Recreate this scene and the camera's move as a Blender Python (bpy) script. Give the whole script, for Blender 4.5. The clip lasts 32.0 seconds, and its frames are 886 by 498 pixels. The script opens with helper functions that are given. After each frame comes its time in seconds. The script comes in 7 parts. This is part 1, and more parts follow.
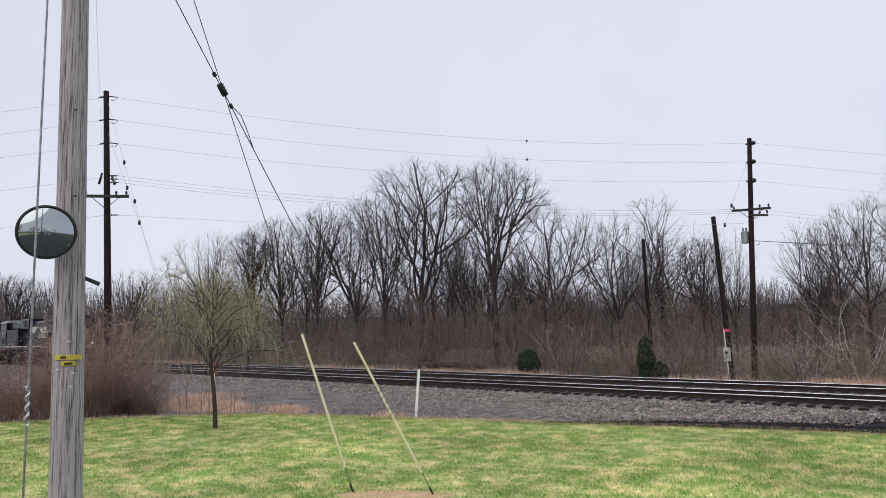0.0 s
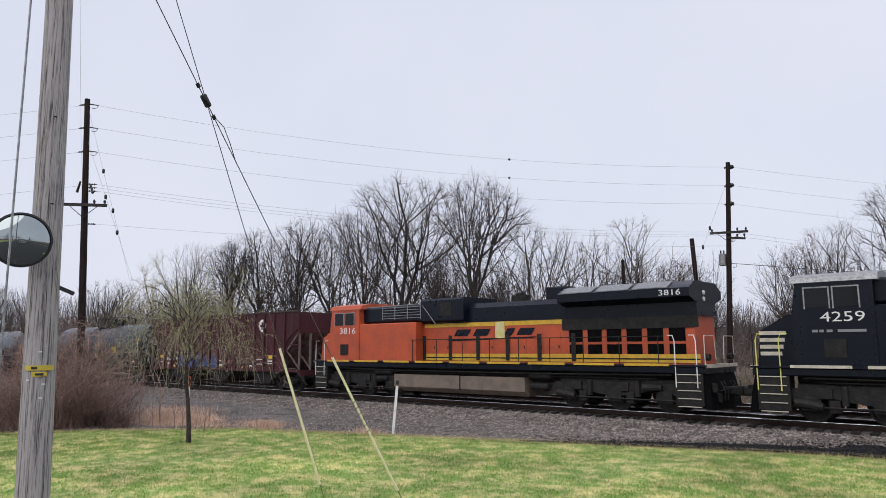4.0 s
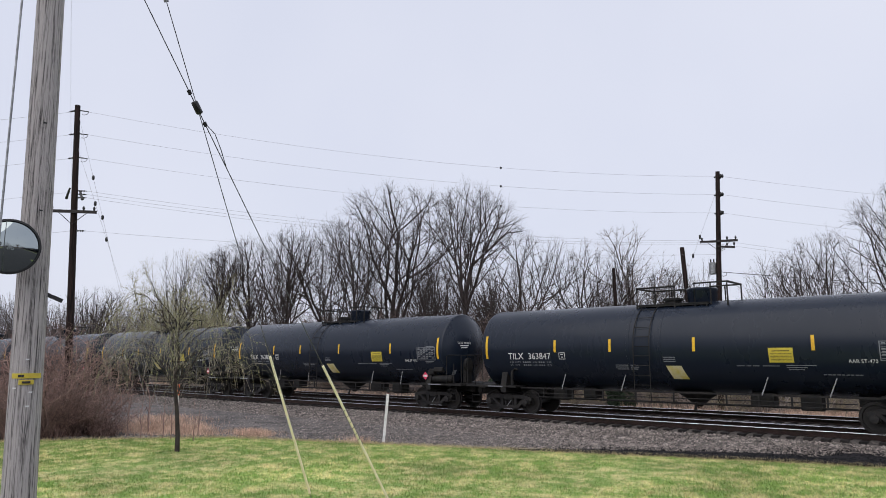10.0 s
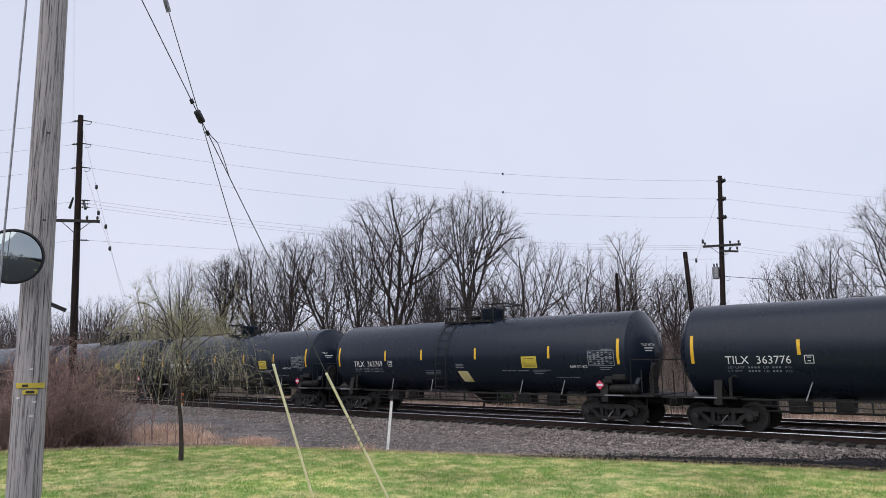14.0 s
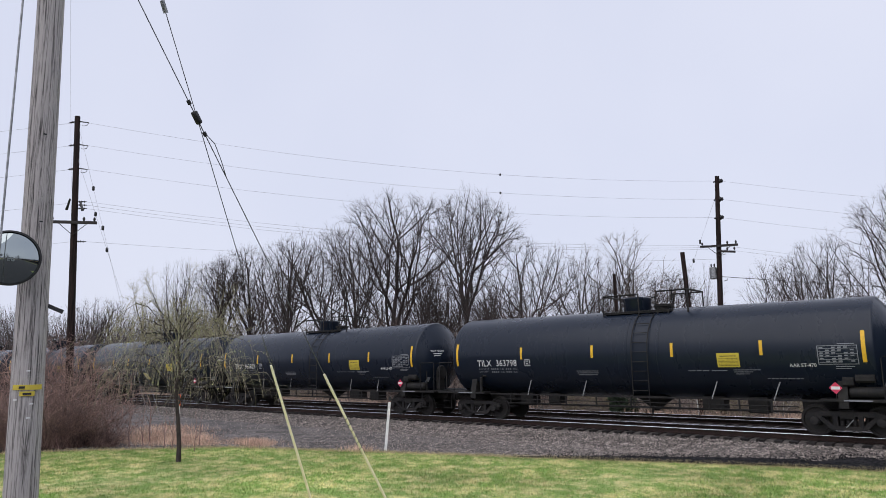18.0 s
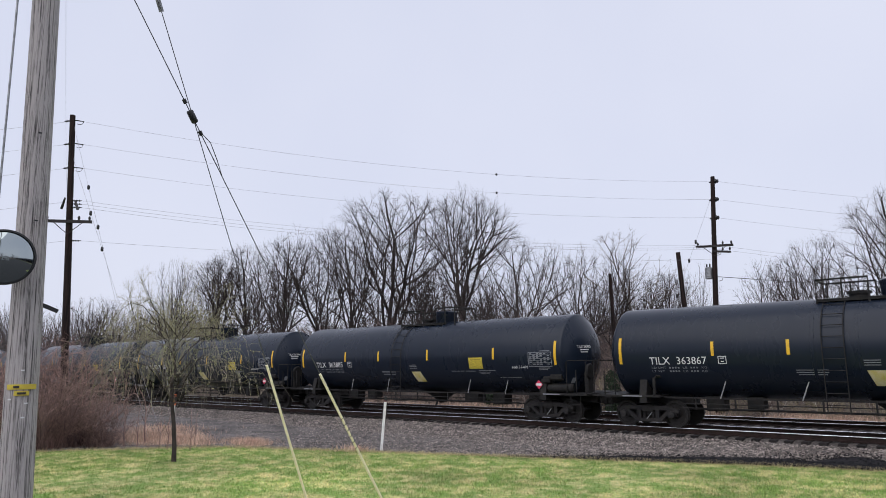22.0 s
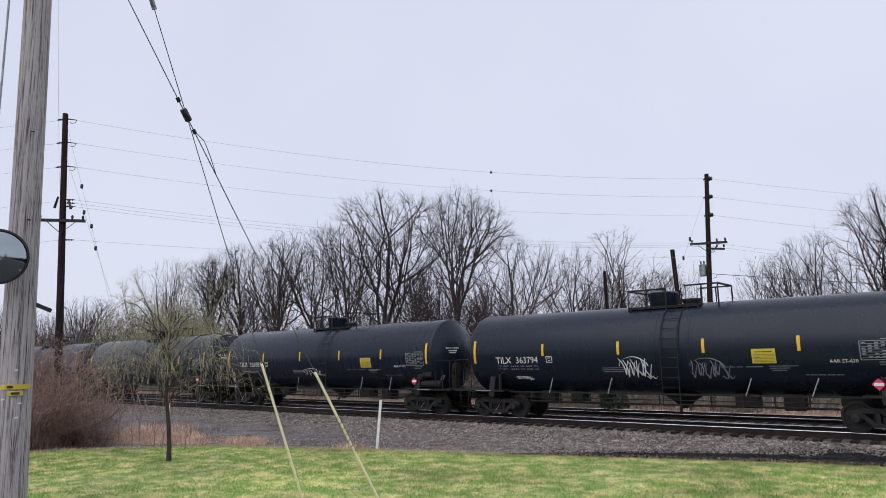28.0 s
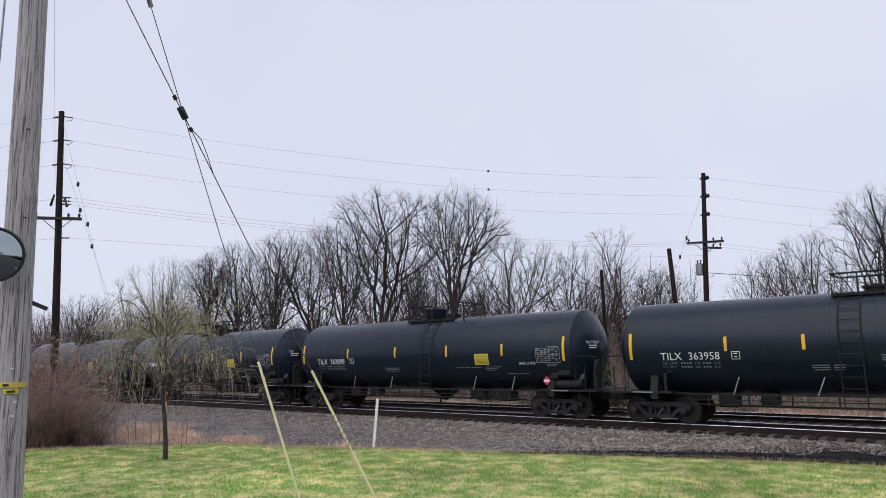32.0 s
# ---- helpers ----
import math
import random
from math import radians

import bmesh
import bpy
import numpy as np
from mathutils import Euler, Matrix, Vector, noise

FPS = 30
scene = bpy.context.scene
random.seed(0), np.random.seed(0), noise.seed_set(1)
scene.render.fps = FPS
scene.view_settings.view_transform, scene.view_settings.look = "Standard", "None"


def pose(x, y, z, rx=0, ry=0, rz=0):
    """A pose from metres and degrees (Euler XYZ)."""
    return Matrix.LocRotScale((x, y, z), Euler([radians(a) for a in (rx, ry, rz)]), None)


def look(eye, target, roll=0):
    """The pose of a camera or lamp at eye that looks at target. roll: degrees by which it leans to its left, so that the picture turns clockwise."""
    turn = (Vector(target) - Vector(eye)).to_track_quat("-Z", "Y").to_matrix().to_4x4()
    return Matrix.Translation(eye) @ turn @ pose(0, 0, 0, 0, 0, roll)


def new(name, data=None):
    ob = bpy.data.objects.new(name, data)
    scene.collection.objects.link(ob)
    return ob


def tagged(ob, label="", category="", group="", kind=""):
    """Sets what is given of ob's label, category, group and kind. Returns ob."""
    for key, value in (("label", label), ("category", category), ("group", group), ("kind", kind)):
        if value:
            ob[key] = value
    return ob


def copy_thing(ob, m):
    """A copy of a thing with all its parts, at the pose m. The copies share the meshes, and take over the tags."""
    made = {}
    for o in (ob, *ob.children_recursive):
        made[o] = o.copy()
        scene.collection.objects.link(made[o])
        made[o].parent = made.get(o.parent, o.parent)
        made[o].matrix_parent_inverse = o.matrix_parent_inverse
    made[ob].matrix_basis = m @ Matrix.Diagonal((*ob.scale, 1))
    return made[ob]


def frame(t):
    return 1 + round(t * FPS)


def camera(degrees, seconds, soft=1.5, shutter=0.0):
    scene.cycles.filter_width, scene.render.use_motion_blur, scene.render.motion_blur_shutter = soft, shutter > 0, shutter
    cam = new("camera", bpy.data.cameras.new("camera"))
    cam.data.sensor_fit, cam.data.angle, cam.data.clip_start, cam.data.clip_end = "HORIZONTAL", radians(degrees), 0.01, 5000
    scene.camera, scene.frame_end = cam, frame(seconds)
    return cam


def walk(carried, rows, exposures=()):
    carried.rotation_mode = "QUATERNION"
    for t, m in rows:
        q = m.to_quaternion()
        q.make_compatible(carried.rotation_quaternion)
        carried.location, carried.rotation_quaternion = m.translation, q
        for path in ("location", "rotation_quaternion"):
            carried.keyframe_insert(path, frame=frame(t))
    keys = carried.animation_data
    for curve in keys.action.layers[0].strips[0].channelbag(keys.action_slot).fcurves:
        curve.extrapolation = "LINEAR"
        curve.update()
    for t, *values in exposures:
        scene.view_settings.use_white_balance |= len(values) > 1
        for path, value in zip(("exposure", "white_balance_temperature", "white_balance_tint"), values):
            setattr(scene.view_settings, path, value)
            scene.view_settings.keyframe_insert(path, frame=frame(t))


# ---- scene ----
cam = camera(65.87, 32.0, soft=0.5)
RAIL = 0.55                      # height of the rail heads over the lawn
NEAR, FAR = 25.06, 29.30         # centre lines of the two tracks
EYE = Vector((0.0, 0.0, RAIL + 2.4145))


def aim(yaw, pitch, roll):
    a, b = radians(yaw), radians(pitch)
    return look(EYE, EYE + Vector((math.sin(a) * math.cos(b), math.cos(a) * math.cos(b), math.sin(b))), roll)


walk(cam, [(t, aim(a, b, c)) for t, a, b, c in (
(0, -42.48, 6.75, -1.37), (0.5, -42.42, 6.93, -1.28), (1, -42.37, 7.12, -1.16), (1.5, -42.28, 7.28, -1.05), (2, -42.09, 7.43, -0.95),
    (2.5, -41.80, 7.57, -0.83), (3, -41.46, 7.74, -0.68), (3.5, -41.13, 7.92, -0.53), (5.5, -40.29, 8.52, -0.20), (6, -40.15, 8.59, -0.24),
    (6.5, -40.09, 8.63, -0.31), (7, -40.15, 8.63, -0.38), (7.5, -40.25, 8.63, -0.41), (8, -40.32, 8.64, -0.44), (8.5, -40.34, 8.65, -0.43),
    (9, -40.29, 8.67, -0.40), (9.5, -40.20, 8.70, -0.38), (10, -40.12, 8.76, -0.34), (10.5, -40.08, 8.87, -0.30), (11, -40.11, 9.01, -0.29),
    (11.5, -40.20, 9.15, -0.30), (12, -40.31, 9.24, -0.38), (12.5, -40.40, 9.27, -0.53), (13, -40.42, 9.28, -0.66), (13.5, -40.38, 9.28, -0.72),
    (14, -40.34, 9.31, -0.75), (14.5, -40.32, 9.38, -0.80), (16.5, -40.27, 9.41, -1.05), (17, -40.22, 9.37, -1.01), (17.5, -40.19, 9.37, -0.96),
    (18, -40.14, 9.37, -0.88), (18.5, -40.09, 9.37, -0.83), (19, -40.05, 9.38, -0.78), (19.5, -40.02, 9.40, -0.77), (20, -40.01, 9.40, -0.77),
    (20.5, -39.97, 9.40, -0.78), (21, -39.92, 9.39, -0.79), (21.5, -39.86, 9.37, -0.80), (22, -39.81, 9.34, -0.85), (22.5, -39.76, 9.33, -0.86),
    (23, -39.72, 9.33, -0.85), (23.5, -39.67, 9.34, -0.86), (24, -39.61, 9.33, -0.89), (24.5, -39.53, 9.31, -0.94), (25, -39.46, 9.28, -0.98),
    (25.5, -39.43, 9.27, -0.97), (27.5, -39.41, 9.17, -1.09), (28, -39.38, 9.17, -1.10), (28.5, -39.34, 9.17, -1.10), (29, -39.34, 9.17, -1.10),
    (29.5, -39.38, 9.17, -1.10), (30, -39.43, 9.17, -1.09), (30.5, -39.43, 9.16, -1.07), (31, -39.37, 9.13, -1.02), (31.5, -39.25, 9.10, -0.99),
    (32, -39.13, 9.05, -1.05),
)], exposures=((0, 0.18, 6580, 10.5), (6, 0.17, 6520, 10.5), (11.6, 0.16, 6490, 10.5), (13.0, 0.16, 6370, 12), (32, 0.13, 6370, 12)))

# ---- light: a bright overcast sky ----
world = bpy.data.worlds.new("overcast")
scene.world = world
world.use_nodes = True
wn, wl = world.node_tree.nodes, world.node_tree.links
sky = wn.new("ShaderNodeTexSky")
sky.sky_type, sky.sun_disc, sky.dust_density, sky.air_density = "NISHITA", False, 4.0, 1.0
sky.sun_elevation, sky.sun_rotation = radians(54), radians(169)
gain = wn.new("ShaderNodeVectorMath")
gain.operation = "SCALE"
gain.inputs["Scale"].default_value = 0.10
coord = wn.new("ShaderNodeTexCoord")
clouds = wn.new("ShaderNodeTexNoise")
clouds.inputs["Scale"].default_value, clouds.inputs["Detail"].default_value = 1.6, 4.0
tone = wn.new("ShaderNodeValToRGB")
tone.color_ramp.elements[0].position, tone.color_ramp.elements[0].color = 0.3, (0.655, 0.69, 0.815, 1)
tone.color_ramp.elements[1].position, tone.color_ramp.elements[1].color = 0.7, (0.735, 0.76, 0.865, 1)
veil = wn.new("ShaderNodeMix")
veil.data_type = "RGBA"
veil.inputs["Factor"].default_value = 0.88
wl.new(sky.outputs[0], gain.inputs[0])
wl.new(coord.outputs["Generated"], clouds.inputs["Vector"])
wl.new(clouds.outputs["Fac"], tone.inputs[0])
wl.new(gain.outputs[0], veil.inputs[6])
wl.new(tone.outputs[0], veil.inputs[7])
wl.new(veil.outputs[2], wn["Background"].inputs[0])
wn["Background"].inputs[1].default_value = 1.0
sun = new("sun", bpy.data.lights.new("sun", "SUN"))
sun.data.energy, sun.data.angle, sun.data.color = 1.4, radians(80), (1.0, 0.97, 0.93)
sun.matrix_world = look((0, 0, 60), (-8, 43, 0))


# ---- materials ----
def shader(name, colour, rough=0.7, metal=0.0, second=None, scale=6.0, grain=60.0, amount=0.5, bump=0.15, stretch=(1, 1, 1),
           per_piece=0.0, spec=0.5, coat=0.0, island=0.0, broad=0.0, band=(0.36, 0.62)):
    """A surface with stains (scale) and grain, an optional second colour, relief, and some difference from piece to piece."""
    m = bpy.data.materials.new(name)
    m.use_nodes = True
    n, l = m.node_tree.nodes, m.node_tree.links
    b = n["Principled BSDF"]
    b.inputs["Metallic"].default_value, b.inputs["Specular IOR Level"].default_value = metal, spec
    b.inputs["Coat Weight"].default_value = coat
    co = n.new("ShaderNodeTexCoord")
    mp = n.new("ShaderNodeMapping")
    mp.inputs["Scale"].default_value = stretch
    l.new(co.outputs["Object"], mp.inputs[0])
    big, fine = n.new("ShaderNodeTexNoise"), n.new("ShaderNodeTexNoise")
    big.inputs["Scale"].default_value, big.inputs["Detail"].default_value, big.inputs["Roughness"].default_value = scale, 5, 0.65
    fine.inputs["Scale"].default_value, fine.inputs["Detail"].default_value = grain, 3
    l.new(mp.outputs[0], big.inputs["Vector"])
    l.new(mp.outputs[0], fine.inputs["Vector"])
    second = second or tuple(c * (1 - amount) for c in colour)
    ramp = n.new("ShaderNodeValToRGB")
    ramp.color_ramp.elements[0].position, ramp.color_ramp.elements[1].position = band
    ramp.color_ramp.elements[0].color, ramp.color_ramp.elements[1].color = (*second, 1), (*colour, 1)
    add = n.new("ShaderNodeMath")
    add.operation = "MULTIPLY_ADD"
    add.inputs[1].default_value = 0.35
    l.new(fine.outputs["Fac"], add.inputs[0])
    sub = n.new("ShaderNodeMath")
    sub.operation = "SUBTRACT"
    sub.inputs[1].default_value = 0.175
    l.new(big.outputs["Fac"], sub.inputs[0])
    l.new(sub.outputs[0], add.inputs[2])
    l.new(add.outputs[0], ramp.inputs[0])
    out = ramp.outputs[0]
    if per_piece or island:
        src = n.new("ShaderNodeObjectInfo").outputs["Random"] if per_piece else n.new("ShaderNodeNewGeometry").outputs["Random Per Island"]
        k = per_piece or island
        rng = n.new("ShaderNodeMapRange")
        rng.inputs["To Min"].default_value, rng.inputs["To Max"].default_value = 1 - k, 1 + k
        l.new(src, rng.inputs[0])
        sc = n.new("ShaderNodeVectorMath")
        sc.operation = "SCALE"
        l.new(out, sc.inputs[0])
        l.new(rng.outputs[0], sc.inputs["Scale"])
        out = sc.outputs[0]
    if broad:
        wide, lim, sc2 = n.new("ShaderNodeTexNoise"), n.new("ShaderNodeMapRange"), n.new("ShaderNodeVectorMath")
        wide.inputs["Scale"].default_value, wide.inputs["Detail"].default_value = 0.3, 4
        lim.inputs["From Min"].default_value, lim.inputs["From Max"].default_value = 0.35, 0.65
        lim.inputs["To Min"].default_value, lim.inputs["To Max"].default_value = 1 - broad, 1 + broad
        sc2.operation = "SCALE"
        l.new(mp.outputs[0], wide.inputs["Vector"])
        l.new(wide.outputs["Fac"], lim.inputs[0])
        l.new(out, sc2.inputs[0])
        l.new(lim.outputs[0], sc2.inputs["Scale"])
        out = sc2.outputs[0]
    l.new(out, b.inputs["Base Color"])
    r = n.new("ShaderNodeMapRange")
    r.inputs["To Min"].default_value, r.inputs["To Max"].default_value = max(rough - 0.12, 0.02), min(rough + 0.12, 1)
    l.new(big.outputs["Fac"], r.inputs[0])
    l.new(r.outputs[0], b.inputs["Roughness"])
    if bump:
        bp = n.new("ShaderNodeBump")
        bp.inputs["Strength"].default_value, bp.inputs["Distance"].default_value = bump, 0.02
        l.new(add.outputs[0], bp.inputs["Height"])
        l.new(bp.outputs[0], b.inputs["Normal"])
    return m


def plain(name, colour, rough=0.5, metal=0.0, spec=0.5):
    m = bpy.data.materials.new(name)
    m.use_nodes = True
    b = m.node_tree.nodes["Principled BSDF"]
    b.inputs["Base Color"].default_value, b.inputs["Roughness"].default_value = (*colour, 1), rough
    b.inputs["Metallic"].default_value, b.inputs["Specular IOR Level"].default_value = metal, spec
    return m


def glow(name, colour, strength):
    m = plain(name, colour)
    b = m.node_tree.nodes["Principled BSDF"]
    b.inputs["Emission Color"].default_value, b.inputs["Emission Strength"].default_value = (*colour, 1), strength
    return m


M_GROUND = shader("forest floor", (0.13, 0.10, 0.075), 0.95, second=(0.07, 0.055, 0.045), scale=0.6, grain=14, bump=0.6)
M_GRAVEL = shader("service road gravel", (0.165, 0.148, 0.14), 0.95, second=(0.045, 0.040, 0.039), scale=0.7, grain=22, bump=1.0)
M_BALLAST = shader("ballast", (0.145, 0.126, 0.116), 0.92, second=(0.038, 0.033, 0.031), scale=9, grain=24, bump=1.0)
M_STONE = shader("ballast stone", (0.33, 0.285, 0.258), 0.85, second=(0.105, 0.090, 0.082), scale=3, grain=30, bump=0.3, island=0.9)
M_COAL = shader("dark cinder", (0.026, 0.025, 0.027), 0.95, second=(0.010, 0.010, 0.012), scale=5, grain=30, bump=1.0, island=0.7, spec=0.1)
M_LAWN = shader("lawn soil and thatch", (0.195, 0.30, 0.067), 0.95, second=(0.57, 0.51, 0.24), scale=1.6, grain=8, bump=0.8, broad=0.25, band=(0.35, 0.57))
M_GRASS = shader("grass blades", (0.20, 0.315, 0.068), 0.75, second=(0.66, 0.59, 0.285), scale=1.6, grain=8, bump=0, island=0.35, broad=0.25, band=(0.35, 0.57))
M_DRY = shader("dry grass", (0.74, 0.54, 0.41), 0.9, second=(0.40, 0.25, 0.185), scale=1.5, grain=9, bump=0, island=0.45)
M_STRAW = shader("straw-coloured grass", (0.56, 0.47, 0.27), 0.9, second=(0.40, 0.33, 0.17), scale=1.5, grain=9, bump=0, island=0.4)
M_SAND = shader("bare sandy soil", (0.56, 0.37, 0.22), 0.95, second=(0.38, 0.25, 0.14), scale=4, grain=40, bump=0.4)
M_POLE = shader("weathered pole wood", (0.49, 0.455, 0.445), 0.9, second=(0.040, 0.034, 0.033), scale=15, grain=80, bump=1.0, stretch=(4.5, 4.5, 0.11), band=(0.34, 0.53))
M_DARKPOLE = shader("creosoted pole", (0.034, 0.022, 0.020), 0.9, second=(0.010, 0.008, 0.008), scale=7, grain=50, bump=0.5, stretch=(2, 2, 0.12), spec=0.15)
M_CROSSARM = shader("dark crossarm", (0.035, 0.03, 0.03), 0.85, scale=8)
M_WIRE = plain("aluminium wire", (0.36, 0.36, 0.40), 0.7, 0.2)
M_GUY = plain("galvanised strand", (0.12, 0.12, 0.13), 0.5, 0.7)
M_BLACK = plain("black fitting", (0.015, 0.015, 0.016), 0.45)
M_GREY = shader("galvanised steel", (0.36, 0.37, 0.38), 0.5, 0.6, scale=12, bump=0.05)
M_GUARD = shader("faded yellow guy guard", (0.98, 0.91, 0.68), 0.6, second=(0.88, 0.80, 0.55), scale=5, bump=0.05)
M_WHITE = shader("white paint", (0.84, 0.84, 0.82), 0.6, second=(0.62, 0.61, 0.59), scale=9, bump=0.05)
M_YELLOW = shader("yellow tape", (0.80, 0.48, 0.02), 0.45, second=(0.66, 0.38, 0.02), scale=9, bump=0)
M_SIGN = shader("yellow notice", (0.62, 0.50, 0.05), 0.5, second=(0.52, 0.40, 0.05), scale=9, bump=0)
M_PALE = shader("faded notice", (0.62, 0.56, 0.34), 0.6, second=(0.56, 0.46, 0.10), scale=3.0, bump=0)
M_LETTER = plain("white lettering", (0.72, 0.72, 0.72), 0.6)
M_CREAM = shader("dulled white stripe", (0.62, 0.57, 0.48), 0.6, second=(0.45, 0.41, 0.34), scale=4, bump=0)
M_STRAP = plain("pale steel strap", (0.45, 0.45, 0.46), 0.6, 0.3)
M_DIM = plain("grey stencil", (0.22, 0.23, 0.25), 0.7)
M_RED = plain("red placard", (0.62, 0.04, 0.10), 0.5)
M_ORANGE = plain("orange marker", (0.75, 0.16, 0.05), 0.6)
M_BARK = shader("bark", (0.066, 0.053, 0.050), 0.95, second=(0.030, 0.025, 0.024), scale=5, grain=30, bump=0.4, stretch=(1, 1, 0.35), spec=0.2)
M_BLEACHED = shader("bleached dead wood", (0.55, 0.50, 0.45), 0.9, second=(0.34, 0.30, 0.27), scale=4, grain=30, bump=0.2, stretch=(1, 1, 0.35))
M_BARKPALE = shader("pale bark", (0.22, 0.195, 0.18), 0.95, second=(0.11, 0.095, 0.088), scale=4, grain=30, bump=0.3, stretch=(1, 1, 0.35))
M_TWIG = shader("brush stems", (0.20, 0.152, 0.130), 0.95, second=(0.095, 0.070, 0.061), scale=0.8, grain=6, bump=0, island=0.5)
M_THICKET = shader("red-brown thicket stems", (0.37, 0.24, 0.205), 0.95, second=(0.12, 0.077, 0.068), scale=0.9, grain=6, bump=0, island=0.5)
M_VINE = shader("reddish vine tangle", (0.17, 0.115, 0.105), 0.95, second=(0.09, 0.06, 0.056), scale=0.9, grain=6, bump=0)
M_WILLOW = shader("willow shoots", (0.31, 0.295, 0.175), 0.9, second=(0.19, 0.172, 0.115), scale=1.2, grain=8, bump=0, island=0.4)
M_BUD = shader("opening buds", (0.40, 0.42, 0.16), 0.8, second=(0.28, 0.29, 0.11), scale=3, grain=12, bump=0, island=0.4)
M_TAN = shader("tan weeping shoots", (0.31, 0.268, 0.21), 0.9, second=(0.18, 0.150, 0.118), scale=1.2, grain=8, bump=0, island=0.4)
M_OLIVE = shader("olive-tan brush", (0.30, 0.255, 0.155), 0.95, second=(0.17, 0.14, 0.09), scale=0.8, grain=6, bump=0, island=0.5)
M_DUST = shader("dusty hopper end steel", (0.20, 0.165, 0.15), 0.85, second=(0.09, 0.05, 0.045), scale=2, grain=14, bump=0.05, stretch=(1, 1, 0.4))
M_CEDAR = shader("cedar foliage", (0.030, 0.052, 0.026), 0.95, second=(0.016, 0.026, 0.015), scale=3, grain=12, bump=0, island=0.5)
M_FARWOOD = shader("far woods", (0.125, 0.105, 0.10), 1.0, second=(0.07, 0.058, 0.057), scale=0.5, grain=6, bump=0.5, stretch=(1, 1, 0.35), spec=0.1)
M_RAIL = shader("rusty rail web", (0.034, 0.021, 0.018), 0.8, second=(0.017, 0.011, 0.010), scale=6, bump=0.1, spec=0.2)
M_HEAD = shader("polished rail head", (0.80, 0.80, 0.81), 0.22, 1.0, second=(0.68, 0.68, 0.68), scale=4, bump=0)
M_TIE = shader("weathered tie", (0.019, 0.015, 0.014), 0.95, second=(0.009, 0.0075, 0.007), scale=6, grain=40, bump=0.5, stretch=(2, 0.3, 2), per_piece=0.5)
M_TANK = shader("black tank jacket", (0.0086, 0.0136, 0.0250), 0.28, second=(0.0112, 0.0162, 0.0272), scale=0.8, grain=9, bump=0.010, stretch=(1, 1, 0.35), spec=0.28)
M_UNDER = shader("grimy black steel", (0.010, 0.010, 0.011), 0.7, second=(0.022, 0.020, 0.018), scale=4, grain=30, bump=0.15, spec=0.3)
M_TRUCK = shader("dusty truck steel", (0.015, 0.015, 0.017), 0.75, second=(0.030, 0.027, 0.025), scale=5, grain=30, bump=0.2, spec=0.25)
M_WHEEL = shader("brown wheel", (0.022, 0.019, 0.018), 0.65, 0.2, second=(0.012, 0.011, 0.011), scale=5, bump=0.05)
M_HOPPER = shader("oxide red hopper", (0.074, 0.021, 0.027), 0.65, second=(0.046, 0.015, 0.020), scale=1.1, grain=14, bump=0.08, stretch=(1, 1, 0.4), spec=0.25)
M_PATCH = shader("pink primer", (0.26, 0.13, 0.13), 0.8, second=(0.16, 0.06, 0.06), scale=4, bump=0)
M_RUST = shader("rusty steel edge", (0.055, 0.034, 0.030), 0.8, second=(0.028, 0.020, 0.019), scale=3, bump=0.1)

def sprayed():
    """Blue spray paint thinning out over oxide red towards its upper edge."""
    m = shader("blue sprayed paint", (0.020, 0.052, 0.20), 0.6, second=(0.035, 0.05, 0.16), scale=1.4, grain=5, bump=0)
    n, l = m.node_tree.nodes, m.node_tree.links
    b = n["Principled BSDF"]
    paint = b.inputs["Base Color"].links[0].from_socket
    co, ns, sep, ad, rp, mx = [n.new("ShaderNode" + k) for k in ("TexCoord", "TexNoise", "SeparateXYZ", "Math", "MapRange", "Mix")]
    ns.inputs["Scale"].default_value = 1.3
    l.new(co.outputs["Object"], sep.inputs[0])
    l.new(co.outputs["Object"], ns.inputs["Vector"])
    ad.operation = "MULTIPLY_ADD"
    ad.inputs[1].default_value = 0.9
    l.new(ns.outputs["Fac"], ad.inputs[0])
    l.new(sep.outputs["Z"], ad.inputs[2])
    rp.inputs["From Min"].default_value, rp.inputs["From Max"].default_value = 2.0, 2.5
    l.new(ad.outputs[0], rp.inputs[0])
    mx.data_type = "RGBA"
    l.new(rp.outputs[0], mx.inputs["Factor"])
    l.new(paint, mx.inputs[6])
    mx.inputs[7].default_value = (0.095, 0.025, 0.028, 1)
    l.new(mx.outputs[2], b.inputs["Base Color"])
    return m


M_BLUE = sprayed()
M_LOCO = shader("black locomotive paint", (0.0030, 0.0054, 0.0125), 0.30, second=(0.0050, 0.0076, 0.0145), scale=1.5, grain=20, bump=0.02, spec=0.24)
M_LOCOTANK = shader("dusty fuel tank and sky-pale radiator slope", (0.024, 0.022, 0.022), 0.75, second=(0.034, 0.03, 0.028), scale=2, bump=0.05, spec=0.15)
M_ORANGEL = shader("orange locomotive paint", (0.50, 0.085, 0.030), 0.5, second=(0.36, 0.065, 0.026), scale=1.2, grain=14, bump=0.02)
M_YELLOWL = shader("yellow locomotive stripe", (0.66, 0.40, 0.035), 0.5, second=(0.5, 0.3, 0.03), scale=3, bump=0)
M_TANLOCO = shader("tan fuel tank", (0.20, 0.155, 0.12), 0.7, second=(0.13, 0.105, 0.09), scale=2, bump=0.03)
M_GLASS = plain("dark cab glass", (0.008, 0.009, 0.011), 0.08, 0.0, 0.25)
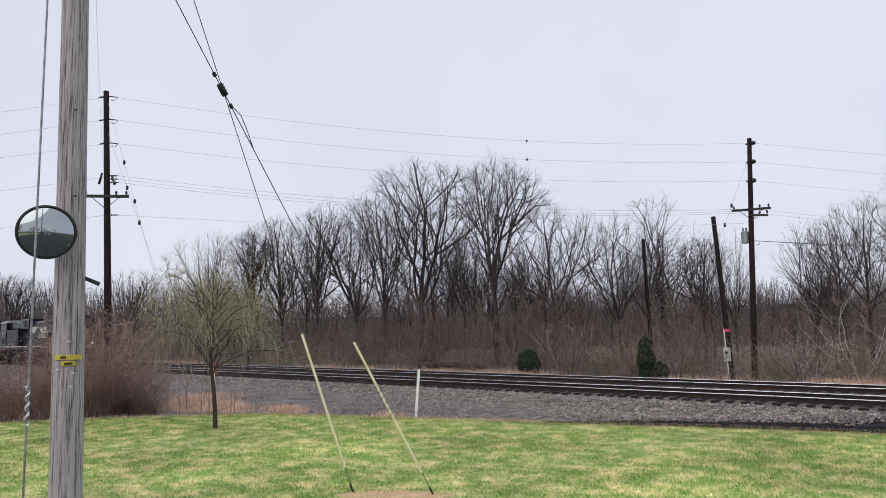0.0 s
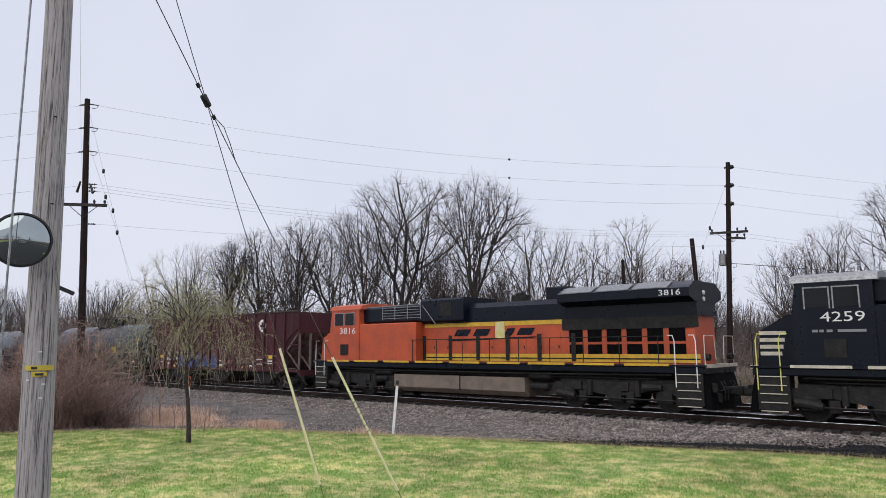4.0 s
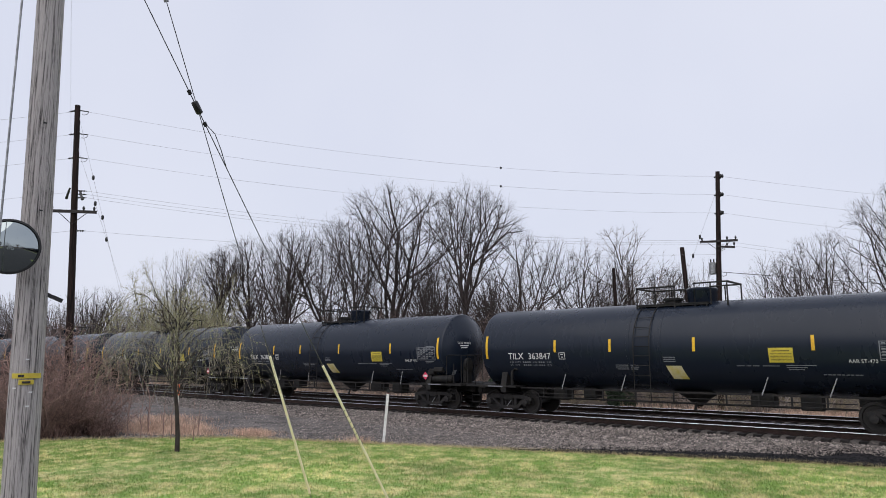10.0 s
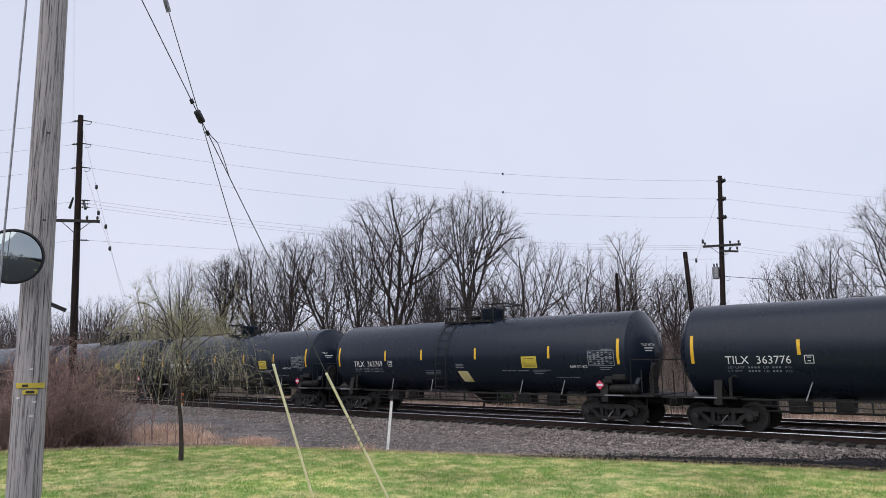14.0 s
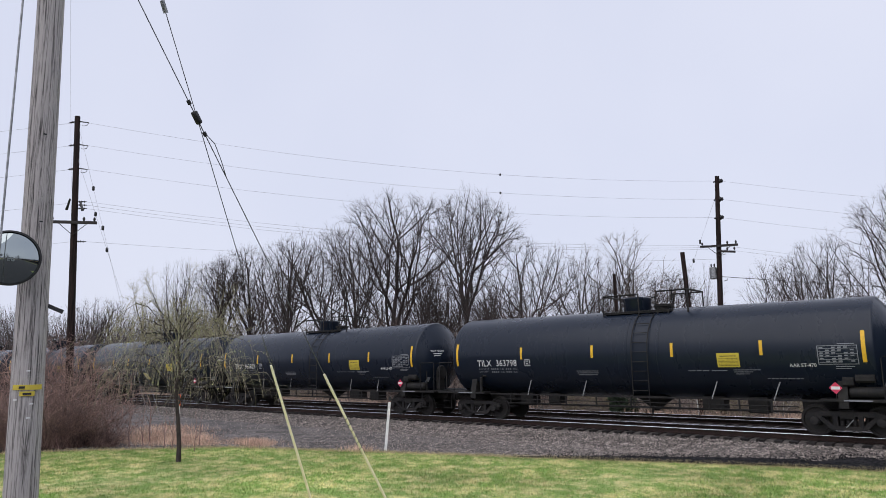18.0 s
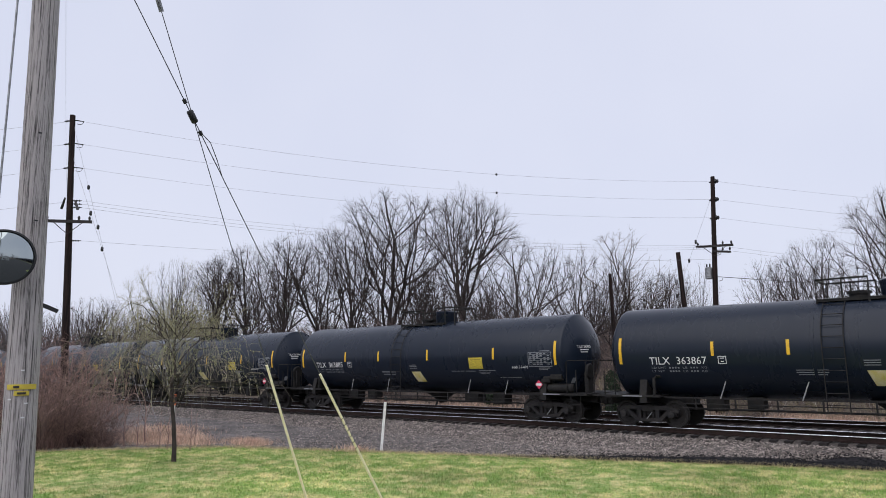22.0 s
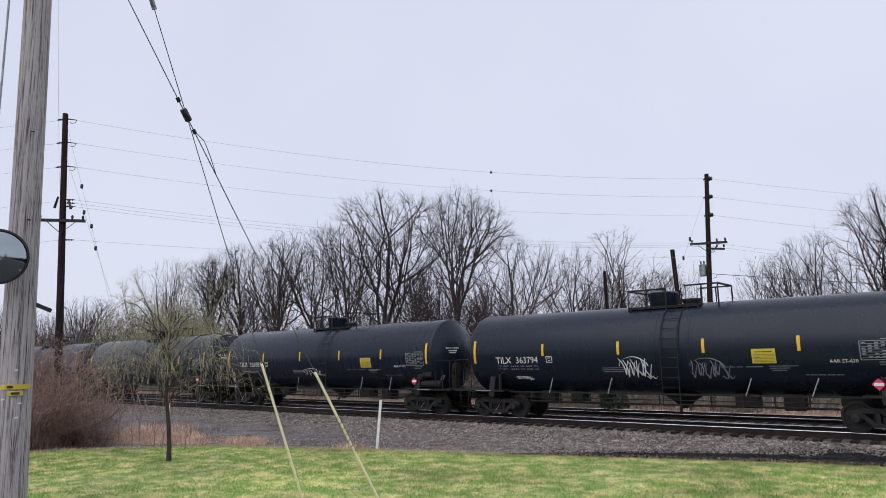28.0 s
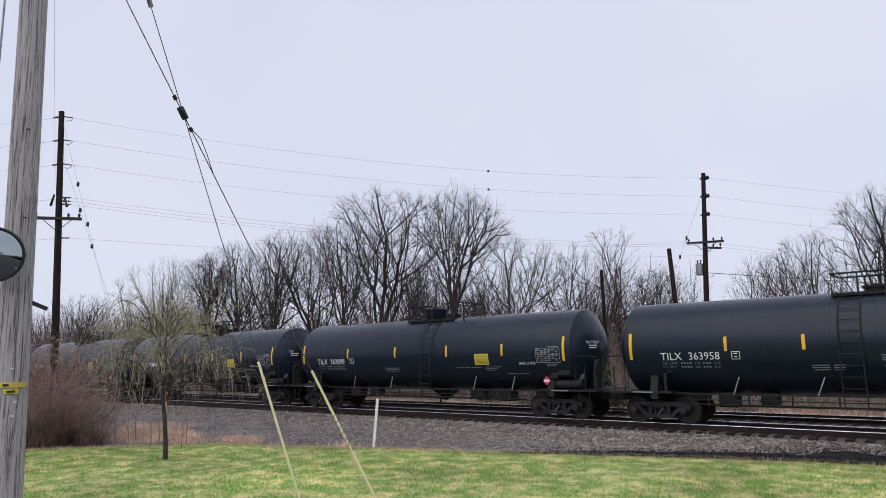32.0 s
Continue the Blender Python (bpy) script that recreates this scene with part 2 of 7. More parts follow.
M_VENT = shader("near-black grille and pilot", (0.0018, 0.002, 0.0025), 0.8, second=(0.004, 0.004, 0.0045), scale=4, bump=0.1, spec=0.08)
M_GRAB = plain("pale yellow handrail paint", (0.70, 0.66, 0.16), 0.5)
M_LAMP = glow("lit headlight", (1.0, 0.97, 0.9), 1.6)
M_MIRROR = plain("mirror glass", (0.36, 0.40, 0.40), 0.05, 1.0)
M_BOX = shader("grey meter box", (0.55, 0.56, 0.56), 0.5, second=(0.45, 0.45, 0.45), scale=6, bump=0)
M_ROAD = shader("asphalt", (0.055, 0.055, 0.058), 0.9, second=(0.04, 0.04, 0.042), scale=1, grain=40, bump=0.3)


# ---- building blocks ----
class Geo:
    """Collects faces; becomes one mesh."""

    def __init__(self):
        self.v, self.f = [], []

    def add(self, verts, faces):
        k = len(self.v)
        self.v += [tuple(p) for p in verts]
        self.f += [tuple(i + k for i in f) for f in faces]
        return self

    def box(self, x0, x1, y0, y1, z0, z1, c=0.0):
        """A box; c: chamfer of its long edges (in the plane across x)."""
        if c <= 0:
            vs = [(x, y, z) for x in (x0, x1) for y in (y0, y1) for z in (z0, z1)]
            return self.add(vs, [(0, 1, 3, 2), (4, 6, 7, 5), (0, 4, 5, 1), (2, 3, 7, 6), (0, 2, 6, 4), (1, 5, 7, 3)])
        prof = [(y0 + c, z0), (y1 - c, z0), (y1, z0 + c), (y1, z1 - c), (y1 - c, z1), (y0 + c, z1), (y0, z1 - c), (y0, z0 + c)]
        return self.prism_x(prof, x0, x1)

    def prism_x(self, prof, x0, x1):
        n = len(prof)
        vs = [(x0, y, z) for y, z in prof] + [(x1, y, z) for y, z in prof]
        return self.add(vs, [tuple(range(n))[::-1], tuple(range(n, 2 * n))] + [(i, (i + 1) % n, n + (i + 1) % n, n + i) for i in range(n)])

    def prism_y(self, prof, y0, y1):
        n = len(prof)
        vs = [(x, y0, z) for x, z in prof] + [(x, y1, z) for x, z in prof]
        return self.add(vs, [tuple(range(n)), tuple(range(n, 2 * n))[::-1]] + [(i, n + i, n + (i + 1) % n, (i + 1) % n) for i in range(n)])

    def tube(self, pts, radii, n=6, caps=True, point=False):
        """A tapered tube along points; point: it ends in a tip."""
        pts = [Vector(p) for p in pts]
        if not hasattr(radii, "__len__"):
            radii = [radii] * len(pts)
        vs, fs = [], []
        for i, p in enumerate(pts):
            d = (pts[min(i + 1, len(pts) - 1)] - pts[max(i - 1, 0)]).normalized()
            a = d.orthogonal().normalized() if abs(d.z) > 0.9 else d.cross(Vector((0, 0, 1))).normalized()
            b = d.cross(a)
            for k in range(n):
                w = 2 * math.pi * k / n
                vs.append(p + radii[i] * (math.cos(w) * a + math.sin(w) * b))
        rows = len(pts) - 1
        if point:
            rows -= 1
            vs = vs[:(rows + 1) * n] + [pts[-1]]
            fs += [(rows * n + k, rows * n + (k + 1) % n, (rows + 1) * n) for k in range(n)]
        for i in range(rows):
            for k in range(n):
                fs.append((i * n + k, i * n + (k + 1) % n, (i + 1) * n + (k + 1) % n, (i + 1) * n + k))
        if caps:
            fs += [tuple(range(n))[::-1], tuple(range((len(pts) - 1) * n, len(pts) * n))]
        return self.add(vs, fs)

    def lathe(self, prof, n, axis="x", at=(0, 0, 0)):
        """Turns a profile of (along, radius) round an axis."""
        vs, fs = [], []
        for s, r in prof:
            for k in range(n):
                w = 2 * math.pi * k / n
                c, d = r * math.cos(w), r * math.sin(w)
                p = {"x": (s, c, d), "y": (c, s, d), "z": (c, d, s)}[axis]
                vs.append((p[0] + at[0], p[1] + at[1], p[2] + at[2]))
        for i in range(len(prof) - 1):
            for k in range(n):
                fs.append((i * n + k, i * n + (k + 1) % n, (i + 1) * n + (k + 1) % n, (i + 1) * n + k))
        fs += [tuple(range(n))[::-1], tuple(range((len(prof) - 1) * n, len(prof) * n))]
        return self.add(vs, fs)

    def mesh(self, name, material, smooth=True):
        me = bpy.data.meshes.new(name)
        me.from_pydata(self.v, [], self.f)
        bm = bmesh.new()
        bm.from_mesh(me)
        bmesh.ops.recalc_face_normals(bm, faces=bm.faces)
        bm.to_mesh(me)
        bm.free()
        me.materials.append(material)
        if smooth:
            me.polygons.foreach_set("use_smooth", [True] * len(me.polygons))
            me.set_sharp_from_angle(angle=radians(38))
        return me


def part(name, g, material, parent, label="", smooth=True):
    """Links a Geo as one mesh object under a thing or a part."""
    ob = new(name, g.mesh(name, material, smooth) if isinstance(g, Geo) else g)
    ob.parent = parent
    if label:
        ob["label"] = label
    return ob


def thing(name, label, category, group="", at=(0, 0, 0), turn=0):
    ob = new(name)
    ob.empty_display_size = 0.2
    ob.matrix_basis = pose(*at, 0, 0, turn)
    return tagged(ob, label, category, group)


def solid(name, g, material, label, category, group="", kind="", at=(0, 0, 0), turn=0, smooth=True):
    ob = new(name, g.mesh(name, material, smooth))
    ob.matrix_basis = pose(*at, 0, 0, turn)
    return tagged(ob, label, category, group, kind)


def stuff_mesh(name, verts, faces, material):
    """A large mesh out of arrays: verts (n, 3), faces (m, 3 or 4)."""
    me = bpy.data.meshes.new(name)
    k = faces.shape[1]
    me.vertices.add(len(verts))
    me.vertices.foreach_set("co", verts.astype(np.float32).ravel())
    me.loops.add(faces.size)
    me.loops.foreach_set("vertex_index", faces.astype(np.int32).ravel())
    me.polygons.add(len(faces))
    me.polygons.foreach_set("loop_start", np.arange(0, faces.size, k, dtype=np.int32))
    me.update(calc_edges=True)
    me.materials.append(material)
    return me


def stems(rng, base, height, lean, radius, segs=4, droop=0.0, wiggle=0.08):
    """Thin three-sided stems from base points: arrays of verts and faces."""
    n = len(base)
    ang = rng.uniform(0, 2 * np.pi, n)
    way = np.stack([np.cos(ang), np.sin(ang)], 1) * lean[:, None]
    rows, rad = [], []
    for i in range(segs + 1):
        f = i / segs
        q = base.copy()
        q[:, :2] += way * (height * f ** 1.5)[:, None] + rng.normal(0, wiggle, (n, 2)) * (height * f)[:, None]
        q[:, 2] += height * (f - droop * f * f)
        rows.append(q)
        rad.append(radius * (1 - 0.8 * f))
    k = np.arange(3) * 2 * np.pi / 3
    verts = np.stack([np.stack([r[:, None, 0] + w[:, None] * np.cos(k), r[:, None, 1] + w[:, None] * np.sin(k), np.repeat(r[:, 2:3], 3, 1)], 2)
                      for r, w in zip(rows, rad)], 1).reshape(-1, 3)
    idx = np.arange(n)[:, None, None] * (segs + 1) * 3
    ring = np.arange(segs)[None, :, None] * 3
    a = idx + ring + np.arange(3)[None, None]
    b = idx + ring + (np.arange(3)[None, None] + 1) % 3
    return verts, np.stack([a, b, b + 3, a + 3], -1).reshape(-1, 4)


# ---- ground, lawn, track bed ----
def sheet(name, xs, ys, height, material, label, category):
    vs = np.array([(x, y, height(x, y)) for x in xs for y in ys])
    n = len(ys)
    fs = np.array([(i * n + j, (i + 1) * n + j, (i + 1) * n + j + 1, i * n + j + 1) for i in range(len(xs) - 1) for j in range(n - 1)])
    me = stuff_mesh(name, vs, fs, material)
    me.polygons.foreach_set("use_smooth", [True] * len(me.polygons))
    return tagged(new(name, me), label, category, kind="structure")


def far_ground(x, y):
    return -0.06 + (0.5 * noise.noise((x * 0.05, y * 0.05, 3)) + 0.3 if 36 < y < 400 else 0) * min(max(y - 36, 0) / 6, 1)


sheet("ground", [-3000, -900, -400, -250] + list(range(-180, 60, 6)) + [60, 120, 400, 900, 3000],
      [-3000, -500, -60, 0, 20, 31, 34, 36] + list(range(39, 110, 6)) + [130, 180, 300, 900, 3000], far_ground, M_GROUND,
      "brown leaf-littered ground reaching to the horizon", "ground")
road_bed = sheet("service_road", [-260 + 4 * i for i in range(90)], [3 + 1.5 * j for j in range(14)],
                 lambda x, y: -0.012 + 0.02 * noise.noise((x * 0.5, y * 0.7, 1)) - (0.3 if x < -33 and y < 9 else 0), M_GRAVEL,
                 "grey gravel service road beside the railway", "gravel road")

BED = ((21.5, -0.03), (22.0, 0.02), (22.6, 0.10), (23.15, 0.20), (23.62, 0.255), (23.86, 0.285), (24.1, 0.335), (26.1, 0.335), (26.5, 0.29), (27.2, 0.30), (27.9, 0.34), (30.7, 0.34),
       (31.2, 0.30), (32.6, 0.0), (33.6, -0.14))
sheet("ballast_bed", [-700 + 20 * i for i in range(28)] + [-140 + 0.5 * i for i in range(330)] + [25 + 25 * i for i in range(28)],
      [y for y, z in BED], lambda x, y: dict(BED)[y] + 0.035 * noise.noise((x * 0.9, y * 1.3, 0)), M_BALLAST,
      "grey crushed-stone ballast bed under two tracks", "ballast")

EDGE = ((60, 22.6), (6, 21.9), (-0.5, 21.6), (-4.7, 20.75), (-10.2, 18.85), (-16.3, 16.7), (-22.7, 14.3), (-26.4, 10.7), (-28.6, 7.8), (-33, 0.5), (-40, -12),
        (-46, -60))


def lawn_edge(x):
    """How far back the lawn reaches at x."""
    return float(np.interp(x, [p[0] for p in EDGE][::-1], [p[1] for p in EDGE][::-1]))


def lawn():
    xs = [-46 + 0.5 * i for i in range(213)]
    vs, fs = [], []
    for x in xs:
        e = lawn_edge(x) + 0.12 * noise.noise((x * 1.7, 0, 5)) + 0.08 * noise.noise((x * 6, 0, 9))
        for k in range(9):
            y = -60 + (e + 60) * (k / 8) ** 0.35
            vs.append((x, y, 0.02 + (0.0 if k == 8 else 0.025 * noise.noise((x * 0.3, y * 0.3, 2)))))
        vs.append((x, e + 0.05, -0.06))
    for i in range(len(xs) - 1):
        fs += [(i * 10 + k, i * 10 + 10 + k, i * 10 + 11 + k, i * 10 + k + 1) for k in range(9)]
    me = stuff_mesh("lawn", np.array(vs), np.array(fs), M_LAWN)
    me.polygons.foreach_set("use_smooth", [True] * len(me.polygons))
    tagged(new("lawn", me), "mown green lawn with yellowed patches, ending at the gravel", "lawn", kind="structure")


lawn()


def blades(name, count, place, low, high, material, label, category, seed, width=0.006):
    """Upright blades as one mesh of narrow triangles."""
    rng = np.random.default_rng(seed)
    p = place(rng, count)
    n = len(p)
    a, h = rng.uniform(0, np.pi, n), rng.uniform(low, high, n)
    d = np.stack([np.cos(a), np.sin(a), np.zeros(n)], 1) * width
    tip = p + np.stack([rng.normal(0, 0.35, n) * h, rng.normal(0, 0.35, n) * h, h], 1)
    verts = np.stack([p - d, p + d, tip], 1).reshape(-1, 3)
    return tagged(new(name, stuff_mesh(name, verts, np.arange(3 * n).reshape(-1, 3), material)), label, category, kind="stuff")


def on_lawn(rng, n):
    x = rng.uniform(-33, 1, n)
    e = np.interp(x, [p[0] for p in EDGE][::-1], [p[1] for p in EDGE][::-1])
    y = e + 0.1 - rng.uniform(0, 1, n) * 13.5
    keep = (y > 3.0) | (x < -20)
    return np.stack([x, y, np.full(n, 0.015)], 1)[keep]


def cinder_strip():
    """Dark cinder spill between lawn and ballast."""
    vs, fs = [], []
    xs = [-12.5 + 0.25 * i for i in range(80)]
    for i, x in enumerate(xs):
        e = lawn_edge(x)
        f = min(1, (x + 12.5) / 5) * (1 if x < 3 else max(0, (7.5 - x) / 4.5))
        w = (1.55 + 0.5 * noise.noise((x * 0.9, 3, 0)) + 0.15 * noise.noise((x * 5, 3, 0))) * f + 0.02
        vs += [(x, e + w * k, 0.014 * (1 - k) + max(0.0, float(np.interp(e + w * k, [b[0] for b in BED], [b[1] for b in BED]))) + 0.05 * (0 < k < 1) + 0.02) for k in (0, 0.12, 0.5, 0.85, 1.0)]
    for i in range(len(xs) - 1):
        fs += [(5 * i + j, 5 * i + 5 + j, 5 * i + 6 + j, 5 * i + 1 + j) for j in range(4)]
    tagged(new("cinder_strip", stuff_mesh("cinder_strip", np.array(vs), np.array(fs), M_COAL)), "black cinder spill along the lawn's edge", "cinders", kind="structure")


cinder_strip()


def on_edge(rng, n):
    x = rng.uniform(-29, 1, n)
    e = np.interp(x, [p[0] for p in EDGE][::-1], [p[1] for p in EDGE][::-1])
    return np.stack([x, e + rng.normal(0.05, 0.13, n), np.zeros(n)], 1)


blades("grass", 240000, on_lawn, 0.022, 0.066, M_GRASS, "short green and straw-coloured grass blades", "grass", 3, 0.013)
blades("edge_grass", 16000, on_edge, 0.04, 0.15, M_STRAW, "dry straw fringe where lawn meets gravel", "grass", 4)


def tufts(rng, n):
    c = np.array([(-27.3, 14.2, 1.1, 0.7), (-25.6, 14.5, 0.6, 0.45), (-29.4, 15.4, 1.3, 0.8), (-24.3, 14.6, 0.35, 0.3), (-23.0, 15.8, 0.55, 0.32), (-22.3, 15.6, 0.3, 0.25), (-31.5, 17.0, 1.3, 0.7),
                  (-26.6, 15.6, 0.5, 0.3), (-17.9, 16.6, 0.35, 0.2)])
    k = rng.choice(len(c), n, p=np.array((26, 10, 20, 4, 14, 5, 12, 6, 3)) / 100)
    return np.stack([c[k, 0] + c[k, 2] * rng.normal(0, 1, n), c[k, 1] + c[k, 3] * rng.normal(0, 1, n), np.zeros(n)], 1)


blades("dry_tufts", 11000, tufts, 0.04, 0.26, M_DRY, "rust-coloured dry grass tufts on the gravel", "dry grass", 5, 0.009)


def far_tufts(rng, n):
    mid = rng.uniform(-90, 8, 26)
    mid[:9] = (-27, -25, -29, -6, -4, -8, -2, -46, -33)
    x = mid[rng.integers(0, 26, n)] + rng.normal(0, 0.9, n)
    return np.stack([x, 34.0 + rng.gamma(2, 1.0, n), np.full(n, -0.1)], 1)


blades("far_dry_grass", 11000, far_tufts, 0.15, 0.6, M_DRY, "pale dry grass beyond the tracks", "dry grass", 6, 0.012)


def stones(name, count, place, low, high, material, label, seed):
    """Loose stones: squashed and skewed octahedra in one mesh."""
    rng = np.random.default_rng(seed)
    p = place(rng, count)
    n = len(p)
    base = np.array([(1, 0, 0), (-1, 0, 0), (0, 1, 0), (0, -1, 0), (0, 0, 1), (0, 0, -1.0)])
    v = base[None] * rng.uniform(low, high, (n, 1, 1)) * rng.uniform(0.6, 1.3, (n, 6, 1)) + rng.normal(0, 0.25, (n, 6, 3)) * low
    v[:, :, 2] *= 0.75
    v += p[:, None]
    tri = np.array([(0, 2, 4), (2, 1, 4), (1, 3, 4), (3, 0, 4), (2, 0, 5), (1, 2, 5), (3, 1, 5), (0, 3, 5)])
    f = (np.arange(n)[:, None, None] * 6 + tri[None]).reshape(-1, 3)
    return tagged(new(name, stuff_mesh(name, v.reshape(-1, 3), f, material)), label, "gravel", kind="stuff")


def on_shoulder(rng, n):
    x = -rng.gamma(2.0, 13, n) + 3
    y = rng.uniform(21.3, 23.75, n)
    keep = ~((x > -11) & (y < np.interp(x, [p[0] for p in EDGE][::-1], [p[1] for p in EDGE][::-1]) + 0.85 + 0.35 * np.sin(x * 1.3)))
    x, y = x[keep], y[keep]
    return np.stack([x, y, np.interp(y, [b[0] for b in BED], [b[1] for b in BED]) + 0.01], 1)


def between_tracks(rng, n):
    x, y = -rng.uniform(-2, 60, n), rng.uniform(26.3, 28.1, n)
    return np.stack([x, y, np.interp(y, [b[0] for b in BED], [b[1] for b in BED])], 1)


def on_service(rng, n):
    x = -rng.gamma(2.2, 9, n) + 2
    e = np.interp(x, [p[0] for p in EDGE][::-1], [p[1] for p in EDGE][::-1])
    y = e + rng.uniform(0, 1, n) * (21.9 - e)
    keep = (x < -11) | (y > e + 1.0)
    return np.stack([x, y, np.zeros(n)], 1)[keep]


def cinders(rng, n):
    x = -rng.gamma(1.7, 4.0, n) + 2.5
    e = np.interp(x, [p[0] for p in EDGE][::-1], [p[1] for p in EDGE][::-1])
    y = e + np.abs(rng.normal(0.1, 0.7, n))
    keep = x > -9.5 - 3 * rng.uniform(0, 1, n) ** 2
    x, y = x[keep], y[keep]
    return np.stack([x, y, np.maximum(0, np.interp(y, [b[0] for b in BED], [b[1] for b in BED])) + 0.075], 1)


stones("ballast_stones", 30000, on_shoulder, 0.018, 0.044, M_STONE, "loose grey and buff ballast stones", 11)
stones("ballast_between", 4000, between_tracks, 0.016, 0.034, M_STONE, "loose ballast stones between the tracks", 12)
stones("road_gravel", 30000, on_service, 0.012, 0.034, M_STONE, "small loose gravel on the service road", 13)
stones("cinders", 16000, cinders, 0.012, 0.034, M_COAL, "black cinder spill along the lawn", 14)


# ---- tracks ----
def rail_mesh(x0, x1):
    web, head = Geo(), Geo()
    web.prism_x([(-0.07, -0.18), (0.07, -0.18), (0.07, -0.165), (0.012, -0.14), (0.012, -0.045), (0.036, -0.035), (0.036, -0.006), (-0.036, -0.006), (-0.036, -0.035),
                 (-0.012, -0.045), (-0.012, -0.14), (-0.07, -0.165)], x0, x1)
    head.prism_x([(-0.0375, -0.020), (0.0375, -0.020), (0.0368, -0.011), (0.031, -0.0035), (0.020, -0.0008), (0.0, 0.0), (-0.020, -0.0008), (-0.031, -0.0035), (-0.0368, -0.011)], x0, x1)
    return web.mesh("rail", M_RAIL, False), head.mesh("running_surface", M_HEAD, True)


RAILMESH = rail_mesh(-700, 640)
TIE = Geo().box(-0.115, 0.115, -1.30, 1.30, -0.18, 0.0, 0).mesh("tie", M_TIE, False)
for line, label in ((NEAR, "near railway track, two rusty rails on wooden ties"), (FAR, "far railway track, two rusty rails on wooden ties")):
    track = tagged(thing("track", label, "track", "railway tracks", (0, line, RAIL)), kind="structure")
    for side in (-0.753, 0.753):
        r = part("rail", RAILMESH[0], None, track)
        r.location.y = side
        h = part("running_surface", RAILMESH[1], None, r, "polished bright rail head")
    rng = random.Random(int(line))
    for i in range(146):
        t = part("tie", TIE, None, track)
        t.location = (3 - 0.495 * i + rng.uniform(-0.03, 0.03), rng.uniform(-0.06, 0.06), -0.187 + rng.uniform(-0.012, 0))
        t.rotation_euler.z = rng.uniform(-0.02, 0.02)
    rest = Geo()
    for i in list(range(146, 900)) + list(range(-500, 0)):
        x = 3 - 0.495 * i
        rest.box(x - 0.115, x + 0.115, -1.3, 1.3, -0.36, -0.187)
    tagged(part("distant_ties", rest, M_TIE, track, "", False), kind="stuff")
    plates = Geo()
    for i in range(146):
        for side in (-0.753, 0.753):
            x = 3 - 0.495 * i
            plates.box(x - 0.10, x + 0.10, side - 0.18, side + 0.18, -0.192, -0.178)
    tagged(part("tie_plates", plates, M_RAIL, track, "", False), kind="stuff")


# ---- poles, wires, mirror ----
def wire(name, a, b, sag, radius, material, label, n=14, group="overhead wires"):
    a, b = Vector(a), Vector(b)
    pts = [a.lerp(b, i / n) - Vector((0, 0, 4 * sag * (i / n) * (1 - i / n))) for i in range(n + 1)]
    return solid(name, Geo().tube(pts, radius, 5), material, label, "wire", group)


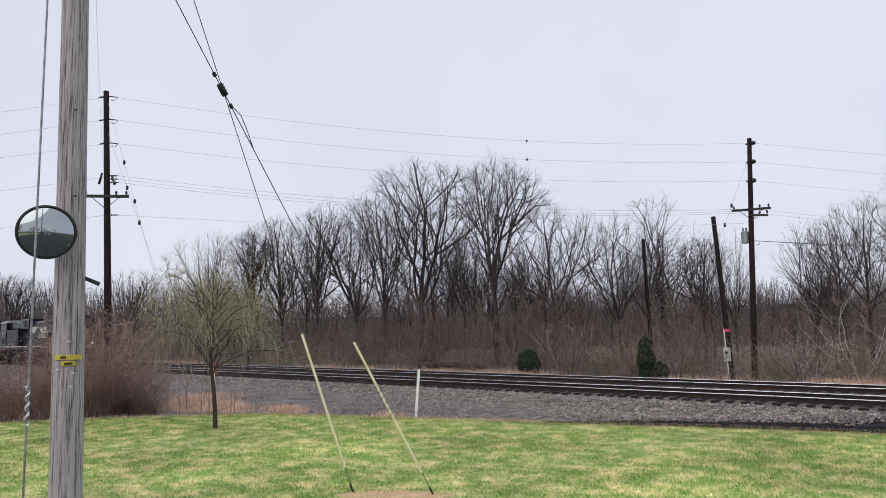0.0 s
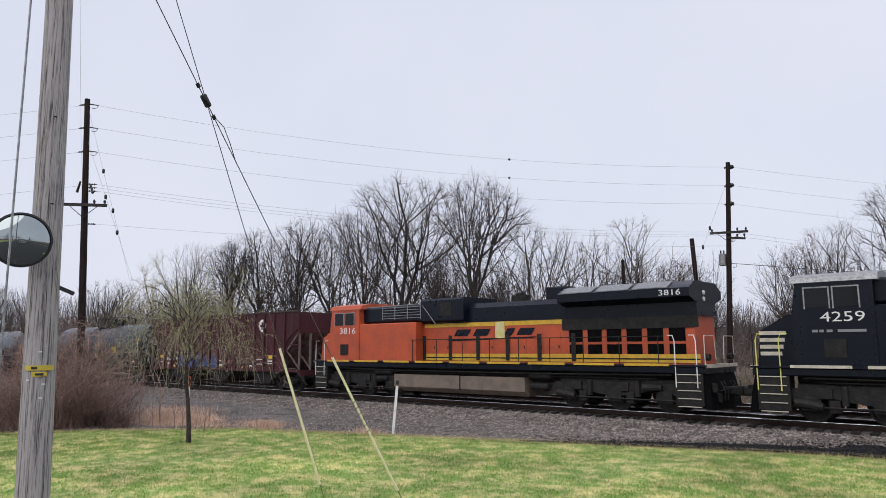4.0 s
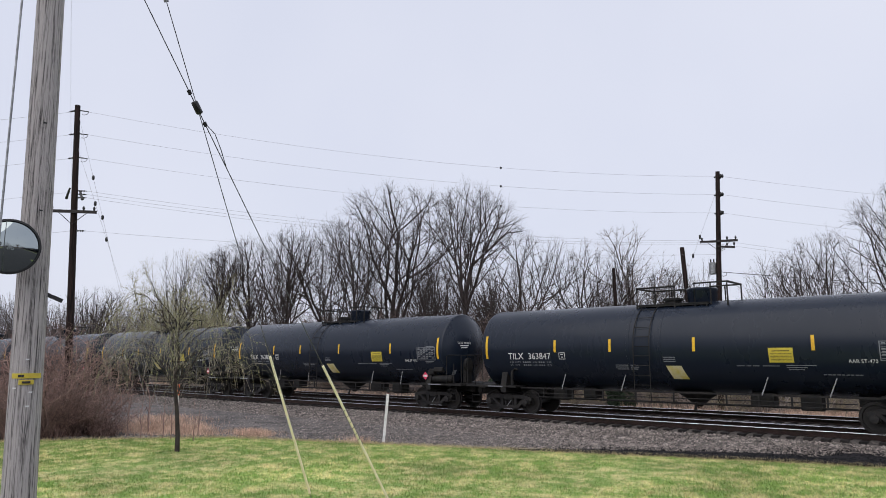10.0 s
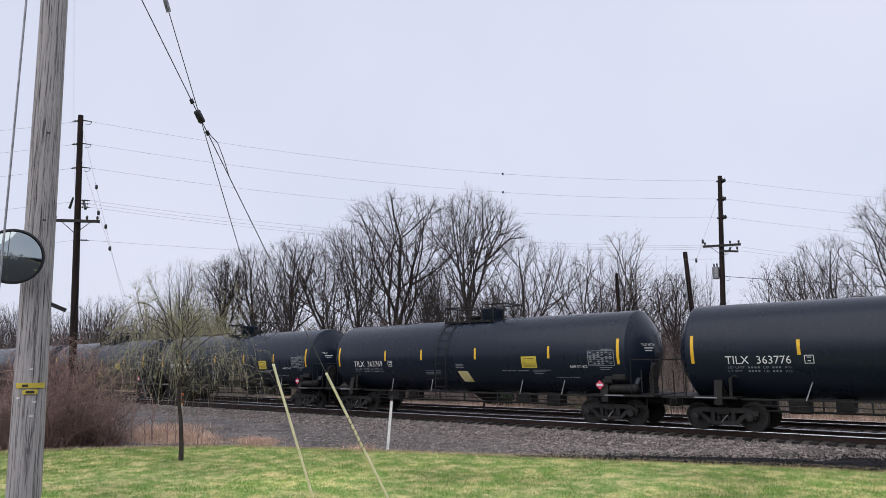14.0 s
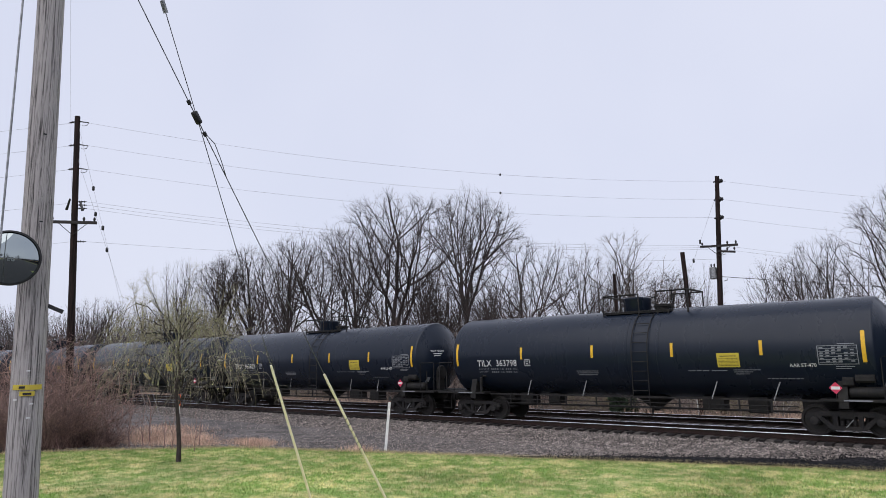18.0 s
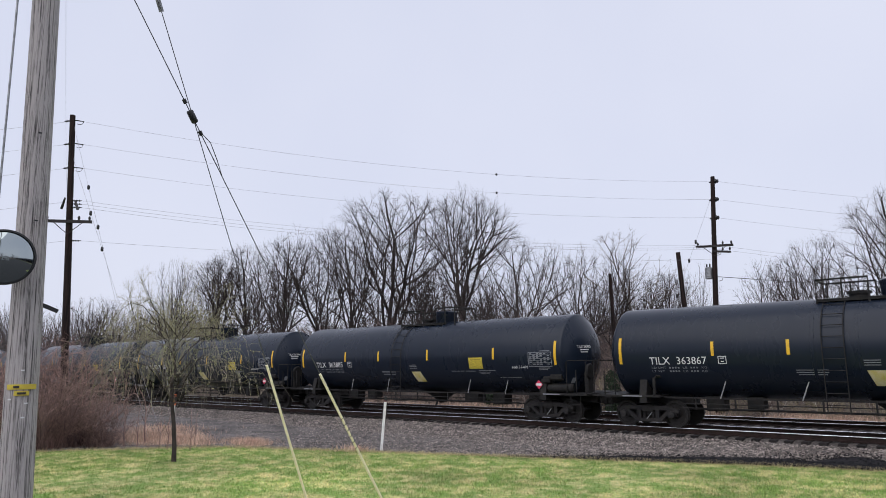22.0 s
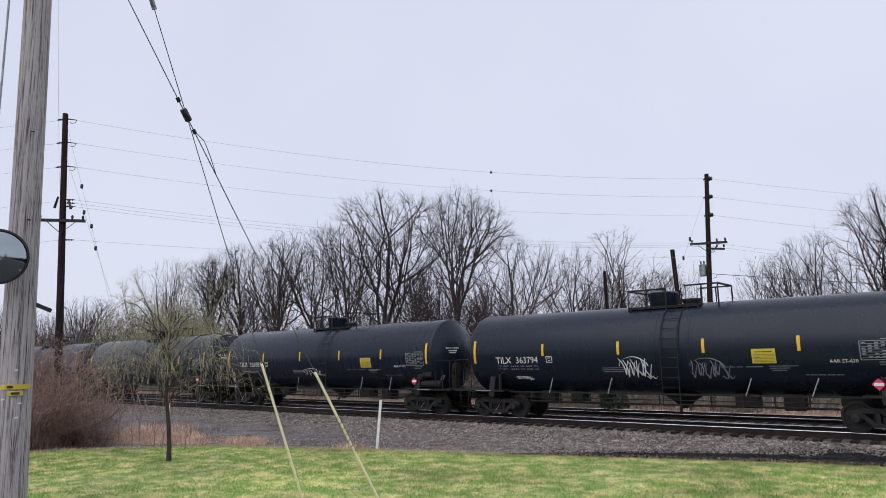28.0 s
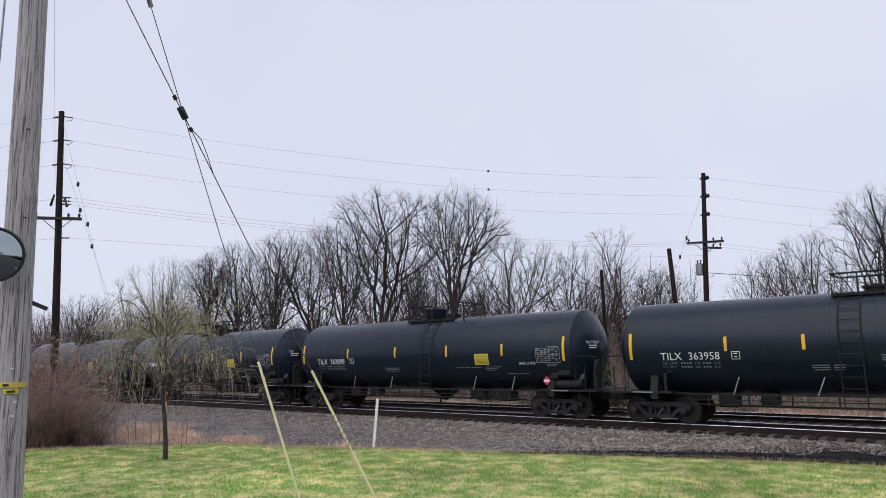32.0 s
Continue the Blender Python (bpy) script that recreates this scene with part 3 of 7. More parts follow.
def near_pole():
    pole = thing("utility_pole", "weathered grey wooden utility pole carrying a round mirror", "utility pole", at=(-7.47, 2.54, 0))
    g = Geo()
    foot, top = Vector((0.023, 0.066, -0.3)), Vector((-0.042, -0.126, 11.2))
    n, rows = 28, 40
    vs, fs = [], []
    for i in range(rows + 1):
        c = foot.lerp(top, i / rows)
        r = 0.158 - 0.052 * i / rows
        for k in range(n):
            w = 2 * math.pi * k / n
            rr = r * (1 + 0.035 * noise.noise((math.cos(w) * 3, math.sin(w) * 3, c.z * 0.25)) - 0.03 * max(0, noise.noise((math.cos(w) * 9, math.sin(w) * 9, c.z * 0.12))))
            vs.append((c.x + rr * math.cos(w), c.y + rr * math.sin(w), c.z))
    for i in range(rows):
        fs += [(i * n + k, i * n + (k + 1) % n, i * n + n + (k + 1) % n, i * n + n + k) for k in range(n)]
    fs.append(tuple(range(rows * n, rows * n + n)))
    g.add(vs, fs)
    part("shaft", g, M_POLE, pole, "grey splitting wood shaft")
    # tag bands face the house
    def at(z, off, w, h, t):
        """A small plate bent round the pole's face: centre height, sideways offset, width, height."""
        c = foot.lerp(top, (z + 0.3) / 11.5)
        r, out = 0.158 - 0.052 * (z + 0.3) / 11.5 + t + 0.004, Geo()
        mid = math.atan2(-2.54, 7.47) + off / r
        vs = []
        for k in range(9):
            a = mid + (k / 8 - 0.5) * w / r
            for rr in (r, r + 0.006):
                vs += [(c.x + rr * math.cos(a), c.y + rr * math.sin(a), z - h / 2), (c.x + rr * math.cos(a), c.y + rr * math.sin(a), z + h / 2)]
        fs = []
        for k in range(8):
            a = k * 4
            fs += [(a + 2, a + 6, a + 7, a + 3), (a, a + 1, a + 5, a + 4), (a + 1, a + 3, a + 7, a + 5), (a, a + 4, a + 6, a + 2)]
        fs += [(0, 2, 3, 1), (32, 33, 35, 34)]
        return out.add(vs, fs)
    band = part("tag_band", at(2.785, 0, 0.262, 0.048, 0.002), M_SIGN, pole, "yellow metal tag band")
    part("tag_mark", at(2.785, -0.045, 0.05, 0.022, 0.009), M_BLACK, band)
    small = part("tag_plate", at(2.725, 0.0, 0.125, 0.044, 0.002), M_SIGN, pole, "small yellow number plate")
    part("tag_mark", at(2.725, 0.0, 0.07, 0.02, 0.009), M_BLACK, small)
    for z, off in ((2.94, 0.0), (2.67, -0.10), (2.63, 0.04), (2.5, 0.02), (5.3, 0.02), (4.4, 0.03)):
        part("staple", at(z, off, 0.03, 0.014, 0.001), M_LETTER if z < 4 else M_BLACK, pole)
    part("step_bracket", Geo().prism_y([(-0.11, -0.02), (0.11, -0.02), (0.11, 0.02), (-0.11, 0.02)], -0.006, 0.006), M_BLACK, pole, "black perforated bracket").matrix_local = \
        pose(0.075, 0.155, 3.56, 0, 24, 70)
    return pole


near_pole()


def mirror():
    m = thing("convex_mirror", "round convex traffic mirror with a black rim on the pole", "mirror", at=(-7.13, 2.20, 3.97))
    face = Vector((0.955, -0.25, -0.06)).normalized()
    m.matrix_basis = Matrix.Translation((-7.17, 2.215, 3.985)) @ face.to_track_quat("Z", "Y").to_matrix().to_4x4() @ Matrix.Scale(0.86, 4)
    prof = [(0.0, 0.285)] + [(0.075 * (1 - (r / 0.285) ** 2), r) for r in [0.285 * (1 - k / 12) for k in range(1, 12)]] + [(0.075, 0.004)]
    part("mirror_face", Geo().lathe(prof, 48, "z"), M_MIRROR, m, "bulging silvered face")
    part("rim", Geo().lathe([(-0.03, 0.27), (-0.03, 0.302), (0.012, 0.302), (0.016, 0.283), (-0.002, 0.283), (-0.012, 0.27)], 48, "z"), M_BLACK, m, "black rubber rim")
    part("back_shell", Geo().lathe([(-0.05, 0.18), (-0.045, 0.24), (-0.031, 0.268)], 40, "z"), M_BLACK, m)
    part("bracket", Geo().box(-0.025, 0.025, -0.16, 0.16, -0.11, -0.048), M_GREY, m, "steel pole bracket")
    back = m.matrix_basis.inverted() @ Vector((-7.47, 2.50, 3.96))
    part("bracket_arm", Geo().tube([(0, 0, -0.10), back], 0.022, 8), M_GREY, m, "steel arm clamped to the pole")


mirror()


def insulator(g, p, q, r):
    """Disc string from p to q."""
    p, q = Vector(p), Vector(q)
    g.tube([p, q], r * 0.35, 6)
    for k in (0.25, 0.5, 0.75):
        c = p.lerp(q, k)
        d = (q - p).normalized() * 0.02
        g.tube([c - d, c + d], [r, r * 0.6], 10)


def line_pole(at, height, arm_z, pins, turn, label, lean=(0, 0), transformer=False, half=1.15):
    pole = thing("utility_pole", label, "utility pole", "poles of the power line", (at[0], at[1], 0), 0)
    tip = Vector((lean[0], lean[1], height))
    part("shaft", Geo().tube([(0, 0, -0.4), tip * 0.5, tip], [0.16, 0.14, 0.11], 14), M_DARKPOLE, pole, "creosoted wooden shaft")
    c, s = math.cos(radians(turn)), math.sin(radians(turn))
    k = arm_z / height
    ax, ay = lean[0] * k, lean[1] * k
    arm = Geo().box(-half, half, -0.05, 0.05, -0.06, 0.06)
    a = part("crossarm", arm, M_CROSSARM, pole, "dark wooden crossarm")
    a.matrix_local = pose(ax + 0.17 * s, ay - 0.17 * c, arm_z, 0, 0, turn)
    for dx in (-half + 0.12, half * 0.45, half - 0.1):
        u = part("pin_insulator", Geo().lathe([(0.05, 0.02), (0.12, 0.05), (0.16, 0.06), (0.22, 0.035), (0.25, 0.01)], 8, "z"), M_BLACK, pole)
        u.matrix_local = pose(ax + 0.17 * s + dx * c, ay - 0.17 * c + dx * s, arm_z)
    for sx in (-1, 1):
        b = part("brace", Geo().tube([(sx * 0.55, 0, -0.06), (0, 0, -0.55)], 0.016, 5), M_CROSSARM, pole)
        b.matrix_local = pose(ax + 0.17 * s, ay - 0.17 * c, arm_z, 0, 0, turn)
    for z in pins:
        f = z / height
        g = Geo()
        if transformer:
            g.lathe([(0.06, 0.05), (0.10, 0.13), (0.16, 0.14), (0.20, 0.09), (0.25, 0.12), (0.30, 0.05)], 12, "x")
        else:
            g.tube([(0.08, 0, 0.03), (0.46, 0.02, 0.0)], [0.03, 0.018], 6).tube([(0.46, 0.02, 0.0), (0.40, 0.0, -0.13), (0.26, 0, -0.17), (0.2, 0, -0.12)], 0.012, 5)
        i = part("insulator", g, M_BLACK, pole, "dark post insulator")
        i.matrix_local = pose(lean[0] * f, lean[1] * f, z, 0, 0, turn)
        g = Geo()
        insulator(g, (-0.08, 0, 0), (-0.20 if transformer else -0.32, 0.0, -0.05), 0.05)
        i = part("insulator", g, M_BLACK, pole)
        i.matrix_local = pose(lean[0] * f, lean[1] * f, z, 0, 0, turn)
    if transformer:
        t = part("transformer", Geo().lathe([(-0.33, 0.15), (-0.30, 0.19), (0.28, 0.19), (0.32, 0.14)], 18, "z"), M_GREY, pole, "grey can transformer with bushings")
        t.matrix_local = pose(ax - 0.40, ay, arm_z - 1.42)
        second = part("lower_arm", Geo().box(-0.1, 0.85, -0.05, 0.05, -0.05, 0.05), M_CROSSARM, pole, "short dark lower arm")
        second.matrix_local = pose(ax, ay - 0.12, arm_z - 0.28, 0, 6, turn)
        for dx in (0.45, 0.8):
            u = part("pin_insulator", Geo().lathe([(0.05, 0.02), (0.12, 0.05), (0.16, 0.06), (0.22, 0.035), (0.25, 0.01)], 8, "z"), M_BLACK, pole)
            u.matrix_local = pose(ax + dx * c, ay - 0.12 + dx * s, arm_z - 0.33)
        for dz in (0.1, -1.3):
            part("standoff", Geo().tube([(0.12, 0, 0), (0.3, 0, 0.04), (0.3, 0, 0.16)], 0.02, 5), M_GREY, pole).location = (ax, ay, arm_z - 0.6 + dz)
        for dx in (-0.08, 0.08):
            u = part("bushing", Geo().lathe([(0.0, 0.035), (0.16, 0.045), (0.2, 0.02)], 10, "z"), M_BLACK, t)
            u.location = (dx, 0, 0.31)
    else:
        for dx, dz, rot in ((-0.26, 0.80, 35), (0.26, 0.74, -35)):
            f = part("fuse_cutout", Geo().tube([(0, 0, -0.26), (0, 0, 0.26)], [0.06, 0.04], 8), M_BLACK, pole, "black fuse cutout")
            f.matrix_local = pose(ax + dx * c + 0.1 * s, ay + dx * s - 0.1 * c, arm_z + dz, 0, rot, 0)
    return pole


LP, RP = Vector((-30.58, 12.13, 0)), Vector((-12.587, 37.5, 0))


def lp_at(z):
    return LP + Vector((-0.0133 * z, -0.0345 * z, z))


def rp_at(z):
    return RP + Vector((0.052 * z, 0, z))


line_pole(LP, 13.87, 9.10, (13.62, 12.57, 11.50), 52, "tall dark wooden power pole in the thicket with one crossarm", (-0.184, -0.48), half=0.94)
line_pole(RP, 12.76, 8.9, (12.49, 11.48, 10.47), 20, "tall dark wooden power pole beyond the tracks with a transformer", (0.665, 0.0), True, half=0.95)
for zl, zr, sag in ((13.6, 12.49, 0.74), (12.57, 11.48, 0.66), (11.5, 10.47, 0.63), (10.05, 8.95, 0.6), (9.9, 8.85, 0.65), (9.75, 8.75, 0.65), (8.3, 8.2, 0.4)):
    a = lp_at(zl) + Vector((0.29, 0.38, 0))
    b = rp_at(zr) + Vector((-0.05, -0.1, 0))
    w = wire("power_wire", a, b, sag, 0.0055, M_WIRE, "thin grey power line spanning between two poles")
    if zl < 11:
        g = Geo()
        insulator(g, lp_at(zl) + Vector((0.05, 0.07, 0)), a, 0.05)
        part("strain_insulator", g, M_BLACK, w, "dark strain insulator string")
    if zl > 11:
        m = a.lerp(b, 0.606)
        m.z -= 4 * sag * 0.606 * 0.394
        part("marker_weight", Geo().lathe([(-0.06, 0.02), (-0.04, 0.05), (0.04, 0.05), (0.06, 0.02)], 10, "z", m), M_BLACK, w, "small black spacer")
for zr in (12.49, 11.48, 10.47, 8.95, 8.75):
    wire("power_wire", rp_at(zr) + Vector((0.1, 0, 0)), (24, 62, zr - 3.3), 1.1, 0.0055, M_WIRE, "thin grey power line running on past the pole")
wire("service_cable", rp_at(7.25) + Vector((0.1, 0, 0)), (18, 39, 3.2), 0.2, 0.016, M_BLACK, "black service cable leaving the pole")
for zl in (13.6, 12.57, 11.5, 10.0, 8.3):
    wire("power_wire", lp_at(zl), (-64, -14, zl + 0.6), 1.2, 0.0055, M_WIRE, "thin grey power line running away over the lawn")
for dx in (0.0, 0.5):
    top, low = lp_at(13.2 - 2.8 * dx) + Vector((0.45, -0.1, 0)), Vector((-28.3 + 0.4 * dx, 14.6 + dx, 0.0))
    gw = wire("down_guy", top, low, 0.0, 0.0055, M_WIRE, "guy strand with black insulator", 8, "guy wires")
    for f in (0.2, 0.33):
        part("insulator", Geo().lathe([(-0.1, 0.03), (-0.06, 0.06), (0.06, 0.06), (0.1, 0.03)], 8, "z", top.lerp(low, f)), M_BLACK, gw)
# slack guy from the far pole towards the stub pole, with strain insulators
top, low = rp_at(11.9), Vector((-14.6, 37.3, 5.6))
gw = wire("down_guy", top, low, 0.0, 0.006, M_WIRE, "slack guy strand with black insulators beside the far pole", 8, "guy wires")
for f in (0.42, 0.58, 0.88):
    part("insulator", Geo().lathe([(-0.12, 0.03), (-0.08, 0.06), (0.08, 0.06), (0.12, 0.03)], 8, "z", top.lerp(low, f)), M_BLACK, gw)


def leaning_pole(foot, tip, r, label, box=False):
    foot, tip = Vector(foot), Vector(tip)
    pole = thing("stub_pole", label, "utility pole", at=foot)
    d = tip - foot
    part("shaft", Geo().tube([-0.03 * d, d * 0.5, d], [r, r * 0.93, r * 0.85], 12), M_DARKPOLE, pole)
    if box:
        c = d * 0.152
        b = part("meter_box", Geo().box(-0.15, 0.15, -0.10, 0.10, -0.36, 0.36, 0.02), M_BOX, pole, "grey metal meter box")
        b.location = c + Vector((-0.03, -0.27, 0))
        part("meter_window", Geo().box(-0.09, 0.09, -0.108, -0.1, 0.02, 0.16), M_BLACK, b)
        part("conduit", Geo().tube([d * 0.0 + Vector((-0.1, -0.2, 0)), d * 0.30 + Vector((-0.1, -0.16, 0))], 0.035, 8), M_WHITE, pole, "white conduit")
        part("tape_mark", Geo().tube([d * 0.285, d * 0.305], r * 1.04, 12), M_RED, pole, "red marker band")


leaning_pole((-13.595, 37.2, 0.0), (-14.02, 37.2, 8.75), 0.14, "leaning wooden stub pole with a grey meter box beyond the tracks", True)
leaning_pole((-20.36, 42.0, 0.0), (-20.52, 42, 8.59), 0.13, "short bare wooden pole among the trees")


def guy(anchor, up, guard_len, label, spiral):
    """A down guy: strand from the pole to its anchor, with a yellow guard over the foot."""
    a, u = Vector(anchor), Vector(up)
    w = thing("guy_wire", label, "guy wire", "guy wires", a)
    d = u - a
    n = d.normalized()
    part("strand", Geo().tube([(0, 0, 0.0), d], 0.0065, 6), M_GUY, w, "steel strand")
    part("anchor_eye", Geo().tube([(-n * 0.15), n * 0.22], [0.025, 0.018], 8), M_BLACK, w, "black anchor rod")
    s = 0.62
    part("guard", Geo().tube([n * s, n * (s + guard_len)], [0.0215, 0.0205], 12), M_GUARD, w, "faded yellow plastic guard")
    if spiral:
        pts = [n * (s + 1.3 + 0.75 * k / 30) + 0.030 * Vector((math.cos(k * 1.25), math.sin(k * 1.25), 0)) for k in range(31)]
        part("spiral_wrap", Geo().tube(pts, 0.007, 5), M_BLACK, w, "dark preformed wire wrap")
    return w, d


gw, gd = guy((-10.204, 8.508, 0), (-7.509, 2.424, 10.599), 2.86, "steel guy wire with a faded yellow guard, anchored in the lawn", False)
gw2, gd2 = guy((-8.812, 9.225, 0), (-7.498, 2.456, 8.665), 2.96, "steel guy wire with a yellow guard and black insulator", True)
for f, kind in ((0.6875, "clamp"), (0.7084, "strain"), (0.7274, "clamp")):
    c, n = gd2 * f, gd2.normalized()
    if kind == "strain":
        part("strain_insulator", Geo().tube([c - n * 0.085, c - n * 0.07, c + n * 0.07, c + n * 0.085], [0.035, 0.045, 0.045, 0.035], 10), M_BLACK, gw2, "black strain insulator")
    elif kind == "clamp":
        part("clamp", Geo().tube([c - n * 0.03, c + n * 0.03], 0.026, 6), M_BLACK, gw2)
part("pigtail", Geo().tube([gd2 * 0.69, gd2 * 0.672 + Vector((0.045, 0.03, 0.03)), gd2 * 0.652 + Vector((0.03, 0.02, 0.02)), gd2 * 0.63], 0.006, 5), M_GUY, gw2)
c, n = gd * 0.725, gd.normalized()
part("strain_insulator", Geo().tube([c - n * 0.08, c + n * 0.08], 0.032, 10), M_GREY, gw, "grey strain insulator")
dirt = Geo()
dirt.lathe([(0.0, 1.0), (0.035, 0.8), (0.045, 0.3), (0.045, 0.02)], 36, "z")
d0 = solid("bare_soil_patch", dirt, M_SAND, "bare sandy patch in the lawn round the guy anchors", "soil", kind="structure", at=(-9.35, 8.75, 0.0))
d0.scale = (1.25, 0.42, 1.0)
d0.rotation_euler.z = radians(36)

wire("ground_strand", (-6.81, 2.01, 0.02), (-6.80, 2.03, 10.9), 0, 0.010, M_GREY, "pale steel strand running up beside the pole", 6, "guy wires")
sp = [Vector((-6.81, 2.01, 2.22 + 0.34 * k / 24)) + 0.014 * Vector((math.cos(k), math.sin(k), 0)) for k in range(25)]
solid("strand_wrap", Geo().tube(sp, 0.010, 6), M_WHITE, "white spiral wrap on the steel strand", "wire wrap", "guy wires")
wire("drop_wire", (-7.45, 2.55, 8.6), lp_at(10.0) + Vector((0.1, -0.15, 0)), 0.4, 0.0022, M_WIRE, "thin drop wire from pole to pole")


def marker_post():
    p = thing("marker_post", "slim white plastic marker post with a dark tip in the gravel", "marker post", at=(-17.25, 17.23, 0))
    p.matrix_basis = Matrix.Translation((-17.25, 17.23, 0)) @ Matrix.Rotation(radians(5.0), 4, Vector((-0.707, 0.707, 0))) @ Matrix.Rotation(radians(45), 4, "Z")
    part("post", Geo().box(-0.046, 0.046, -0.026, 0.026, -0.1, 1.62, 0.006), M_WHITE, p)
    part("tip", Geo().box(-0.05, 0.05, -0.027, 0.027, 1.66, 1.80, 0.006), M_BLACK, p, "black tip")
    part("cap_band", Geo().box(-0.045, 0.045, -0.022, 0.022, 1.56, 1.665, 0.004), M_PATCH, p, "faded pinkish band")


marker_post()


# ---- trees ----
def dome(rng, n, low, high, wide, belly=0.55, inner=0.35):
    """Points filling an egg-shaped crown between two heights; belly: where it is widest."""
    f = rng.uniform(0, 1, n * 3)
    edge = np.where(f < belly, np.sqrt(np.clip(1 - ((belly - f) / belly * 0.93) ** 2, 0, 1)), np.sqrt(np.clip(1 - ((f - belly) / (1 - belly)) ** 2, 0, 1)))
    f = f[rng.uniform(0, 1, n * 3) < edge ** 1.5][:n]
    edge = np.where(f < belly, np.sqrt(np.clip(1 - ((belly - f) / belly * 0.93) ** 2, 0, 1)), np.sqrt(np.clip(1 - ((f - belly) / (1 - belly)) ** 2, 0, 1)))
    a = rng.uniform(0, 2 * np.pi, len(f))
    lobes = 1 + 0.16 * np.sin(2 * a + 5 * f + rng.uniform(0, 6)) + 0.12 * np.sin(5 * a - 9 * f)
    r = wide * edge * lobes * np.sqrt(inner ** 2 + (1 - inner ** 2) * rng.uniform(0, 1, len(f)))
    return np.stack([r * np.cos(a), r * np.sin(a), low + (high - low) * f], 1)


def branch_out(rng, start, parent, goals, step, kill, reach, lift, jitter, rounds):
    """Grows a skeleton from its first nodes towards the goals: nodes and the parent of each."""
    pos, par = [np.array(p, float) for p in start], list(parent)
    kids = np.zeros(60000, int)
    for p in par:
        if p >= 0:
            kids[p] += 1
    d = np.linalg.norm(goals[:, None] - np.array(pos)[None], axis=2)
    near, best = d.argmin(1), d.min(1)
    for _ in range(rounds):
        live = best < reach
        if not live.any():
            break
        ids, inv = np.unique(near[live], return_inverse=True)
        way = goals[live] - np.array([pos[i] for i in ids])[inv]
        way /= np.linalg.norm(way, axis=1)[:, None] + 1e-9
        acc = np.zeros((len(ids), 3))
        np.add.at(acc, inv, way)
        acc /= np.linalg.norm(acc, axis=1)[:, None] + 1e-9
        acc += rng.normal(0, jitter, acc.shape)
        acc[:, 2] += lift
        acc /= np.linalg.norm(acc, axis=1)[:, None] + 1e-9
        ok = kids[ids] < 3
        if not ok.any():
            break
        first, fresh = len(pos), []
        for i, w in zip(ids[ok], acc[ok]):
            q = pos[i] + w * step
            kids[i] += 1
            par.append(int(i))
            pos.append(q)
            fresh.append(q)
        d = np.linalg.norm(goals[:, None] - np.array(fresh)[None], axis=2)
        k, m = d.argmin(1), d.min(1)
        upd = m < best
        near, best = np.where(upd, k + first, near), np.where(upd, m, best)
        keep = best > kill
        goals, near, best = goals[keep], near[keep], best[keep]
        if not len(goals):
            break
    return np.array(pos), np.array(par)


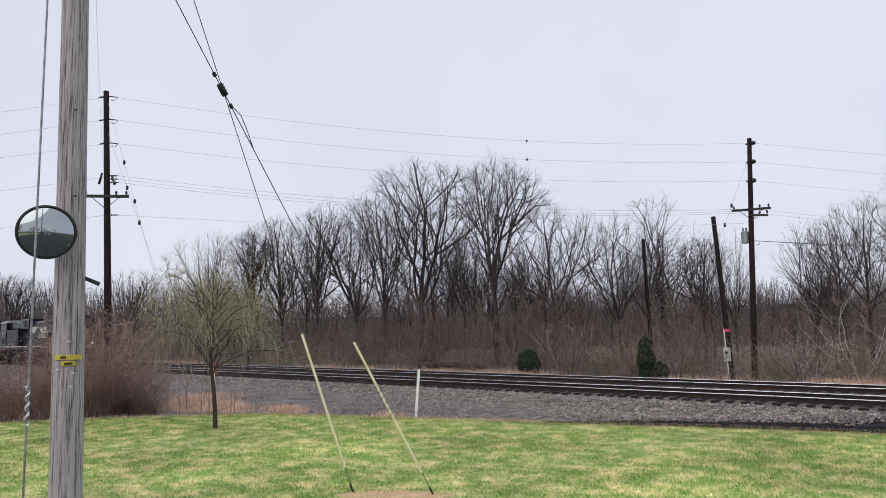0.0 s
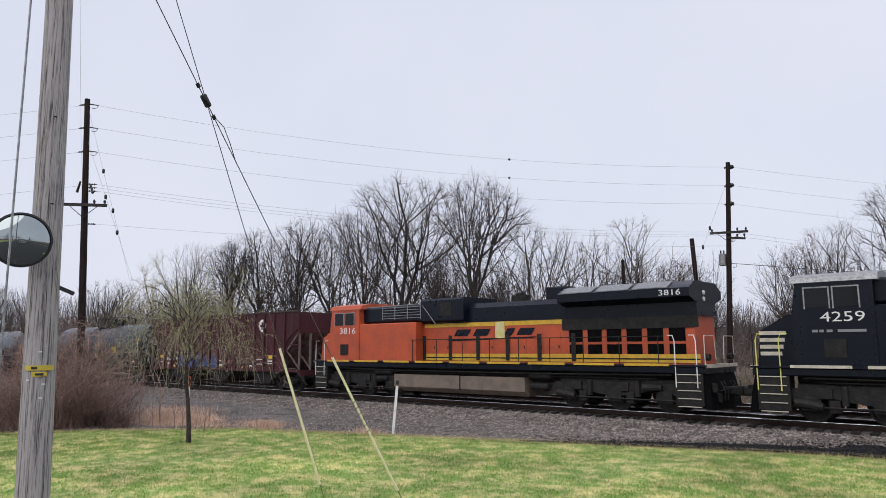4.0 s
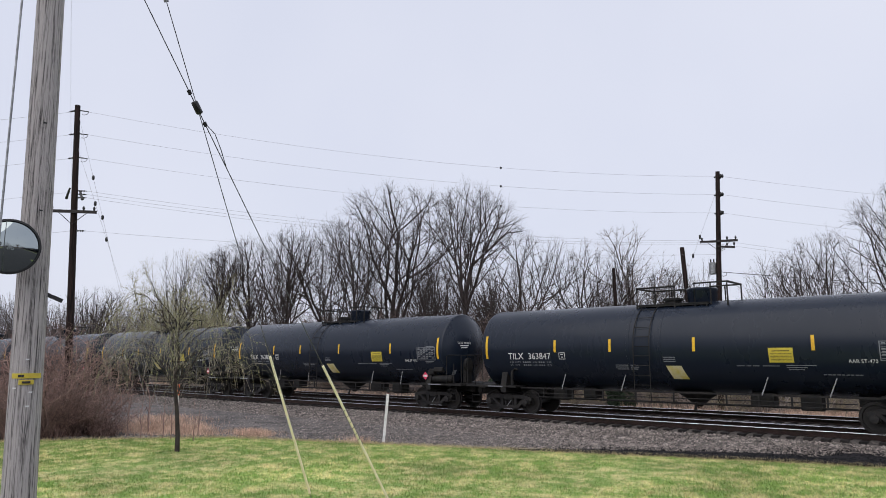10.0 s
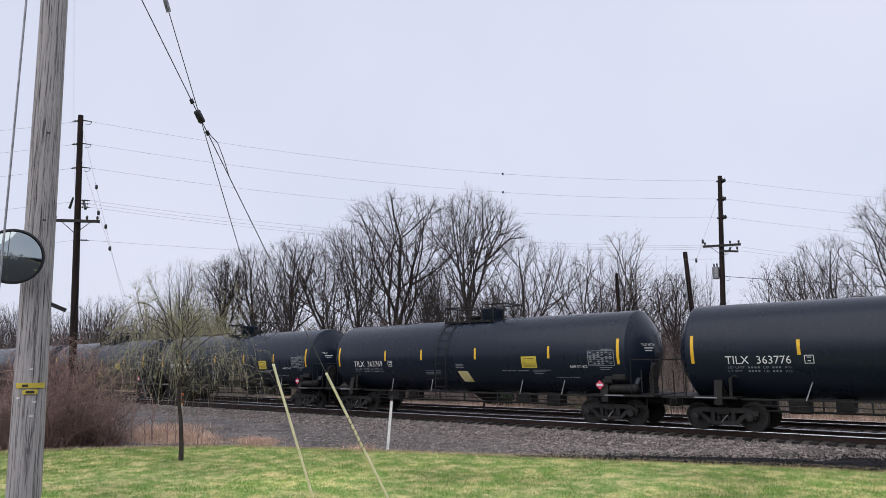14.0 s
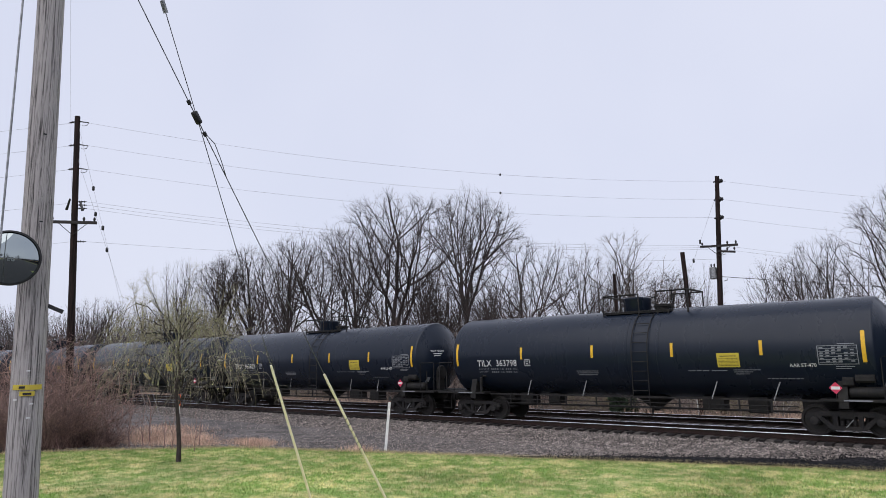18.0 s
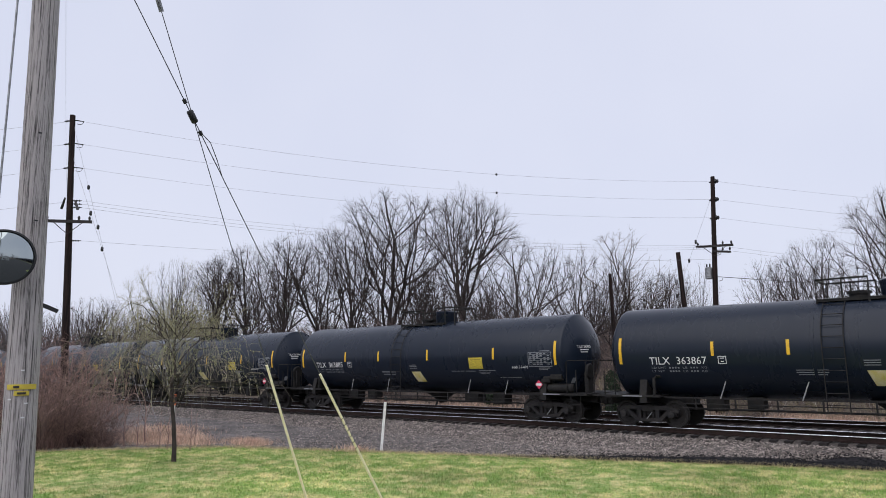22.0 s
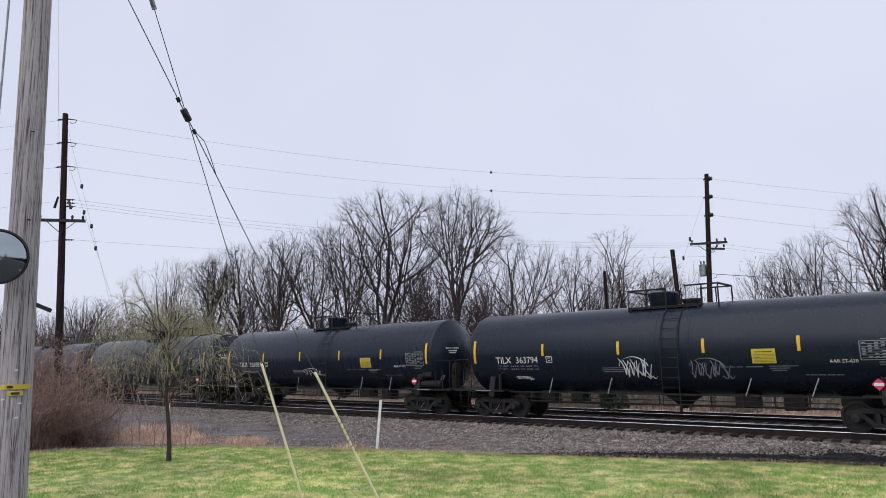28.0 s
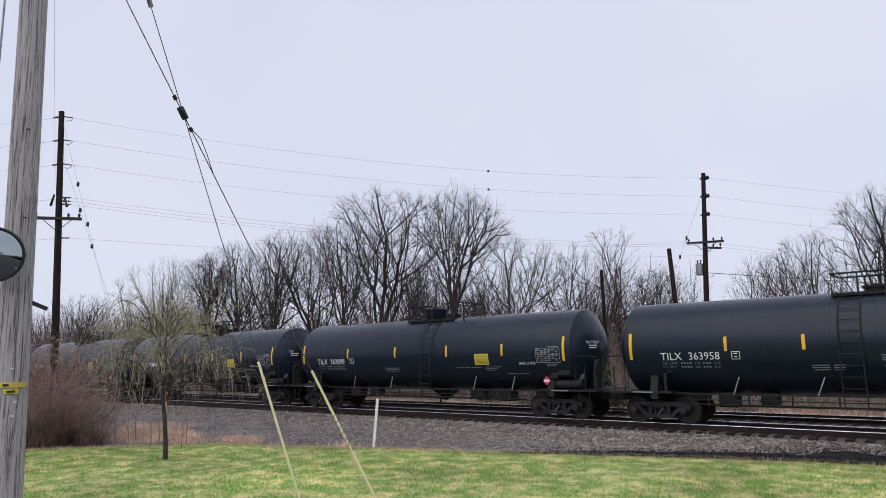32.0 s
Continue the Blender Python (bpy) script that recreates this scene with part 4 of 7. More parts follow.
def tree_meshes(seed, fork_h, wide, goals, bark, twigs=None, roots=1, low=None, belly=0.55, tip=0.009, power=2.25, step=0.2, kill=0.34, lift=0.12, extra=1.0, limbs=0, top=10.0,
                sag=0.0, twig_len=(0.25, 0.6), inner=0.35):
    """Trunk, main limbs and crown of a bare tree 10 m high whose branches fill an egg-shaped crown."""
    rng = np.random.default_rng(seed)
    start, parent = [], []
    for k in range(roots):
        a = 2 * math.pi * k / max(roots, 1) + rng.uniform(-0.4, 0.4)
        lean = np.array((rng.normal(0, 0.03), rng.normal(0, 0.03), 1.0)) if roots == 1 else np.array((0.35 * math.cos(a), 0.35 * math.sin(a), 1.0))
        off = np.zeros(3) if roots == 1 else np.array((0.25 * math.cos(a), 0.25 * math.sin(a), 0.0))
        rows = max(2, int(fork_h / step))
        for i in range(rows + 1):
            start.append(off + lean * (i * fork_h / rows - (0.3 if i == 0 else 0)))
            parent.append(-1 if i == 0 else len(start) - 2)
    pts = dome(rng, goals, fork_h * 0.8 if low is None else low, top, wide, belly, inner)
    pos, par = branch_out(rng, start, parent, pts, step, kill, 30.0, lift, 0.16, 110)
    n = len(pos)
    rad, kids = np.zeros(n), [[] for _ in range(n)]
    for i in range(n - 1, -1, -1):
        rad[i] = rad[i] ** (1 / power) if kids[i] else tip
        if par[i] >= 0:
            kids[par[i]].append(i)
            rad[par[i]] += rad[i] ** power
    if sag:
        pos[:, 2] -= sag * np.clip(pos[:, 0] ** 2 + pos[:, 1] ** 2, 0, 40) / 10
    smooth = pos.copy()
    for i in range(n):
        if par[i] >= 0 and kids[i]:
            smooth[i] = 0.4 * pos[i] + 0.3 * pos[par[i]] + 0.3 * pos[max(kids[i], key=lambda c: rad[c])]
    chains, todo = [], [(i, i) for i in range(n) if par[i] < 0]
    while todo:
        root, i = todo.pop()
        line = [root, i] if root != i else [i]
        while kids[i]:
            big = max(kids[i], key=lambda c: rad[c])
            todo += [(i, c) for c in kids[i] if c != big]
            i = big
            line.append(i)
        chains.append(line)
    chains.sort(key=lambda c: -rad[c[min(1, len(c) - 1)]] * len(c))
    parts = [Geo() for _ in range(limbs + 2)]
    for j, line in enumerate(chains):
        if len(line) < 2:
            continue
        pick = line[::2] + ([line[-1]] if len(line) % 2 == 0 else [])
        r = [float(rad[i]) for i in pick]
        if len(pick) > 1:
            r[0] = min(r[0], r[1] * 1.25)
        r[-1] *= 0.6
        g = parts[0] if j == 0 else parts[1 + j] if j <= limbs else parts[1]
        sides = 8 if r[0] > 0.08 else 5 if r[0] > 0.035 else 4 if r[0] > 0.02 else 3
        g.tube([Vector(smooth[i]) for i in pick], r, sides, False, sides < 5)
    thin = [i for i in range(n) if rad[i] < tip * 2.6 and par[i] >= 0]
    for i in thin:
        for _ in range(int(extra + rng.random())):
            d = smooth[i] - smooth[par[i]]
            d = d / (np.linalg.norm(d) + 1e-9) + rng.normal(0, 0.55, 3) + np.array((0, 0, 0.15 - sag * 3))
            d *= rng.uniform(*twig_len) / (np.linalg.norm(d) + 1e-9)
            o = np.cross(d, (0.3, 0.2, 1.0))
            o *= tip * 0.8 / (np.linalg.norm(o) + 1e-9)
            u = np.cross(d, o)
            u *= tip * 0.8 / (np.linalg.norm(u) + 1e-9)
            p = smooth[i]
            parts[1].add([p + o, p - 0.5 * o + 0.87 * u, p - 0.5 * o - 0.87 * u, p + d], [(0, 1, 3), (1, 2, 3), (2, 0, 3)])
    meshes = []
    for k, g in enumerate(parts):
        me = bpy.data.meshes.new(("trunk", "crown")[k] if k < 2 else "limb")
        me.from_pydata(g.v, [], g.f)
        me.materials.append(twigs or bark if k == 1 else bark)
        me.polygons.foreach_set("use_smooth", [True] * len(me.polygons))
        meshes.append(me)
    return meshes


def forked_tree(seed, fork_h, wide, girth, bark, belly=0.62, tip=0.009, extra=1.0, limbs=5, limb_tilt=(22, 42), lift=0.05, twigs=None, twig_len=(0.2, 0.5), stride=1.15, split=True):
    """Trunk, main limbs and crown of a bare tree 10 m high whose limbs fork again and again inside a rounded crown."""
    rng = random.Random(seed)
    chains, thin = [], []

    def inside(p):
        f = (p.z - fork_h * 0.6) / (10 - fork_h * 0.6)
        if f < 0 or f > 1:
            return f < 0
        edge = math.sqrt(max(0, 1 - ((belly - f) / belly * 0.95) ** 2)) if f < belly else math.sqrt(max(0, 1 - ((f - belly) / (1 - belly)) ** 2))
        a = math.atan2(p.y, p.x)
        return math.hypot(p.x, p.y) < wide * edge * (1 + 0.14 * math.sin(2 * a + seed) + 0.10 * math.sin(5 * a + 4 * f)) + 0.15

    def side_of(d, angle, roll):
        o = d.orthogonal().normalized()
        o.rotate(Matrix.Rotation(roll, 3, d))
        return (d * math.cos(radians(angle)) + o * math.sin(radians(angle))).normalized()

    def run(p, d, r, level, pts, rad):
        """Follows one limb out to its tip, with the side limbs that leave it."""
        roll = rng.uniform(0, 6.3)
        while r > tip and len(chains) < 4200:
            reach = stride * (r / 0.09) ** 0.5 * rng.uniform(0.6, 1.25)
            steps = 2 if reach > 0.5 else 1
            for _ in range(steps):
                d = (d + Vector((rng.gauss(0, 0.06), rng.gauss(0, 0.06), rng.gauss(0, 0.045) + lift * (1 if level else 0)))).normalized()
                p = p + d * (reach / steps)
                pts.append(p)
                rad.append(r)
            if r < tip * 2.6:
                thin.append((p, d))
            if not inside(p):
                rim = max(1, min(4, len(rad) - 1))
                for i in range(1, rim + 1):
                    rad[-i] = min(rad[-i], tip + (rad[-rim] - tip) * (i - 1) / rim)
                for _ in range(2 if r > tip * 1.5 else 0):
                    run(pts[-2], side_of(d, rng.uniform(15, 45), rng.uniform(0, 6.3)), tip * 1.3, level + 2, [pts[-2]], [tip * 1.3])
                thin.append((p, d))
                thin.append((pts[-2], d))
                break
            share = rng.uniform(0.58, 0.86)
            roll += 2.4 + rng.uniform(-0.7, 0.7)
            spur = r * (1 - share) ** (1 / 2.3)
            if spur > tip * 0.8:
                run(p, side_of(d, rng.uniform(26, 50), roll), spur, level + 1, [p], [spur])
            d = side_of(d, rng.uniform(3, 12), roll + math.pi)
            r *= share ** (1 / 2.3)
        rad[-1] = tip * 0.5
        chains.append((level, pts, rad))

    foot = [Vector((0, 0, -0.3)), Vector((0, 0, 0.3)), Vector((rng.gauss(0, 0.05), rng.gauss(0, 0.05), fork_h * 0.6)), Vector((rng.gauss(0, 0.1), rng.gauss(0, 0.1), fork_h))]
    for k in range(limbs):
        z = fork_h * rng.uniform(0.8, 1.0) + (k // 2) * 0.35
        a = 2.4 * k + rng.uniform(-0.4, 0.4) + seed
        t = radians(rng.uniform(*limb_tilt))
        base = Vector((foot[3].x * z / fork_h, foot[3].y * z / fork_h, z))
        r = girth * rng.uniform(0.42, 0.58)
        run(base, Vector((math.cos(a) * math.sin(t), math.sin(a) * math.sin(t), math.cos(t))), r, 1, [base], [r])
    run(foot[3], Vector((rng.gauss(0, 0.08), rng.gauss(0, 0.08), 1)).normalized(), girth * 0.72, 0, list(foot), [girth * 1.35, girth * 1.05, girth * 0.95, girth * 0.85])
    parts = [Geo(), Geo()]
    for level, pts, rad in chains:
        g = parts[0] if level == 0 else parts[1]
        if level == 1 and split:
            g = Geo()
            parts.append(g)
        sides = 8 if rad[0] > 0.08 else 5 if rad[0] > 0.035 else 4 if rad[0] > 0.02 else 3
        g.tube(pts, rad, sides, False, len(pts) > 2)
    for p, d in thin:
        for _ in range(int(extra + rng.random())):
            w = (d + Vector((rng.gauss(0, 0.45), rng.gauss(0, 0.45), rng.gauss(0, 0.4)))).normalized() * rng.uniform(*twig_len)
            o = w.orthogonal().normalized() * tip * 0.7
            u = w.cross(o).normalized() * tip * 0.7
            parts[1].add([p + o, p - 0.5 * o + 0.87 * u, p - 0.5 * o - 0.87 * u, p + w], [(0, 1, 3), (1, 2, 3), (2, 0, 3)])
            q = p + w * rng.uniform(0.3, 0.6)
            v = (w.normalized() + Vector((rng.gauss(0, 0.5), rng.gauss(0, 0.5), rng.gauss(0.1, 0.4)))).normalized() * w.length * rng.uniform(0.4, 0.7)
            parts[1].add([q + o * 0.7, q - 0.35 * o + 0.6 * u, q - 0.35 * o - 0.6 * u, q + v], [(0, 1, 3), (1, 2, 3), (2, 0, 3)])
    high = max(v[2] for g in parts for v in g.v)
    meshes = []
    for k, g in enumerate(parts):
        me = bpy.data.meshes.new(("trunk", "crown")[k] if k < 2 else "limb")
        me.from_pydata([(x * 10 / high, y * 10 / high, z * 10 / high) for x, y, z in g.v], [], g.f)
        me.materials.append(twigs or bark if k == 1 else bark)
        me.polygons.foreach_set("use_smooth", [True] * len(me.polygons))
        meshes.append(me)
    return meshes


TREES = [forked_tree(s, fh, wide, girth, M_BARK, tip=0.0072, extra=0.85, limbs=lb, limb_tilt=tilt, twig_len=(0.25, 0.7)) for s, fh, wide, girth, lb, tilt in (
    (1, 3.0, 3.1, 0.135, 5, (12, 40)), (2, 2.8, 3.3, 0.140, 5, (12, 44)), (3, 4.0, 2.7, 0.140, 6, (16, 48)), (4, 3.4, 3.8, 0.135, 5, (22, 56)), (5, 3.4, 3.0, 0.120, 5, (14, 44)),
    (6, 2.8, 2.6, 0.112, 5, (12, 38)), (7, 2.4, 3.0, 0.120, 5, (14, 42)))]
TREES.append(forked_tree(8, 3.0, 3.2, 0.092, M_BARKPALE, tip=0.0072, extra=2.0, limb_tilt=(12, 42)))
PLAIN = [forked_tree(30 + k, (2.4, 3.4, 4.2, 3.0, 3.8)[k], (2.4, 2.8, 3.0, 2.2, 2.6)[k], 0.090, M_BARK, tip=0.0080, limbs=4, extra=0.7, limb_tilt=(10, 46), split=False) for k in range(5)]
UNDER = [tree_meshes(40 + k, 0.8, (3.4, 4.2, 3.8)[k], 190, M_TWIG, belly=0.5, kill=0.55, step=0.35, tip=0.021, lift=0.02, extra=1.2, low=0.3) for k in range(3)]
GREENISH = [forked_tree(50 + k, 1.6, 3.2, 0.09, M_BARK, tip=0.0075, extra=2.6, limb_tilt=(14, 46), twigs=M_WILLOW, twig_len=(0.3, 0.8), split=False) for k in range(2)]
DEAD = [tree_meshes(60 + k, 0.5, 5.0, 240, M_BLEACHED, roots=4, low=0.5, belly=0.7, kill=0.65, step=0.4, tip=0.011, extra=0.8, power=2.6) for k in range(3)]
SHRUBS = [tree_meshes(70 + k, 0.6, 6.0, 420, M_THICKET, roots=7, low=0.3, belly=0.45, kill=0.6, step=0.36, tip=0.016, power=2.8, lift=0.05, extra=1.3, sag=0.12, twig_len=(0.5, 1.2), inner=0.1) for k in range(3)]
SAPLING = [forked_tree(76 + k, 3.0, 1.8, 0.09, M_THICKET, tip=0.03, extra=0.6, limbs=2, split=False) for k in range(2)]
BROWNS = [tree_meshes(80 + k, 0.6, 5.6, 300, M_TWIG, roots=6, low=0.3, belly=0.45, kill=0.7, step=0.4, tip=0.018, power=2.8, lift=0.05, extra=1.1, sag=0.06, twig_len=(0.5, 1.1), inner=0.1) for k in range(3)]
OLIVES = [tree_meshes(90 + k, 0.4, 5.6, 330, M_OLIVE, roots=7, low=0.2, belly=0.4, kill=0.6, step=0.4, tip=0.016, power=2.8, lift=0.05, extra=1.5, sag=0.08, twig_len=(0.5, 1.1), inner=0.1) for k in range(2)]
REDDISH = [tree_meshes(84 + k, 0.8, 3.6, 380, M_VINE, roots=5, low=0.2, belly=0.5, kill=0.55, step=0.36, tip=0.015, power=2.7, extra=1.4, sag=0.06, twig_len=(0.4, 1.0), inner=0.2) for k in range(2)]


def tree(meshes, x, y, height, turn, label, wide=1.0, group="bare trees", name="tree", category="tree", base=None):
    ob = thing(name, label, category, group)
    ob.matrix_basis = pose(x, y, far_ground(x, y) if base is None else base, 0, 0, turn) @ Matrix.Diagonal((wide * height / 10, wide * height / 10, height / 10, 1))
    part("trunk", meshes[0], None, ob)
    part("crown", meshes[1], None, ob, "fine leafless twigs")
    for limb in meshes[2:]:
        part("limb", limb, None, ob)
    return ob


BIG = "tall bare leafless tree with dark spreading limbs"
for az, el, y, k, wide in ((-44.3, 0.255, 45, 1, 1.12), (-47.5, 0.205, 46.5, 0, 0.8), (-38.2, 0.262, 43, 2, 0.85), (-49.8, 0.205, 46, 6, 0.95), (-40.8, 0.16, 50, 5, 0.8),
                           (-53.0, 0.18, 44, 0, 0.95), (-55.8, 0.172, 46, 1, 0.85), (-33.4, 0.182, 43, 3, 1.0), (-58.2, 0.155, 43, 2, 0.85),
                           (-28.2, 0.162, 50, 6, 0.95), (-26.0, 0.158, 53, 5, 0.85), (-24.0, 0.182, 56, 7, 1.2), (-14.2, 0.130, 52, 5, 0.9), (-19.6, 0.125, 50, 6, 0.55), (-12.3, 0.128, 56, 4, 0.9),
                           (-10.8, 0.150, 50, 3, 0.8), (-6.3, 0.205, 45, 1, 0.9), (-2.6, 0.215, 46, 0, 1.0), (0.5, 0.21, 47, 2, 1.0), (-66.8, 0.092, 38, 4, 1.15),
                           (-71.5, 0.082, 38, 5, 1.0), (-74.5, 0.086, 37, 2, 1.0), (-21.8, 0.12, 54, 0, 0.9)):
    dist = y / math.cos(radians(az))
    tree(TREES[k], y * math.tan(radians(az)), y, el * dist * 1.01 + 3.1, az * 37, BIG, wide * 1.06)
tree(TREES[4], 37 * math.tan(radians(-61.3)), 37, 14.6, 20, "tall bare tree with a crooked dark top beyond the tracks", 0.55)
for az, el, y, k in ((-61.5, 0.152, 38, 0), (-63.4, 0.118, 39, 1), (-59.6, 0.125, 39, 1), (-58.4, 0.105, 37, 0)):
    tree(GREENISH[k], y * math.tan(radians(az)), y, el * y / math.cos(radians(az)) + 3, az * 31, "bare tree flushed yellow-green beyond the tracks", 0.9)

rng = random.Random(77)
ENV = ((-80, 0.07), (-74, 0.07), (-66, 0.072), (-62, 0.10), (-58, 0.125), (-53, 0.145), (-48, 0.15), (-43.5, 0.17), (-38, 0.17), (-34, 0.14), (-31, 0.085), (-27.6, 0.115), (-24, 0.12),
       (-20, 0.075), (-18, 0.04), (-16.2, 0.04), (-14.5, 0.085), (-10.4, 0.12), (0, 0.14))
for i in range(96):
    az, y = rng.uniform(-79, 4), rng.uniform(42, 92)
    x = y * math.tan(radians(az))
    if x < -200:
        continue
    top = float(np.interp(az, [e[0] for e in ENV], [e[1] for e in ENV])) * rng.uniform(0.6, 1.0) * math.hypot(x, y) + 2.5
    tree(rng.choice(PLAIN), x, y, top, rng.uniform(0, 360), "bare leafless tree among the woods", rng.uniform(0.85, 1.25))
for i in range(128):
    az = -79 + 84 * (i + rng.random()) / 128
    y = rng.uniform(48, 105)
    x = max(y * math.tan(radians(az)), -260)
    top = min(0.062, 0.45 * float(np.interp(az, [e[0] for e in ENV], [e[1] for e in ENV])) + 0.008) * rng.uniform(0.6, 1.15) * math.hypot(x, y) + 2.9
    tree(rng.choice(UNDER), x, y, top, rng.uniform(0, 360), "low grey-brown leafless tree filling the woods", rng.uniform(0.9, 1.4), "understorey trees")
for i in range(150):
    x, y = rng.uniform(-95, 8), rng.uniform(35.6, 43)
    tree(rng.choice(BROWNS), x, y, rng.uniform(1.3, 3.6) * (1 + (y - 35.6) * 0.05), rng.uniform(0, 360), "tangled brown leafless shrub at the wood's edge", rng.uniform(0.9, 1.3), "brown shrubs", "shrub", "shrub")
for i in range(34):
    az, y = (rng.uniform(-30, -6) if i < 24 else rng.uniform(-66, -50)), rng.uniform(36.2, 39.5)
    tree(OLIVES[i % 2], y * math.tan(radians(az)), y, rng.uniform(1.2, 2.6), rng.uniform(0, 360), "olive-tan leafless brush beyond the tracks", rng.uniform(1.0, 1.5), "brown shrubs", "shrub", "shrub")
for az, y, h in ((-35.6, 40.5, 6.2), (-34.6, 41.5, 6.4), (-33.2, 40, 6.4), (-32.0, 42, 7.0), (-49.5, 40, 5.0), (-55, 41, 4.6), (-27, 41, 4.4), (-22, 42, 4.2), (-12, 40.5, 5.2), (-8.5, 41, 5.6), (-44.6, 40.5, 6.8), (-43.6, 41.5, 6.2), (-45.4, 42, 7.0), (-47.8, 41, 5.4), (-40.6, 41, 5.6), (-36.4, 42, 5.2), (-52.4, 42, 6.0), (-57.6, 41, 5.6)):
    tree(REDDISH[int(h * 10) % 2], y * math.tan(radians(az)), y, h, az * 53, "tall reddish vine-tangled shrub at the wood's edge", 0.85, "brown shrubs", "shrub", "shrub")


def far_woods():
    """A wooded rise far behind."""
    rng = np.random.default_rng(9)
    n = 12500
    deg = rng.uniform(-82, 8, n)
    az = np.radians(deg)
    dist = np.maximum(rng.uniform(85, 170, n), 46 / np.cos(az) + rng.uniform(0, 45, n))
    x, y = dist * np.sin(az), dist * np.cos(az)
    rise = np.where(deg < -58, 0.072, 0.055) * (1 + 0.25 * np.sin(deg * 0.9) * np.sin(deg * 2.3))
    h = rise * dist * rng.uniform(0.25, 1.0, n) ** 0.7 + 3.0
    v, f = stems(rng, np.stack([x, y, np.full(n, 0.0)], 1), h, rng.uniform(0.05, 0.35, n), rng.uniform(0.03, 0.09, n) * dist / 110, 2, 0, 0.04)
    tagged(new("far_woods", stuff_mesh("far_woods", v, f, M_FARWOOD)), "grey-brown mass of distant leafless woods", "woods", kind="stuff")
    g = Geo()
    vs, fs = [], []
    for i in range(481):
        a = radians(-88 + 0.25 * i)
        vs += [(260 * math.sin(a), 260 * math.cos(a), -2.0), (260 * math.sin(a), 260 * math.cos(a), 8.5 + 1.5 * noise.noise((i * 0.05, 0, 0)) + 1.6 * noise.noise((i * 0.6, 0, 4)) + 1.2 * noise.noise((i * 2.3, 0, 7)))]
    for i in range(480):
        fs.append((2 * i, 2 * i + 2, 2 * i + 3, 2 * i + 1))
    solid("backdrop", g.add(vs, fs), M_FARWOOD, "hazy grey wooded skyline far away", "backdrop", kind="structure", smooth=False)


far_woods()


def brush():
    rng = np.random.default_rng(21)
    n = 6500
    x = rng.uniform(-125, 14, n)
    y = 35.2 + rng.gamma(1.6, 3.4, n)
    hump = 0.65 + 0.5 * np.sin(x * 0.31) * np.sin(x * 0.127 + 1) + 0.25 * np.sin(x * 0.9)
    h = rng.uniform(0.5, 2.3, n) * np.clip(hump, 0.35, 1.4) * (1 + (y - 35) * 0.07)
    v, f = stems(rng, np.stack([x, y, np.full(n, -0.15)], 1), h, rng.uniform(0.5, 1.6, n), rng.uniform(0.005, 0.014, n), 4, 0.35, 0.22)
    tagged(new("brush", stuff_mesh("brush", v, f, M_TWIG)), "tangled brown leafless brush beyond the tracks", "brush", kind="stuff")
    n = 1700
    x = rng.uniform(-120, 14, n)
    y = 36 + rng.gamma(2, 4, n)
    v, f = stems(rng, np.stack([x, y, np.full(n, -0.1)], 1), rng.uniform(1.5, 4.5, n), rng.uniform(0.1, 0.8, n), rng.uniform(0.006, 0.018, n), 3, 0.1, 0.12)
    tagged(new("undergrowth", stuff_mesh("undergrowth", v, f, M_TWIG)), "tall thin grey-brown undergrowth stems", "undergrowth", kind="stuff")


brush()


def thicket():
    rng = np.random.default_rng(33)
    heaps = ((-29.4, 9.0, 1.9, 2.9), (-28.5, 10.4, 1.3, 4.2), (-28.3, 11.0, 1.2, 4.4), (-28.2, 11.9, 1.0, 3.5), (-31.5, 11.3, 2.0, 3.8), (-30.6, 7.2, 2.0, 2.1), (-33.5, 5.5, 2.4, 1.7), (-34, 9, 2.6, 2.0),
             (-31.0, 12.4, 1.4, 3.2), (-36, 12, 3.0, 2.2), (-27.0, 12.1, 0.6, 2.0), (-37, 3.5, 3, 1.7))
    allv, allf, k = [], [], 0
    for cx, cy, r, top in heaps:
        n = int(330 * r)
        a, d = rng.uniform(0, 2 * np.pi, n), r * np.sqrt(rng.uniform(0, 1, n))
        base = np.stack([cx + d * np.cos(a) * 0.8, cy + d * np.sin(a) * 0.8, np.full(n, -0.1)], 1)
        h = top * rng.uniform(0.35, 1.0, n) * (1.05 - 0.35 * (d / r) ** 2)
        v, f = stems(rng, base, h * 0.9, rng.uniform(0.3, 1.2, n), rng.uniform(0.004, 0.014, n), 4, 0.35, 0.20)
        allv.append(v)
        allf.append(f + k)
        k += len(v)
    tagged(new("thicket", stuff_mesh("thicket", np.concatenate(allv), np.concatenate(allf), M_THICKET)), "dense red-brown leafless thicket stems behind the lawn", "thicket", kind="stuff")
    for i, (cx, cy, r, top) in enumerate(heaps):
        for j in range(4 if r > 1.5 else 2):
            tree(SHRUBS[(i + j) % 3], cx + rng.uniform(-0.5, 0.5) * r, cy + rng.uniform(-0.5, 0.5) * r, top * rng.uniform(0.75, 1.12), rng.uniform(0, 360), "red-brown leafless shrub in the thicket",
                 0.85 + 0.12 * j, "thicket shrubs", "shrub", "shrub", 0.0)
    for x, y, h in ((-26.2, 12.6, 2.0), (-25.4, 12.7, 1.7), (-26.6, 13.6, 2.2), (-24.7, 13.2, 1.4), (-23.6, 12.9, 1.6), (-22.6, 13.2, 1.5), (-24.0, 14.2, 1.3)):
        tree(SAPLING[int(h * 10) % 2], x, y, h, x * 50, "thin leafless sapling on the lawn's edge", 1.0, "thin saplings", "sapling", "sapling", 0.0)


thicket()


